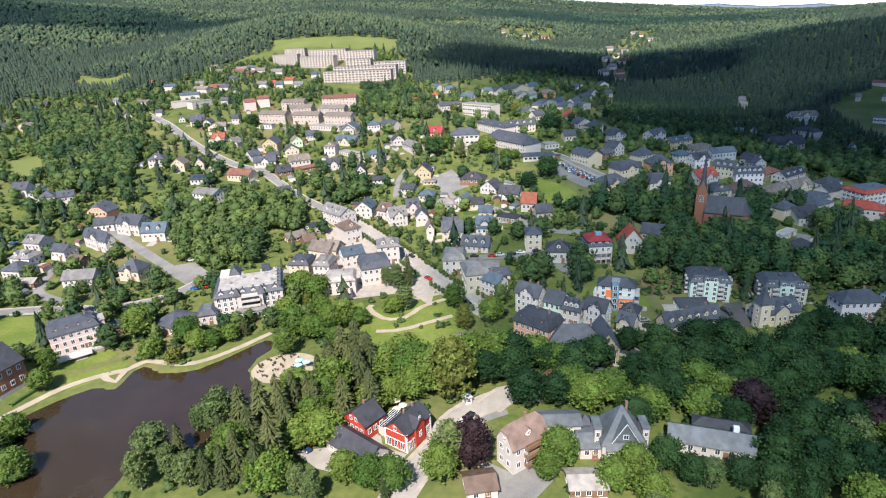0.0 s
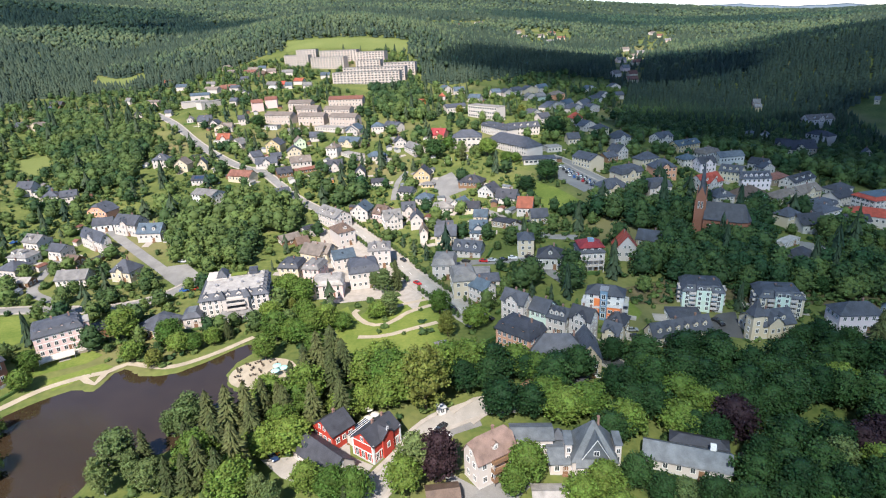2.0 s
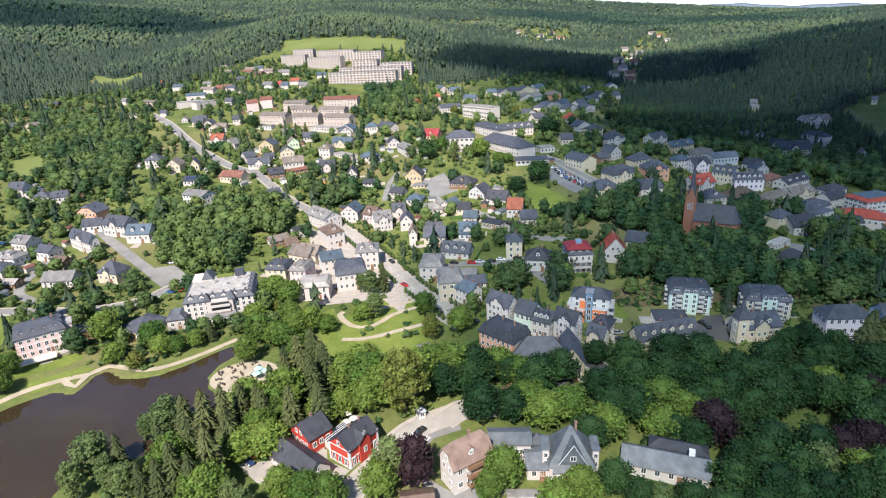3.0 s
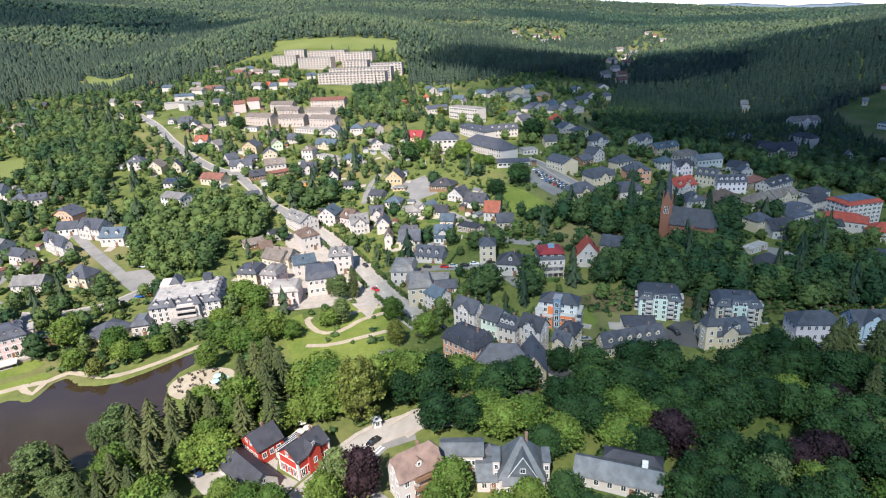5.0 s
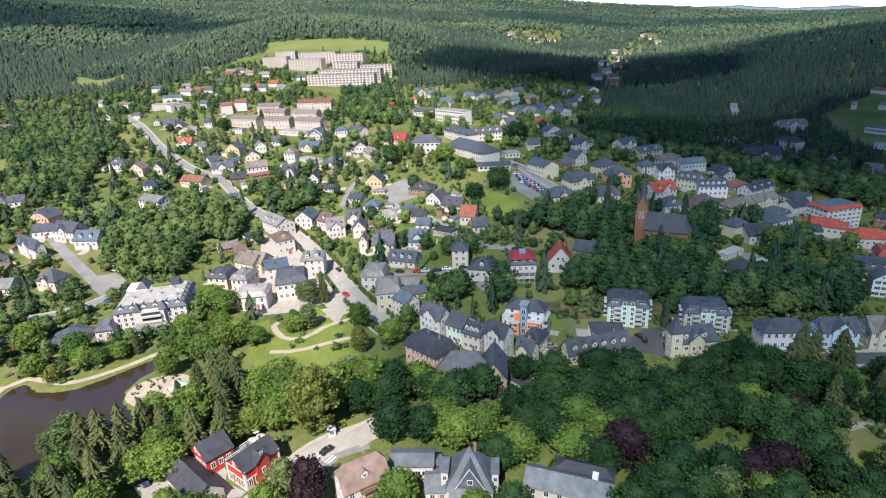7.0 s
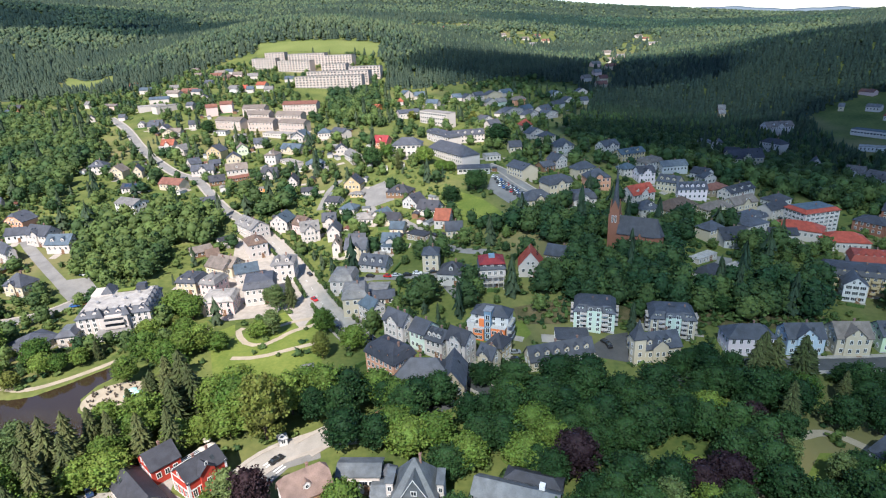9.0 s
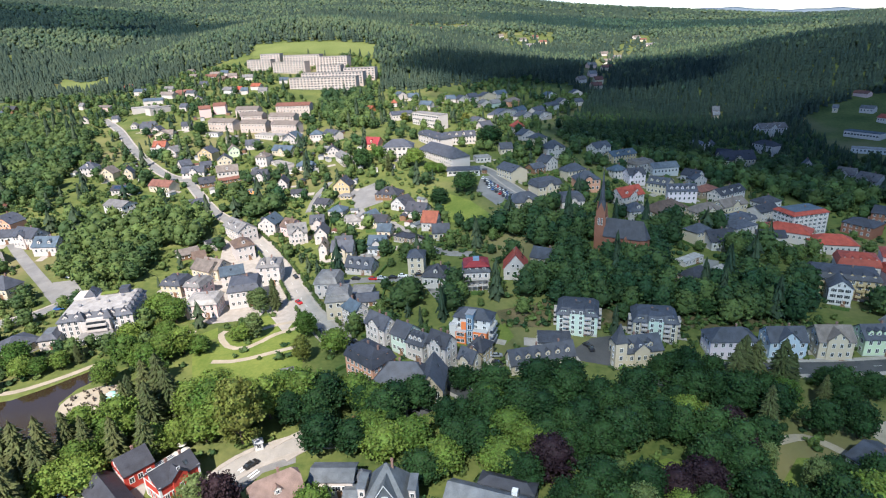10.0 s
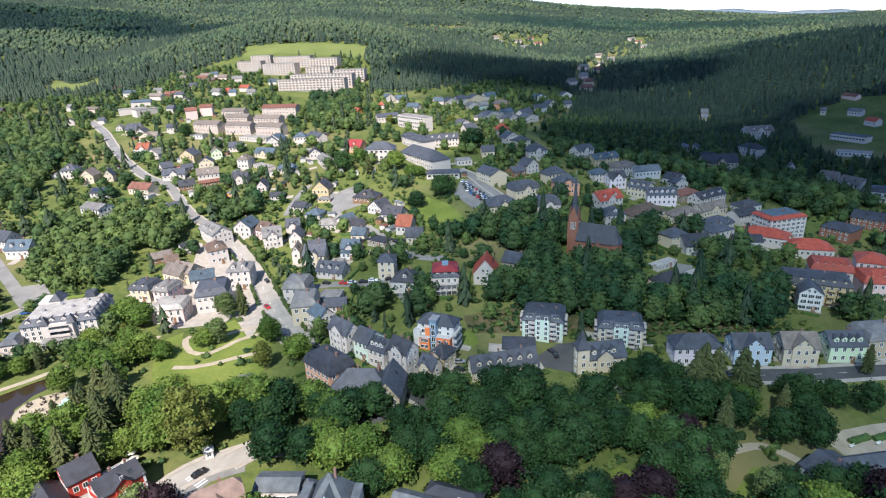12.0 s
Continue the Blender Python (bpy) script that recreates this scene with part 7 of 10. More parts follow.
house(227.3, 359.4, -50, 13.4, 10, 7, "gable", 3.4, "cream", "slate", sides=(0, 3), detail=False, dorm=3, z=3.9)
house(236.2, 349.9, -10, 17.7, 11, 7, "gable", 3.4, "lavender", "slate", sides=(0, 3), detail=False, dorm=5, z=1.3)
house(257.3, 359.1, 22, 16.1, 10, 5, "hip", 2.6, "stone", "rust", sides=(0, 3), detail=False, z=-0.2)
house(268.2, 351.7, 25, 24.0, 10, 6.4, "gable", 3.2, "white", "dark", sides=(0, 3), detail=False, dorm=3, z=-2.1)
house(212.6, 320.9, 23, 23.5, 13, 4.6, "hip", 4.4, "stone_warm", "brown", sides=(0, 3), detail=False, z=1.8)
house(235.7, 318.9, 17, 18.8, 11, 6.2, "hip", 3.4, "cream", "taupe", sides=(0, 3), detail=False, gable_front=4, z=-1.6)
house(259.1, 332.2, 19, 19.2, 10, 5.6, "gable", 3.4, "cream", "taupe", sides=(0, 3), detail=False, gable_front=5, z=-3.3)
house(243.6, 300.0, 23, 21.2, 11, 7, "mansard", 3, "white", "slate", sides=(0, 3), detail=False, dorm=3, z=-3.8)
house(287.5, 339.7, 15, 15.0, 10, 5.4, "hip", 2.8, "grey", "dark", sides=(0, 3), detail=False, z=-5.2)
house(194.1, 331.9, 21, 16.8, 11, 7.4, "gable", 4.4, "white", "red", sides=(0, 3), detail=False, gable_front=5, dorm=2, z=5.6)
house(188.4, 306.0, 4, 11.4, 11, 7, "hip", 3.6, "white", "slate", sides=(0, 3), detail=False, dorm=1, z=4.9)
house(309.9, 414.6, -4, 25.2, 12, 8.4, "gable", 5.6, "cream", "dark", sides=(0, 3), detail=False, gable_front=6, dorm=1, label="half-timbered cream villa with steep dark gables on the wooded slope", name="villa", category="villa", z=1.9)
house(310.8, 431.5, -39, 9.7, 10, 6.6, "gable", 3.6, "cream", "dark", sides=(0, 3), detail=False, gable_front=4, z=3.8)
house(415.4, 533.6, -2, 26.0, 12, 8.6, "gable", 4, "white", "taupe", sides=(0, 3), detail=False, gable_front=6, dorm=2, label="large white villa with balconies among dark spruces", name="villa", category="villa", z=1.0)
house(367.2, 463.8, -76, 20.7, 10, 8, "hip", 3, "white", "dark", sides=(0, 3), detail=False, z=0.8)
house(313.9, 480.1, -29, 11.6, 9, 3.6, "hip", 2.2, "white", "bluegrey", sides=(0, 3), detail=False, chim=0, z=6.7)
house(320.7, 469.7, -41, 7.1, 8, 5, "gable", 2.6, "white", "slate", sides=(0, 3), detail=False, turn=True, z=5.4)
# apartment blocks
house(-95.3, 562.8, -30, 29.5, 10, 8.4, "gable", 2.6, "panel", "taupe", sides=(0,), detail=False, gap=3.4, chim=2, label="white three-storey apartment row with a grey-brown roof", category="apartments", z=31.6)
house(-64.0, 548.5, -21, 25.5, 10, 8.4, "gable", 2.6, "panel", "taupe", sides=(0,), detail=False, gap=3.4, chim=2, label="white three-storey apartment row with a grey-brown roof", category="apartments", z=30.7)
house(-72.4, 579.0, -19, 24.2, 10, 8.4, "gable", 2.6, "panel", "taupe", sides=(0,), detail=False, gap=3.4, chim=2, label="white three-storey apartment row with a grey-brown roof", category="apartments", z=34.1)
house(-81.3, 604.9, -18, 23.9, 10, 8.4, "gable", 2.6, "panel", "taupe", sides=(0,), detail=False, gap=3.4, chim=2, label="white three-storey apartment row with a grey-brown roof", category="apartments", z=37.1)
house(-34.3, 535.0, -30, 27.4, 10, 8.4, "gable", 2.6, "panel", "taupe", sides=(0,), detail=False, gap=3.4, chim=2, label="white three-storey apartment row with a grey-brown roof", category="apartments", z=30.0)
house(-41.8, 567.1, -24, 26.9, 10, 8.4, "gable", 2.6, "panel", "taupe", sides=(0,), detail=False, gap=3.4, chim=2, label="white three-storey apartment row with a grey-brown roof", category="apartments", z=33.3)
house(-35.9, 599.2, -13, 34.2, 11, 10.6, "gable", 2.6, "panel", "rust", sides=(0,), detail=False, gap=3.2, chim=2, label="white apartment block with a red tiled roof", category="apartments", z=36.8)
house(-127.2, 618.0, 20, 10.6, 10, 9, "gable", 2.6, "pink", "rust", sides=(0,), detail=False, z=38.0)
house(-114.5, 627.7, 4, 11.7, 10, 9, "gable", 2.6, "pink", "rust", sides=(0,), detail=False, z=39.4)
house(-18.0, 722.7, -17, 82.8, 12, 14.4, "flat", 0, "panel", "grey", sides=(0,), detail=False, gap=4.4, chim=0, floors=5, win="strip", label="long white five-storey panel-built apartment block", name="apartment_block", category="apartments", group="panel-built apartment blocks", z=50.3)
house(-8.7, 749.8, -19, 80.0, 12, 14.4, "flat", 0, "panel", "grey", sides=(0,), detail=False, gap=4.4, chim=0, floors=5, win="strip", label="long white five-storey panel-built apartment block", name="apartment_block", category="apartments", group="panel-built apartment blocks", z=53.8)
house(-15.9, 790.8, -20, 33.6, 12, 14.4, "flat", 0, "panel", "grey", sides=(0,), detail=False, gap=4.4, chim=0, floors=5, win="strip", label="long white five-storey panel-built apartment block", name="apartment_block", category="apartments", group="panel-built apartment blocks", z=60.5)
house(23.1, 771.7, -16, 40.7, 12, 14.4, "flat", 0, "panel", "grey", sides=(0,), detail=False, gap=4.4, chim=0, floors=5, win="strip", label="long white five-storey panel-built apartment block", name="apartment_block", category="apartments", group="panel-built apartment blocks", z=56.8)
house(-70.1, 827.3, -27, 50.6, 12, 14.4, "flat", 0, "panel", "grey", sides=(0,), detail=False, gap=4.4, chim=0, floors=5, win="strip", label="long white five-storey panel-built apartment block", name="apartment_block", category="apartments", group="panel-built apartment blocks", z=65.5)
house(-58.4, 865.5, -21, 55.8, 12, 14.4, "flat", 0, "panel", "grey", sides=(0,), detail=False, gap=4.4, chim=0, floors=5, win="strip", label="long white five-storey panel-built apartment block", name="apartment_block", category="apartments", group="panel-built apartment blocks", z=72.8)
house(-13.1, 843.5, -24, 41.5, 12, 14.4, "flat", 0, "panel", "grey", sides=(0,), detail=False, gap=4.4, chim=0, floors=5, win="strip", label="long white five-storey panel-built apartment block", name="apartment_block", category="apartments", group="panel-built apartment blocks", z=69.6)
house(-115.6, 861.1, -19, 36.0, 12, 14.4, "flat", 0, "panel", "grey", sides=(0,), detail=False, gap=4.4, chim=0, floors=5, win="strip", label="long white five-storey panel-built apartment block", name="apartment_block", category="apartments", group="panel-built apartment blocks", z=69.2)
house(-105.3, 889.1, -15, 29.3, 12, 14.4, "flat", 0, "panel", "grey", sides=(0,), detail=False, gap=4.4, chim=0, floors=5, win="strip", label="long white five-storey panel-built apartment block", name="apartment_block", category="apartments", group="panel-built apartment blocks", z=75.4)
house(-176.2, 851.7, -8, 14.1, 9, 4.6, "gable", 3.2, "white", "taupe", sides=(0,), detail=False, z=63.5)
house(-164.3, 853.8, 5, 9.8, 9, 4.6, "gable", 3.2, "white", "blue", sides=(0,), detail=False, z=64.8)
house(-156.9, 816.2, -31, 11.3, 9, 4.6, "gable", 3.2, "brown", "brown", sides=(0,), detail=False, z=59.5)
house(-147.6, 827.3, -0, 11.8, 9, 4.6, "gable", 3.2, "pink", "taupe", sides=(0,), detail=False, z=61.8)
house(-122.8, 806.7, -3, 14.6, 9, 4.6, "gable", 3.2, "white", "grey", sides=(0,), detail=False, z=60.2)
house(-70.9, 767.2, -5, 11.2, 9, 4.6, "gable", 3.2, "white", "blue", sides=(0,), detail=False, z=56.6)
house(-110.1, 722.3, -0, 7.8, 9, 4.6, "gable", 3.2, "white", "blue", sides=(0,), detail=False, z=50.2)
house(-100.3, 743.9, -24, 12.3, 9, 4.6, "gable", 3.2, "white", "orange", sides=(0,), detail=False, z=52.9)
house(-117.2, 731.0, -25, 6.2, 9, 4.6, "gable", 3.2, "white", "red", sides=(0,), detail=False, z=50.9)
house(-130.2, 733.7, -45, 19.6, 9, 4.6, "gable", 3.2, "palegrey", "grey", sides=(0,), detail=False, z=50.9)
house(-87.3, 713.2, -2, 9.7, 9, 4.6, "gable", 3.2, "white", "grey", sides=(0,), detail=False, z=49.6)
house(-175.9, 793.8, -14, 9.9, 9, 4.6, "gable", 3.2, "white", "slate", sides=(0,), detail=False, z=55.3)
house(-206.7, 856.1, -17, 10.1, 9, 4.6, "gable", 3.2, "white", "taupe", sides=(0,), detail=False, z=61.6)
house(-216.3, 783.9, 5, 10.2, 9, 4.6, "gable", 3.2, "white", "grey", sides=(0,), detail=False, z=51.8)
# far hamlets in the valley
house(378.1, 942.8, 15, 15.5, 10, 5, "gable", 4, "pink", "grey", sides=(0,), detail=False, z=44.2)
house(447.8, 1061.9, -40, 12.3, 10, 5, "gable", 4, "white", "taupe", sides=(0,), detail=False, z=42.1)
house(389.3, 906.5, 0, 14.8, 10, 5, "gable", 4, "cream", "rust", sides=(0,), detail=False, z=41.8)
house(346.5, 844.5, 7, 10.9, 10, 5, "gable", 4, "pink", "grey", sides=(0,), detail=False, z=38.8)
house(316.8, 803.1, 24, 12.9, 10, 5, "gable", 4, "white", "taupe", sides=(0,), detail=False, z=35.3)
house(340.8, 804.1, 4, 11.9, 10, 5, "gable", 4, "cream", "rust", sides=(0,), detail=False, z=33.6)
house(516.1, 1185.5, -5, 18.5, 10, 5, "gable", 4, "pink", "grey", sides=(0,), detail=False, z=41.5)
house(526.8, 1299.9, 14, 20.9, 10, 5, "gable", 4, "white", "taupe", sides=(0,), detail=False, z=44.9)
house(734.0, 1581.0, -16, 17.6, 10, 5, "gable", 4, "cream", "rust", sides=(0,), detail=False, z=62.3)
house(700.9, 1455.7, -30, 21.3, 10, 5, "gable", 4, "pink", "grey", sides=(0,), detail=False, z=53.6)
house(746.4, 1655.3, 31, 26.4, 10, 5, "gable", 4, "white", "taupe", sides=(0,), detail=False, z=68.1)
house(326.4, 770.0, 5, 14.7, 10, 5, "gable", 4, "cream", "rust", sides=(0,), detail=False, z=29.2)
house(400.2, 1451.9, 22, 25.6, 10, 5, "gable", 4, "pink", "grey", sides=(0,), detail=False, z=65.5)
house(405.8, 1562.5, 20, 19.5, 10, 5, "gable", 4, "white", "taupe", sides=(0,), detail=False, z=77.9)
house(450.8, 1531.9, 13, 19.8, 10, 5, "gable", 4, "cream", "rust", sides=(0,), detail=False, z=70.4)
house(354.5, 1517.1, 29, 15.3, 10, 5, "gable", 4, "pink", "grey", sides=(0,), detail=False, z=77.7)
house(355.6, 1610.1, 27, 19.3, 10, 5, "gable", 4, "white", "taupe", sides=(0,), detail=False, z=88.7)
house(453.1, 1630.3, 42, 28.1, 10, 5, "gable", 4, "cream", "rust", sides=(0,), detail=False, z=81.9)
house(134.5, 1640.0, 52, 35.3, 10, 5, "gable", 4, "pink", "grey", sides=(0,), detail=False, z=118.8)
house(163.9, 1653.1, 46, 39.6, 10, 5, "gable", 4, "white", "taupe", sides=(0,), detail=False, z=116.3)
house(198.9, 1668.8, 41, 29.8, 10, 5, "gable", 4, "cream", "rust", sides=(0,), detail=False, z=113.5)
house(234.9, 1728.6, 34, 30.0, 10, 5, "gable", 4, "pink", "grey", sides=(0,), detail=False, z=115.6)
house(281.3, 1790.2, 32, 28.3, 10, 5, "gable", 4, "white", "taupe", sides=(0,), detail=False, z=117.6)
house(126.5, 1675.3, 46, 19.4, 10, 5, "gable", 4, "cream", "rust", sides=(0,), detail=False, z=122.6)
house(419.3, 639.0, -23, 7.1, 10, 5, "gable", 4, "pink", "grey", sides=(0,), detail=False, z=8.0)
# land use
TOWN = [(-431.2, 678.5), (-440.8, 810.3), (-335.0, 818.1), (-271.2, 818.1), (-239.9, 868.3), (-195.9, 927.0), (-150.2, 962.0), (-94.1, 959.6), (8.4, 919.2), (49.4, 833.4), (47.5, 702.0), (78.3, 708.8), (139.4, 741.1), (229.0, 798.5), (292.6, 775.6), (300.9, 718.8), (210.4, 516.9), (187.0, 426.5), (249.0, 397.0), (282.9, 414.0), (336.0, 427.1), (383.9, 397.6), (406.2, 358.1), (134.1, 90.1), (-11.4, 49.9), (-74.8, 59.1), (-262.9, 283.8)]
CLEARING = [(483.6, 579.0), (533.8, 603.2), (595.8, 597.1), (594.8, 545.0), (472.8, 408.9), (418.7, 432.3), (445.9, 511.2)]
VALLEY = [(294.3, 769.8), (444.8, 1144.8), (599.0, 1429.9), (811.7, 1769.6), (814.7, 1648.0), (655.5, 1366.6), (492.9, 1092.5), (340.0, 765.5)]
HAMLET = [(109.2, 1581.7), (144.7, 1825.4), (334.6, 1945.9), (291.4, 1748.3)]
HAMLET_EAST = [(321.8, 1510.8), (389.1, 1742.8), (551.9, 1780.5), (459.7, 1461.8), (367.1, 1408.2)]
MEADOW_HILL = [(-145.0, 946.3), (-150.6, 1012.5), (-83.2, 1000.2), (6.2, 984.8), (42.9, 971.8), (32.4, 871.5), (3.8, 905.6), (-46.0, 923.0), (-93.3, 946.2)]
MEADOW_LEFT = [(-404.2, 886.9), (-450.2, 999.9), (-394.8, 941.1), (-361.4, 960.0), (-349.3, 921.9), (-349.9, 865.8), (-376.0, 865.4)]
MEADOW_WEST = [(-297.0, 502.8), (-279.0, 510.1), (-257.1, 472.1), (-254.5, 445.9), (-275.5, 460.9)]
PARK_WOOD = [(-38.0, 164.0), (-31.7, 173.9), (-24.3, 177.8), (-12.7, 175.0), (3.5, 173.0), (16.4, 174.0), (28.7, 166.6), (34.0, 151.9), (41.9, 151.0), (59.7, 161.7), (68.2, 154.3), (80.1, 162.9), (100.1, 165.9), (114.4, 158.9), (144.6, 165.4), (163.3, 157.3), (176.0, 150.1), (119.6, 95.8), (82.5, 106.9), (81.9, 117.7), (63.9, 129.4), (47.9, 135.1), (26.2, 141.7), (10.4, 147.9), (-6.4, 150.5), (-23.3, 152.2), (-35.0, 151.7)]
PARK_EAST = [(102.7, 158.7), (140.5, 160.9), (176.2, 157.1), (207.9, 156.1), (230.2, 152.6), (171.0, 93.7), (73.7, 103.4), (67.1, 130.1), (82.0, 144.6)]
GROVE_WEST = [(-376.5, 692.5), (-229.6, 589.1), (-191.2, 502.0), (-175.1, 408.3), (-200.2, 394.4), (-225.1, 414.9), (-254.9, 471.7), (-290.8, 525.7), (-337.7, 602.9)]
GROVE_NORTH = [(-136.9, 360.7), (-94.0, 364.9), (-48.1, 353.8), (-45.4, 324.8), (-59.3, 303.6), (-65.2, 283.2), (-74.0, 270.9), (-98.3, 274.0), (-117.5, 314.6)]
GROVE_MID = [(-47.0, 392.3), (-24.2, 392.1), (-11.4, 364.5), (-13.6, 343.6), (-41.2, 352.9), (-47.2, 367.3)]
GROVE_SLOPE = [(106.4, 251.8), (140.6, 259.6), (177.6, 275.3), (196.0, 255.1), (208.6, 235.8), (230.0, 226.2), (215.1, 193.6), (170.6, 201.9), (140.9, 211.2), (118.7, 217.4), (103.9, 224.1), (100.5, 234.4)]
GROVE_CHURCH = [(112.6, 302.0), (141.5, 314.8), (169.4, 295.2), (149.7, 262.6), (123.2, 267.1), (107.3, 279.7)]
GROVE_CHURCH_EAST = [(178.5, 271.5), (205.3, 307.7), (235.2, 303.3), (226.9, 274.1), (245.6, 271.9), (217.6, 239.3), (208.4, 267.5)]
GROVE_EAST = [(234.4, 409.3), (286.5, 437.9), (309.5, 420.5), (364.9, 408.6), (393.4, 357.1), (370.7, 329.9), (325.3, 328.6), (294.2, 363.0), (272.2, 381.8)]
GROVE_LOWER_EAST = [(176.9, 247.4), (181.1, 232.5), (210.3, 238.5), (236.2, 228.5), (273.6, 215.8), (259.1, 199.0), (199.4, 201.4), (178.9, 206.5), (169.5, 217.1), (139.7, 228.9), (139.7, 246.9), (158.9, 257.3)]
GROVE_SCHOOL = [(-0.2, 769.1), (43.4, 655.7), (34.0, 518.3), (-4.9, 566.9), (-15.1, 678.3)]
# cars
car(12.9, 241.4, -56, "red")
car(25.9, 212.5, -64, "black")
car(36.9, 257.2, -21, "black")
car(44.9, 254.2, -20, "red")
car(48.8, 253.6, -8, "silver")
car(53.9, 252.3, -8, "black")
car(58.4, 252.4, -9, "white")
car(65.8, 251.3, 1, "black")
car(62.4, 241.3, 29, "black")
car(38.7, 202.5, -45, "black")
car(77.8, 227.8, -65, "black")
car(80.6, 227.3, -65, "red")
car(72.8, 180.8, -59, "black")
car(124.0, 190.8, -61, "black")
car(89.3, 183.8, -21, "black")
car(89.8, 188.0, -5, "grey")
car(-103.5, 286.3, -10, "red")
car(-101.4, 282.4, -20, "silver")
car(-90.7, 250.2, 15, "blue")
car(-87.0, 251.4, -8, "red")
car(-29.6, 137.1, 44, "orange")
car(-31.5, 134.8, -56, "darkblue")
car(14.4, 140.8, 47, "black")
car(-17.7, 138.7, -31, "white")
car(124.5, 189.1, -88, "black")
car(79.5, 282.8, -50, "grey")
car(74.0, 286.6, -62, "black")
car(69.2, 288.0, -57, "black")
car(-2.2, 300.8, 64, "black")
car(7.5, 269.8, -63, "black")
car(-140.9, 283.7, 26, "darkblue")
car(-205.5, 326.0, 25, "blue")
car(61.8, 230.9, 44, "grey")
car(105.2, 168.6, -31, "white")
car(113.4, 365.2, 68, "white", wheels=False)
car(114.9, 360.9, 72, "white", wheels=False)
car(116.5, 356.8, 67, "blue", wheels=False)
car(118.0, 352.8, 66, "black", wheels=False)
car(119.5, 348.8, 72, "red", wheels=False)
car(121.0, 344.9, 68, "black", wheels=False)
car(122.5, 341.2, 68, "darkblue", wheels=False)
car(123.9, 337.5, 73, "grey", wheels=False)
car(125.4, 333.9, 68, "grey", wheels=False)
car(113.7, 359.2, 73, "black", wheels=False)
car(115.2, 355.0, 72, "white", wheels=False)
car(116.8, 351.0, 67, "silver", wheels=False)
car(118.3, 347.1, 71, "silver", wheels=False)
car(119.8, 343.2, 67, "white", wheels=False)
car(121.2, 339.5, 71, "white", wheels=False)
car(122.7, 335.8, 67, "blue", wheels=False)
car(124.1, 332.2, 68, "black", wheels=False)
car(125.5, 328.7, 66, "red", wheels=False)
car(114.0, 353.3, 71, "black", wheels=False)
car(115.5, 349.3, 73, "darkblue", wheels=False)
car(117.0, 345.4, 69, "grey", wheels=False)
car(118.5, 341.6, 69, "grey", wheels=False)
car(120.0, 337.8, 68, "black", wheels=False)
car(121.4, 334.2, 73, "white", wheels=False)
car(122.9, 330.6, 67, "silver", wheels=False)
car(124.3, 327.1, 71, "silver", wheels=False)
car(125.7, 323.7, 70, "white", wheels=False)
car(114.3, 347.6, 72, "white", wheels=False)
car(115.8, 343.7, 74, "blue", wheels=False)
car(117.3, 339.9, 67, "black", wheels=False)
car(118.8, 336.2, 71, "red", wheels=False)
car(120.2, 332.5, 68, "black", wheels=False)
car(121.6, 329.0, 69, "darkblue", wheels=False)
car(123.1, 325.5, 71, "grey", wheels=False)
car(124.4, 322.1, 73, "grey", wheels=False)
car(125.8, 318.8, 73, "black", wheels=False)
# single trees of the park and the pond
# Kind "dark" carries cloud shade in its leaf colour.
tree("broad", -99.7, 209.8, 13.0, 1.15)
tree("round", -81.1, 204.3, 10.0, 1.1)
tree("willow", -81.7, 189.3, 7.0, 1.0)
tree("broad", -122.4, 189.6, 9.0, 1.0)
tree("round", -120.4, 179.1, 8.0, 1.0)
tree("birch", -69.8, 134.3, 15.0, 1.25)
tree("birch", -71.6, 127.5, 12.0, 1.1)
tree("birch", -59.5, 126.7, 11.0, 1.2)
tree("birch", -64.7, 129.6, 11.0, 1.1)
tree("birch", -57.3, 150.4, 15.0, 1.4)
tree("birch", -62.4, 150.3, 11.0, 1.2)
tree("spruce", -49.4, 144.6, 17.0, 1.15)
tree("spruce", -43.0, 141.7, 20.0, 1.15)
tree("spruce", -38.8, 144.2, 19.0, 1.1)
tree("spruce", -44.8, 134.2, 17.0, 1.15)
tree("spruce", -38.6, 128.3, 18.0, 1.2)
tree("spruce", -36.2, 137.4, 17.0, 1.1)
tree("spruce", -47.1, 126.9, 16.0, 1.1)
tree("spruce", -41.5, 122.9, 15.0, 1.15)
tree("spruce", -35.5, 149.4, 16.0, 1.1)
tree("spruce", -50.2, 124.8, 13.0, 1.1)
tree("spruce", -22.1, 170.2, 18.0, 1.2)
tree("spruce", -17.4, 169.4, 20.0, 1.2)
tree("spruce", -13.5, 164.0, 18.0, 1.2)
tree("spruce", -26.3, 168.2, 15.0, 1.2)
tree("spruce", -28.7, 158.5, 15.0, 1.1)
tree("spruce", -19.7, 161.7, 16.0, 1.1)
tree("spruce", -31.4, 150.0, 14.0, 1.0)
tree("broad", -30.3, 143.0, 11.0, 1.1)
tree("broad", -26.5, 151.0, 12.0, 1.1)
tree("round", -33.6, 136.3, 10.0, 1.0)
tree("broad", 15.8, 160.7, 15.0, 1.0)
tree("yellow", 10.6, 148.6, 24.0, 0.95)
tree("broad", 26.3, 163.3, 15.0, 1.15)
tree("dark", 33.1, 162.7, 14.0, 1.1)
tree("round", 46.6, 160.7, 10.0, 1.2)
tree("round", 47.0, 148.2, 10.0, 1.2)
tree("broad", -20.5, 121.5, 9.5, 1.1)
tree("broad", -14.1, 118.2, 10.0, 1.1)
tree("broad", -8.7, 116.6, 10.0, 1.1)
tree("spruce", -10.7, 114.1, 8.0, 1.0)
tree("birch", -28.0, 115.5, 10.0, 1.2)
tree("birch", -31.6, 118.5, 10.0, 1.0)
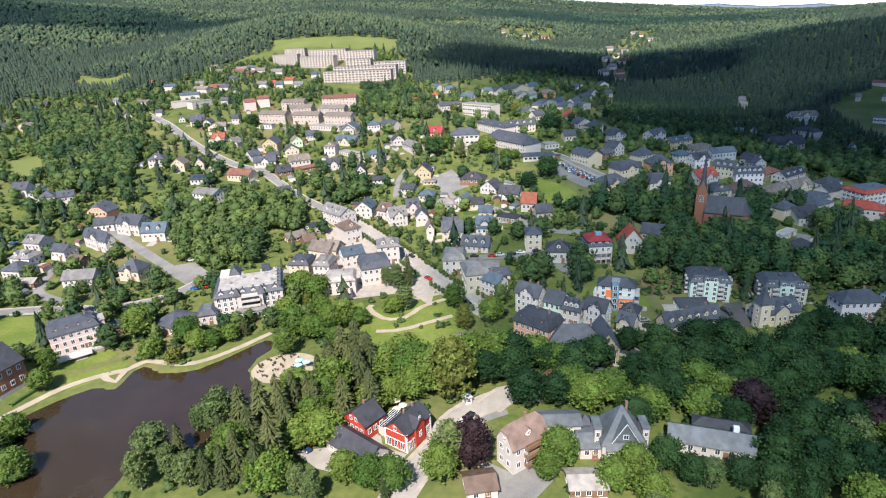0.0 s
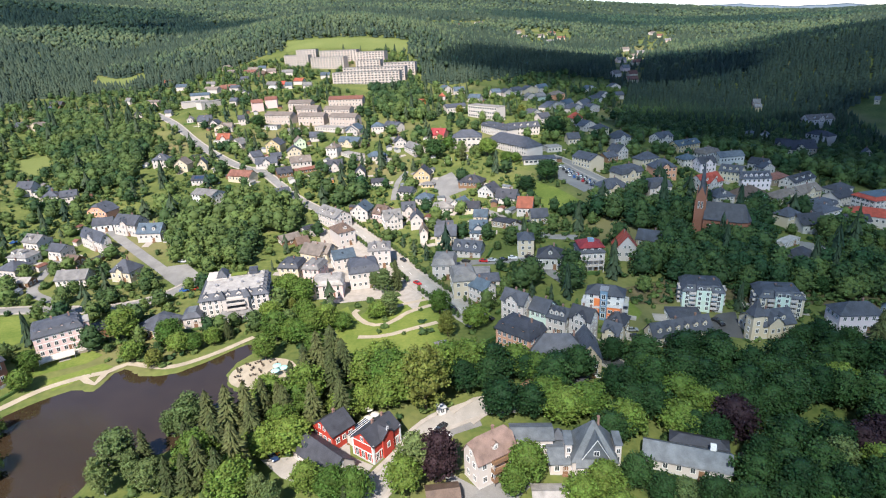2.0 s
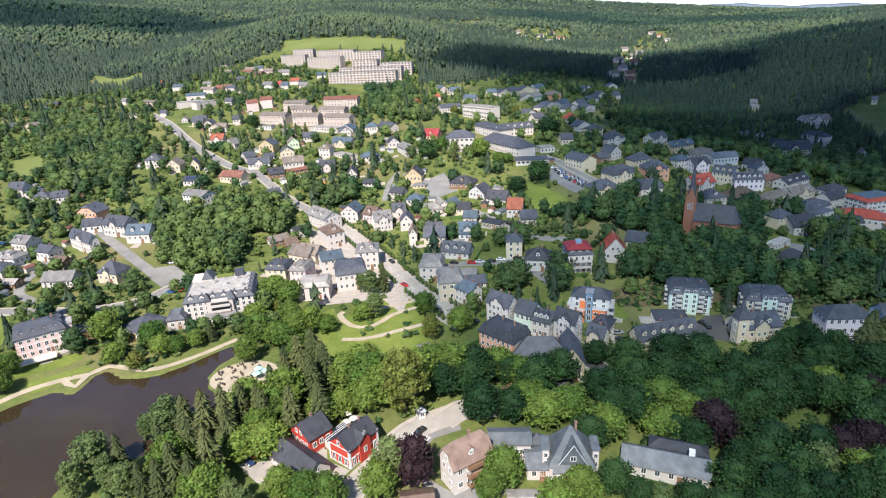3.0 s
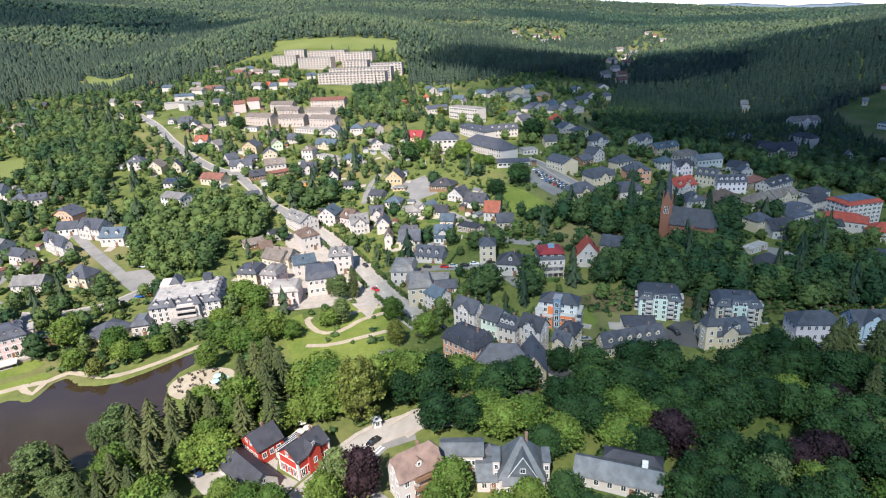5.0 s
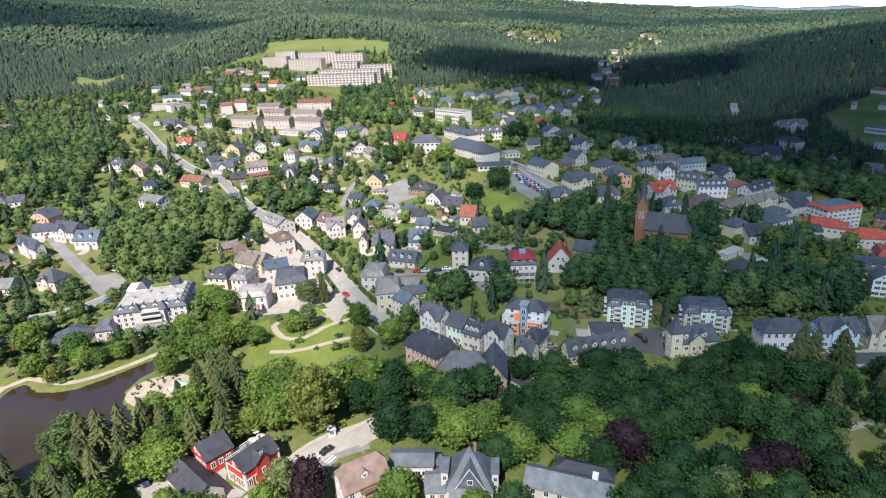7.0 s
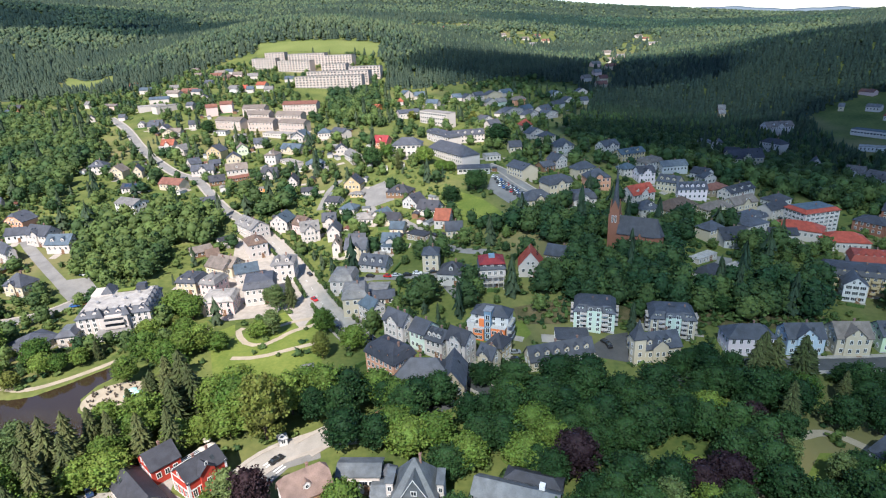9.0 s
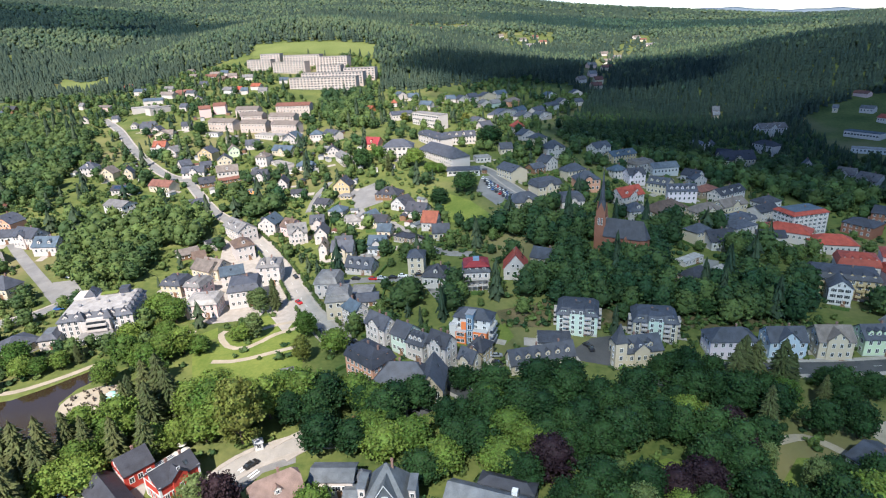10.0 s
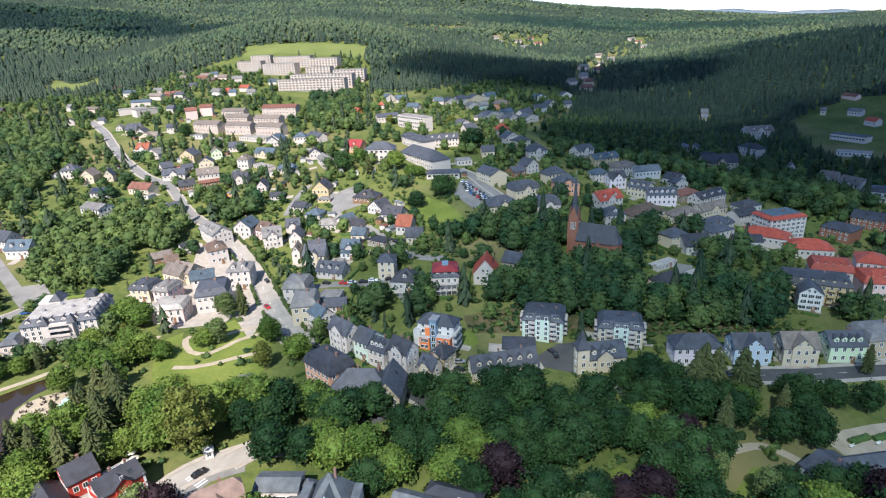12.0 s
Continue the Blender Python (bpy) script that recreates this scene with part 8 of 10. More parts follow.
tree("round", -38.7, 122.6, 11.0, 1.2)
tree("birch", 6.7, 123.2, 14.0, 1.3)
tree("broad", 3.1, 117.9, 11.0, 1.1)
tree("purple", 12.2, 121.6, 15.0, 0.85)
tree("broad", 33.8, 118.5, 12.0, 1.1)
tree("broad", 29.6, 114.2, 9.0, 1.0)
tree("broad", 51.6, 112.4, 10.0, 1.2)
tree("dark", 60.1, 114.1, 10.0, 1.1)
tree("round", 44.8, 109.0, 9.0, 1.1)
tree("birch", 68.3, 106.4, 9.0, 1.4)
tree("dark", 64.4, 108.3, 9.0, 1.1)
tree("dark", 75.9, 105.8, 9.0, 1.2)
tree("dark", 81.6, 101.8, 10.0, 1.2)
tree("broad", 51.8, 103.2, 9.0, 1.2)
tree("dark", 90.1, 101.6, 10.0, 1.2)
tree("dark", 99.2, 102.2, 11.0, 1.2)
tree("birch", 110.2, 110.3, 14.0, 1.2)
tree("broad", -116.9, 156.8, 10.0, 1.1)
tree("broad", -107.6, 138.3, 11.0, 1.2)
tree("broad", -117.2, 148.1, 10.0, 1.1)
tree("round", -75.6, 197.0, 8.0, 1.1)
tree("round", -70.7, 197.9, 7.0, 1.1)
tree("round", -64.8, 201.1, 7.0, 1.0)
tree("spruce", -60.2, 204.2, 8.0, 1.2)
tree("round", -90.9, 194.4, 8.0, 1.0)
tree("round", -42.7, 238.4, 11.0, 1.2)
tree("round", -36.0, 233.3, 11.0, 1.1)
tree("broad", -41.6, 200.4, 12.0, 1.2)
tree("round", -32.8, 215.0, 9.0, 1.1)
tree("broad", -43.1, 186.7, 10.0, 1.1)
tree("round", -35.5, 197.7, 9.0, 1.2)
tree("broad", -25.7, 186.5, 9.0, 1.1)
tree("round", -24.8, 207.2, 8.0, 1.0)
tree("spruce", 3.8, 237.5, 15.0, 1.1)
tree("birch", -1.4, 235.6, 12.0, 1.3)
tree("birch", -5.6, 239.1, 10.0, 1.1)
tree("birch", 0.5, 213.5, 11.0, 1.5)
tree("round", -4.0, 212.0, 7.0, 1.2)
tree("broad", 20.2, 210.6, 11.0, 1.0)
tree("round", 32.5, 197.6, 9.0, 1.2)
tree("yellow", 21.5, 192.0, 11.0, 1.1)
tree("round", -17.9, 204.5, 7.0, 1.3)
tree("broad", -23.5, 204.9, 11.0, 1.2)
tree("broad", -28.8, 201.1, 11.0, 1.2)
tree("round", -32.9, 196.8, 9.0, 1.3)
tree("spruce", 164.6, 161.5, 21.0, 1.25)
tree("spruce", 161.2, 159.4, 20.0, 1.25)
tree("spruce", 168.0, 160.2, 20.0, 1.25)
tree("spruce", 175.0, 157.6, 21.0, 1.35)
tree("spruce", 183.5, 163.2, 12.0, 1.1)
tree("dark", 146.2, 172.6, 9.0, 1.15)
tree("dark", 141.5, 170.2, 9.5, 1.15)
tree("dark", 152.4, 174.0, 10.0, 1.15)
tree("dark", 157.6, 166.4, 11.0, 1.15)
tree("dark", 149.8, 164.8, 11.5, 1.15)
tree("dark", 176.8, 206.4, 9.0, 1.15)
tree("dark", 196.2, 211.4, 8.5, 1.15)
tree("dark", 165.6, 215.6, 10.5, 1.15)
tree("purple", 93.5, 129.9, 14.0, 1.1)
tree("dark", 86.6, 126.2, 11.0, 1.1)
tree("broad", 88.9, 136.5, 12.0, 1.1)
tree("dark", 83.2, 130.2, 10.0, 1.1)
tree("purple", 148.6, 139.2, 12.0, 1.0)
tree("purple", 129.4, 119.0, 12.0, 1.3)
tree("purple", 121.7, 117.3, 12.0, 1.2)
tree("purple", 146.4, 127.0, 12.0, 0.7)
tree("spruce", 159.4, 139.8, 18.0, 1.0)
tree("broad", 85.7, 143.0, 12.0, 1.4)
tree("dark", 76.2, 141.3, 11.0, 1.4)
tree("dark", 70.1, 141.2, 11.0, 1.3)
tree("round", 65.5, 134.2, 10.0, 1.2)
tree("dark", 59.8, 130.8, 10.0, 1.4)
tree("round", 81.5, 133.0, 10.0, 1.4)
tree("dark", 110.2, 137.4, 12.0, 1.3)
tree("dark", 121.8, 143.8, 12.0, 1.3)
tree("dark", 130.9, 148.2, 11.0, 1.3)
tree("round", 139.1, 147.4, 10.0, 1.1)
tree("birch", 110.5, 125.3, 9.0, 1.2)
tree("birch", 158.7, 118.4, 11.0, 1.2)
tree("dark", 164.4, 118.9, 10.0, 1.2)
tree("dark", 174.4, 116.7, 11.0, 1.3)
tree("dark", 182.4, 115.7, 11.0, 1.3)
tree("dark", 190.3, 148.6, 10.0, 1.4)
tree("dark", 203.7, 154.1, 9.0, 1.4)
tree("dark", 193.1, 159.9, 8.0, 1.4)
tree("spruce", 226.6, 167.8, 12.0, 1.1)
tree("round", 40.8, 166.1, 10.0, 1.4)
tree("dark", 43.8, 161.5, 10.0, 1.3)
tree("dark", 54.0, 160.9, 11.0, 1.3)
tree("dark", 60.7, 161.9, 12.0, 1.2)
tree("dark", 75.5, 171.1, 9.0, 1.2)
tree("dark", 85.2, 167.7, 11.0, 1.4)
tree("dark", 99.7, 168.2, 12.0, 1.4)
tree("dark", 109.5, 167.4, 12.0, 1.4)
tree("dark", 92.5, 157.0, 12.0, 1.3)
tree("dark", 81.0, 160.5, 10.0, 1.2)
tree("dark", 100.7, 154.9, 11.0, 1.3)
tree("round", 57.9, 143.8, 10.0, 1.3)
tree("round", 50.5, 142.0, 10.0, 1.4)
tree("dark", 41.1, 145.0, 10.0, 1.4)
tree("spruce", -21.1, 145.4, 16.0, 1.2)
tree("spruce", -29.1, 146.7, 15.0, 1.2)
tree("spruce", -13.1, 145.4, 17.0, 1.1)
tree("broad", -13.1, 148.2, 10.0, 1.2)
tree("broad", -7.9, 151.0, 9.0, 1.2)
tree("round", -27.3, 137.4, 10.0, 1.3)
tree("spruce", -16.6, 158.2, 18.0, 1.2)
tree("spruce", -25.1, 162.3, 16.0, 1.2)
tree("spruce", -17.4, 170.0, 20.0, 1.2)
tree("spruce", -15.0, 168.0, 16.0, 1.2)
tree("broad", -8.4, 165.5, 12.0, 1.3)
tree("broad", -2.9, 170.7, 12.0, 1.3)
tree("broad", -0.6, 152.5, 11.0, 1.3)
tree("broad", 19.6, 168.1, 12.0, 1.3)
tree("broad", 27.7, 161.5, 12.0, 1.3)
tree("dark", 32.3, 145.6, 12.0, 1.3)
POND_NORTH = [(-49.8, 210.7), (-44.8, 245.6), (-26.7, 230.2), (-26.9, 190.0), (-31.5, 172.2), (-41.9, 181.6)]
FRONT_EAST = [(46.4, 111.7), (63.7, 113.5), (89.4, 105.9), (115.9, 106.5), (96.2, 85.5), (40.1, 93.6)]
HUT = (43.5, 156.7)
KIOSK = (15.0, 147.8)
ZEBRA = (14.1, 138.9)
BANK = [(-75.4, 150.9), (-67.4, 163.4), (-58.0, 173.1), (-45.3, 173.6), (-32.3, 154.6), (-34.9, 138.9), (-42.7, 126.5), (-62.3, 119.1)]
GROVE_HILL = [(97.7, 239.6), (118.0, 241.4), (145.6, 249.3), (170.4, 244.6), (174.0, 227.8), (148.0, 210.3), (137.4, 212.9), (121.1, 222.0), (106.3, 217.7), (99.2, 224.5)]
GROVE_GARDENS = [(65.7, 239.4), (79.4, 243.2), (81.9, 227.1), (74.4, 216.0), (56.4, 223.4), (53.7, 235.4)]
GROVE_VILLAS = [(120.1, 280.9), (153.0, 274.7), (175.2, 264.3), (174.2, 247.3), (146.4, 251.8), (119.3, 248.2)]
area("yard", [(-39.0, 321.9), (-21.4, 309.2), (-0.4, 271.7), (15.6, 233.0), (10.9, 214.6), (-9.5, 255.8), (-27.3, 239.2), (-40.5, 263.2), (-31.4, 274.3)], PAVING, "pale paved ground between the houses of the centre", "square", lift=0.06)
GROVE_BACK = [(95, 214), (115, 224), (150, 214), (200, 204), (260, 208), (262, 230), (200, 224), (150, 230), (118, 238), (100, 226)]
# villa with a pool
area("lawn", [(165.4, 226.2), (169.0, 224.8), (174.6, 223.4), (188.0, 230.7), (198.0, 238.0), (208.5, 240.1), (210.1, 234.3), (200.0, 227.0), (186.0, 222.0), (172.0, 220.5), (163.9, 221.4)], LAWN, "mown garden lawn below the villa", "lawn", lift=0.05)
area("yard", [(170.0, 231.5), (177.6, 239.5), (184.6, 236.5), (182.5, 230.3), (176.0, 225.1), (169.6, 227.2)], TERRACOTTA, "terracotta paved terrace with a pool", "terrace", lift=0.08)
area("yard", [(201.5, 257.7), (209.8, 255.4), (201.8, 240.9), (196.6, 243.0), (190.5, 245.6), (200.0, 251.6)], ASPHALT, "grey paved court between the villa and its garage", "yard")
POOL = (176.3, 232.0)
house(188.5, 237.4, 26, 14.0, 8.6, 3.0, "hip", 2.8, "white", "dark", chim=0, label="white bungalow with a dark hipped roof beside a pool", z=-1.0)
house(193.4, 252.6, 27, 14.2, 5, 2.6, "flat", 0, "white", "deck", chim=0, label="white garage row with a pale flat roof", name="garage", category="garage", z=-0.0)
house(204.5, 243.2, 27, 6.5, 5.5, 2.6, "flat", 0, "white", "deck", chim=0, label="small white garden house with a pale flat roof", z=-2.2)
SHED = (18.3, 180.0)
SCRUB_SLOPE = [(94.8, 217.1), (113.8, 220.8), (129.6, 227.4), (150.7, 217.9), (169.2, 211.0), (194.2, 213.4), (228.5, 196.1), (223.4, 189.1), (166.2, 198.9), (144.9, 207.8), (125.9, 213.1), (110.5, 204.2), (95.5, 205.8)]
SCRUB_GARDENS = [(21.5, 362.5), (84.5, 352.9), (88.7, 315.7), (74.7, 279.2), (52.5, 270.2), (27.7, 300.1), (4.3, 336.9)]
area("lawn", [(90.4, 206.1), (96.8, 208.5), (98.5, 199.5), (93.7, 194.4), (88.9, 196.7)], LAWN, "small garden lawn with a round flower bed", "lawn", lift=0.06)
area("yard", [(5.5, 132.9), (9.2, 141.4), (10.9, 147.0), (15.4, 149.4), (25.1, 147.8), (26.1, 140.9), (17.9, 137.9), (12.7, 130.6)], ASPHALT, "asphalt crossroads under the park trees", "street", lift=0.07)
PARK_LAWN = [(-21.4, 206.5), (-12.1, 214.3), (-1.7, 230.6), (9.7, 239.1), (19.0, 225.6), (20.7, 210.4), (18.5, 187.6), (-0.1, 186.5), (-15.1, 194.7)]
# trees round the school and the flats
tree("round", 71.8, 402.1, 13.0, 1.1)
tree("round", 81.8, 383.0, 8.0, 1.2)
tree("dark", 130.9, 445.5, 16.0, 1.4)
tree("dark", 35.7, 412.9, 15.0, 1.2)
tree("round", 47.1, 427.4, 10.0, 1.1)
tree("spruce", 54.0, 399.4, 13.0, 1.2)
tree("dark", 98.5, 343.3, 13.0, 1.4)
tree("dark", 82.5, 328.2, 10.0, 1.3)
tree("yellow", 122.9, 521.7, 12.0, 1.2)
tree("yellow", 69.8, 542.9, 10.0, 1.3)
tree("round", 87.3, 381.7, 7.0, 1.2)
tree("spruce", -83.2, 569.0, 14.0, 1.1)
tree("spruce", -70.4, 515.8, 11.0, 1.2)
tree("spruce", -61.9, 512.6, 11.0, 1.2)
tree("dark", -113.7, 554.0, 12.0, 1.2)


# ---- details of single buildings ----
def slab(parent, name, x0, x1, y0, y1, z0, z1, material, label=""):
    bm = bmesh.new()
    box(bm, x0, x1, y0, y1, z0, z1)
    return part(name, bm, material, parent, label)


def hip_cap(parent, name, x0, x1, y0, y1, z, rise, material, over=0.25):
    """A small hipped roof over a rectangle."""
    bm = bmesh.new()
    a, b, cx, cy = (x1 - x0) / 2 + over, (y1 - y0) / 2 + over, (x0 + x1) / 2, (y0 + y1) / 2
    rect = lambda p, q, zz: [(cx - p, cy - q, zz), (cx + p, cy - q, zz), (cx + p, cy + q, zz), (cx - p, cy + q, zz)]
    solid(bm, [rect(a, b, z), rect(a, b, z + 0.14), rect(max(0.08, a - b), max(0.08, b - a), z + rise)])
    return part(name, bm, material, parent)


def window_row(parent, xs, y, zs, kind="std", sx=1.0, sz=1.0, facing=0):
    for x in xs:
        for z in zs:
            piece("window", WIN_KINDS[kind], FRAME, parent, "", pose(x, y, z, 0, 0, facing) @ Matrix.Diagonal((sx, 1, sz, 1)))


def rail(parent, x0, x1, y, z, material):
    """A railing of slim bars."""
    bm = bmesh.new()
    k = max(2, int((x1 - x0) / 0.35))
    for i in range(k + 1):
        x = x0 + (x1 - x0) * i / k
        box(bm, x - 0.02, x + 0.02, y - 0.02, y + 0.02, z, z + 0.95)
    box(bm, x0 - 0.03, x1 + 0.03, y - 0.04, y + 0.04, z + 0.95, z + 1.02)
    return part("railing", bm, material, parent)


def dress_apartments(root, w, d, h, bay):
    """A middle bay that rises over the eaves, balcony stacks beside it and at one end, and a dark slab for a shaded
    garage opening.
    """
    slab(root, "middle_bay", -2.6, 2.6, -d / 2 - 1.2, -d / 2 + 2.5, -2.5, h + 0.9, wall_mat(bay))
    window_row(root, (-1.4, 1.4), -d / 2 - 1.2, [0.9 + k * 2.0 for k in range(5)], "std", 0.95, 0.85)
    bm = bmesh.new()
    solid(bm, [[(-2.9, -d / 2 - 1.0, h + 0.9), (2.9, -d / 2 - 1.0, h + 0.9), (2.9, -d / 2 + 3.0, h + 0.9), (-2.9, -d / 2 + 3.0, h + 0.9)], [(-2.5, -d / 2 + 0.4, h + 2.3), (2.5, -d / 2 + 0.4, h + 2.3), (2.5, -d / 2 + 3.6, h + 2.5), (-2.5, -d / 2 + 3.6, h + 2.5)]])
    bmesh.ops.recalc_face_normals(bm, faces=bm.faces)
    part("bay_roof", bm, roof_mat("slate"), root)
    rail(root, -2.5, 2.5, -d / 2 - 1.15, h + 0.9, METAL)
    for x in (-3.9, 3.9):
        for k in range(4):
            balcony(root, x, -d / 2, 1.0 + k * 2.0, 0, 2.3, 1.3, "white")
    for k in range(4):
        balcony(root, w / 2, -1.0, 1.0 + k * 2.0, 90, 3.4, 1.4, "white")
        balcony(root, -w / 2, -1.0, 1.0 + k * 2.0, -90, 3.4, 1.4, "white")
    # No opening is cut: the slab's dark colour gives its shade.
    slab(root, "garage_door", w / 2 - 4.4, w / 2 - 1.4, -d / 2 - 0.08, -d / 2 + 0.1, 0.0, 2.0, ASPHALT_DARK, "dark slab for the shade inside a garage opening")
    slab(root, "roof_box", -1.2, 1.2, -0.5, 1.6, h + 2.0, h + 2.9, roof_mat("slate"))


dress_apartments(mint_house, MINT_HOUSE[3], 13, 8.0, "mint")
dress_apartments(cream_house, CREAM_HOUSE[3], 12, 8.2, "mint")


def dress_orange(root, w, d, h):
    """Orange bays with terraces, a blue stair tower and set-back top floor."""
    f = -d / 2
    slab(root, "bay", -w / 2 + 1.4, -1.7, f - 2.4, f + 1, -2.5, 5.0, ORANGE_RENDER, "bright orange rendered bay")
    slab(root, "bay", -w / 2 + 3.2, -1.7, f - 1.0, f + 1, 5.0, 8.0, ORANGE_RENDER, "bright orange rendered bay")
    slab(root, "bay", 1.2, w / 2 - 0.6, f - 2.6, f + 1, -2.5, 6.0, ORANGE_RENDER, "bright orange rendered bay")
    slab(root, "bay", -w / 2 - 1.4, -w / 2 + 1.4, f - 1.2, f + 5, -2.5, 6.6, wall_mat("palegrey"))
    for x0, x1, y, z in ((-w / 2 + 1.4, -1.7, f - 2.4, 5.0), (1.2, w / 2 - 0.6, f - 2.6, 6.0), (-w / 2 - 1.4, -w / 2 + 1.4, f - 1.2, 6.6)):
        slab(root, "terrace_slab", x0 - 0.15, x1 + 0.15, y - 0.15, f + 0.9, z + 0.004, z + 0.16, wall_mat("palegrey"))
        rail(root, x0, x1, y, z + 0.16, METAL)
    tower = slab(root, "stair_tower", -1.55, 1.05, f - 1.8, f + 2.2, -2.5, h + 2.2, TOWER_BLUE, "blue metal-clad stair tower")
    slab(tower, "tower_cap", -1.8, 1.3, f - 2.05, f + 2.4, h + 2.2, h + 2.45, METAL)
    for k in range(4):
        piece("tower_window", WIN_TALL, FRAME, tower, "", pose(-0.25, f - 1.8, 1.0 + k * 2.6) @ Matrix.Diagonal((1.3, 1, 0.8, 1)))
    for k in range(2):
        window_row(root, (-w / 2 + 2.6, -3.0), f - 2.4, (0.8 + 2.5 * k,), "wide", 0.7, 0.9)
        window_row(root, (2.4, w / 2 - 2.2), f - 2.6, (1.0 + 2.6 * k,), "wide", 0.8, 0.9)
    for k in range(3):
        balcony(root, w / 2, -2.5, 1.6 + 2.7 * k, 90, 6.0, 1.7, "grey")


dress_orange(orange_house, ORANGE_HOUSE[3], ORANGE_HOUSE[4], 10.0)


def dress_crimson(root, w, d, h):
    """A two-storey colonnade of balconies before the front, and a glazed roof lantern."""
    f = -d / 2
    for z in (2.6, 5.4):
        slab(root, "balcony", -w / 2 + 0.8, w / 2 - 0.8, f - 2.2, f, z, z + 0.2, wall_mat("white"))
        rail(root, -w / 2 + 0.9, w / 2 - 0.9, f - 2.1, z + 0.2, METAL)
    for k in range(5):
        x = -w / 2 + 1.0 + (w - 2.0) * k / 4
        slab(root, "column", x - 0.17, x + 0.17, f - 2.15, f - 1.8, -2.5, 5.4, wall_mat("white"))
    lantern = slab(root, "roof_lantern", -1.3, 1.3, -2.4, -0.2, h + 3.0, h + 5.2, TOWER_BLUE, "glazed blue roof lantern")
    slab(root, "side_balcony", -w / 2 - 1.6, -w / 2, -2, 2.5, 5.2, 5.4, wall_mat("white"))


dress_crimson(crimson_villa, 11.1, 11, 8.4)


def dress_clinic(root, w, d, h):
    """A projecting middle with dark sheets for shaded loggias, a glazed lean-to, slate caps between the dormers, and
    the roof's upper works.
    """
    f = -d / 2
    slab(root, "middle_bay", -4.5, 5.5, f - 1.8, f + 1, -2.5, h + 0.3, wall_mat("white"))
    for k in range(2):
        # Dark sheet on the bay's face in place of a shaded recess.
        slab(root, "loggia", -2.8, 4.2, f - 1.86, f - 1.7, 4.6 + 2.3 * k, 6.0 + 2.3 * k, GLASS, "dark glass sheet for the shade of a loggia behind a white parapet")
        balcony(root, 0.7, f - 1.8, 4.3 + 2.3 * k, 0, 7.4, 1.1, "white")
    slab(root, "conservatory", -6.0, 6.5, f - 4.2, f - 1.8, -2.5, 2.9, wall_mat("white"))
    window_row(root, [-4.6 + 2.9 * k for k in range(4)], f - 4.2, (0.5,), "shop", 0.9, 0.9)
    bm = bmesh.new()
    solid(bm, [[(-6.4, f - 4.6, 2.9), (6.9, f - 4.6, 2.9), (6.9, f - 4.6, 3.1), (-6.4, f - 4.6, 3.1)], [(-5.2, f - 1.7, 4.1), (5.8, f - 1.7, 4.1), (5.8, f - 1.7, 4.3), (-5.2, f - 1.7, 4.3)]])
    bmesh.ops.recalc_face_normals(bm, faces=bm.faces)
    part("lean_to_roof", bm, roof_mat("grey"), root)
    for x in (-4.2, 5.2):
        hip_cap(root, "turret_roof", x - 1.3, x + 1.3, f - 1.9, f + 1.4, h + 0.3, 3.2, roof_mat("slate"))
    back = slab(root, "roof_pavilion", -w / 2 + 1.5, -w / 2 + 9.5, d / 2 - 6.5, d / 2 + 1.5, h, h + 3.0, wall_mat("white"))
    hip_cap(back, "pavilion_roof", -w / 2 + 5.6, -w / 2 + 9.5, d / 2 - 6.5, d / 2 + 1.0, h + 3.0, 2.6, roof_mat("slate"))
    slab(root, "roof_court", -w / 2 + 11, w / 2 - 9, d / 2 - 5.0, d / 2 - 1.8, h + 2.62, h + 2.80, LAWN, "planted court sunk in the roof")
    for x, y in ((-7, -3), (-2, 1.5), (3, -2), (7, 3), (9.5, -5)):
        slab(root, "roof_vent", x - 0.5, x + 0.5, y - 0.4, y + 0.4, h + 2.6, h + 3.3, METAL)
    slab(root, "stair_house", w / 2 - 8.0, w / 2 - 4.5, d / 2 - 5.5, d / 2 - 1.5, h + 2.6, h + 4.6, roof_mat("slate"))


dress_clinic(clinic_house, CLINIC[3], 22, 8.9)


def dress_yellow(root):
    """A glazed wing with a slate gable roof, and balconies on the yellow front."""
    m = root.matrix_world
    x, y = (m @ Vector((-3.0, -10.5, 0)))[:2]
    house(x, y, math.degrees(m.to_euler().z), 8.5, 9.0, 8.2, "gable", 3.2, "palegrey", "slate", turn=True, chim=0, win="wide", gap=2.8, floors=3, label="glazed white wing with a slate gable roof")
    for u in (-12, -8.5, 5.5, 9):
        for k in range(3):
            balcony(root, u, -6.5, 1.2 + k * 2.7, 0, 2.8, 1.2, "yellow")


dress_yellow(yellow_house)


def bench(x, y, rot):
    root = tagged(new("bench"), "white slatted bench on the sand terrace", "bench", "terrace benches")
    root.matrix_world = pose(x, y, gz(x, y) + 0.1, 0, 0, rot)
    for k in range(3):
        slab(root, "seat_slat", -0.9, 0.9, -0.25 + k * 0.17, -0.12 + k * 0.17, 0.42, 0.46, FRAME)
    for k in range(2):
        slab(root, "back_slat", -0.9, 0.9, 0.27, 0.31, 0.55 + k * 0.18, 0.68 + k * 0.18, FRAME)
    for s in (-0.75, 0.75):
        slab(root, "leg", s - 0.05, s + 0.05, -0.22, 0.3, 0, 0.42, METAL)


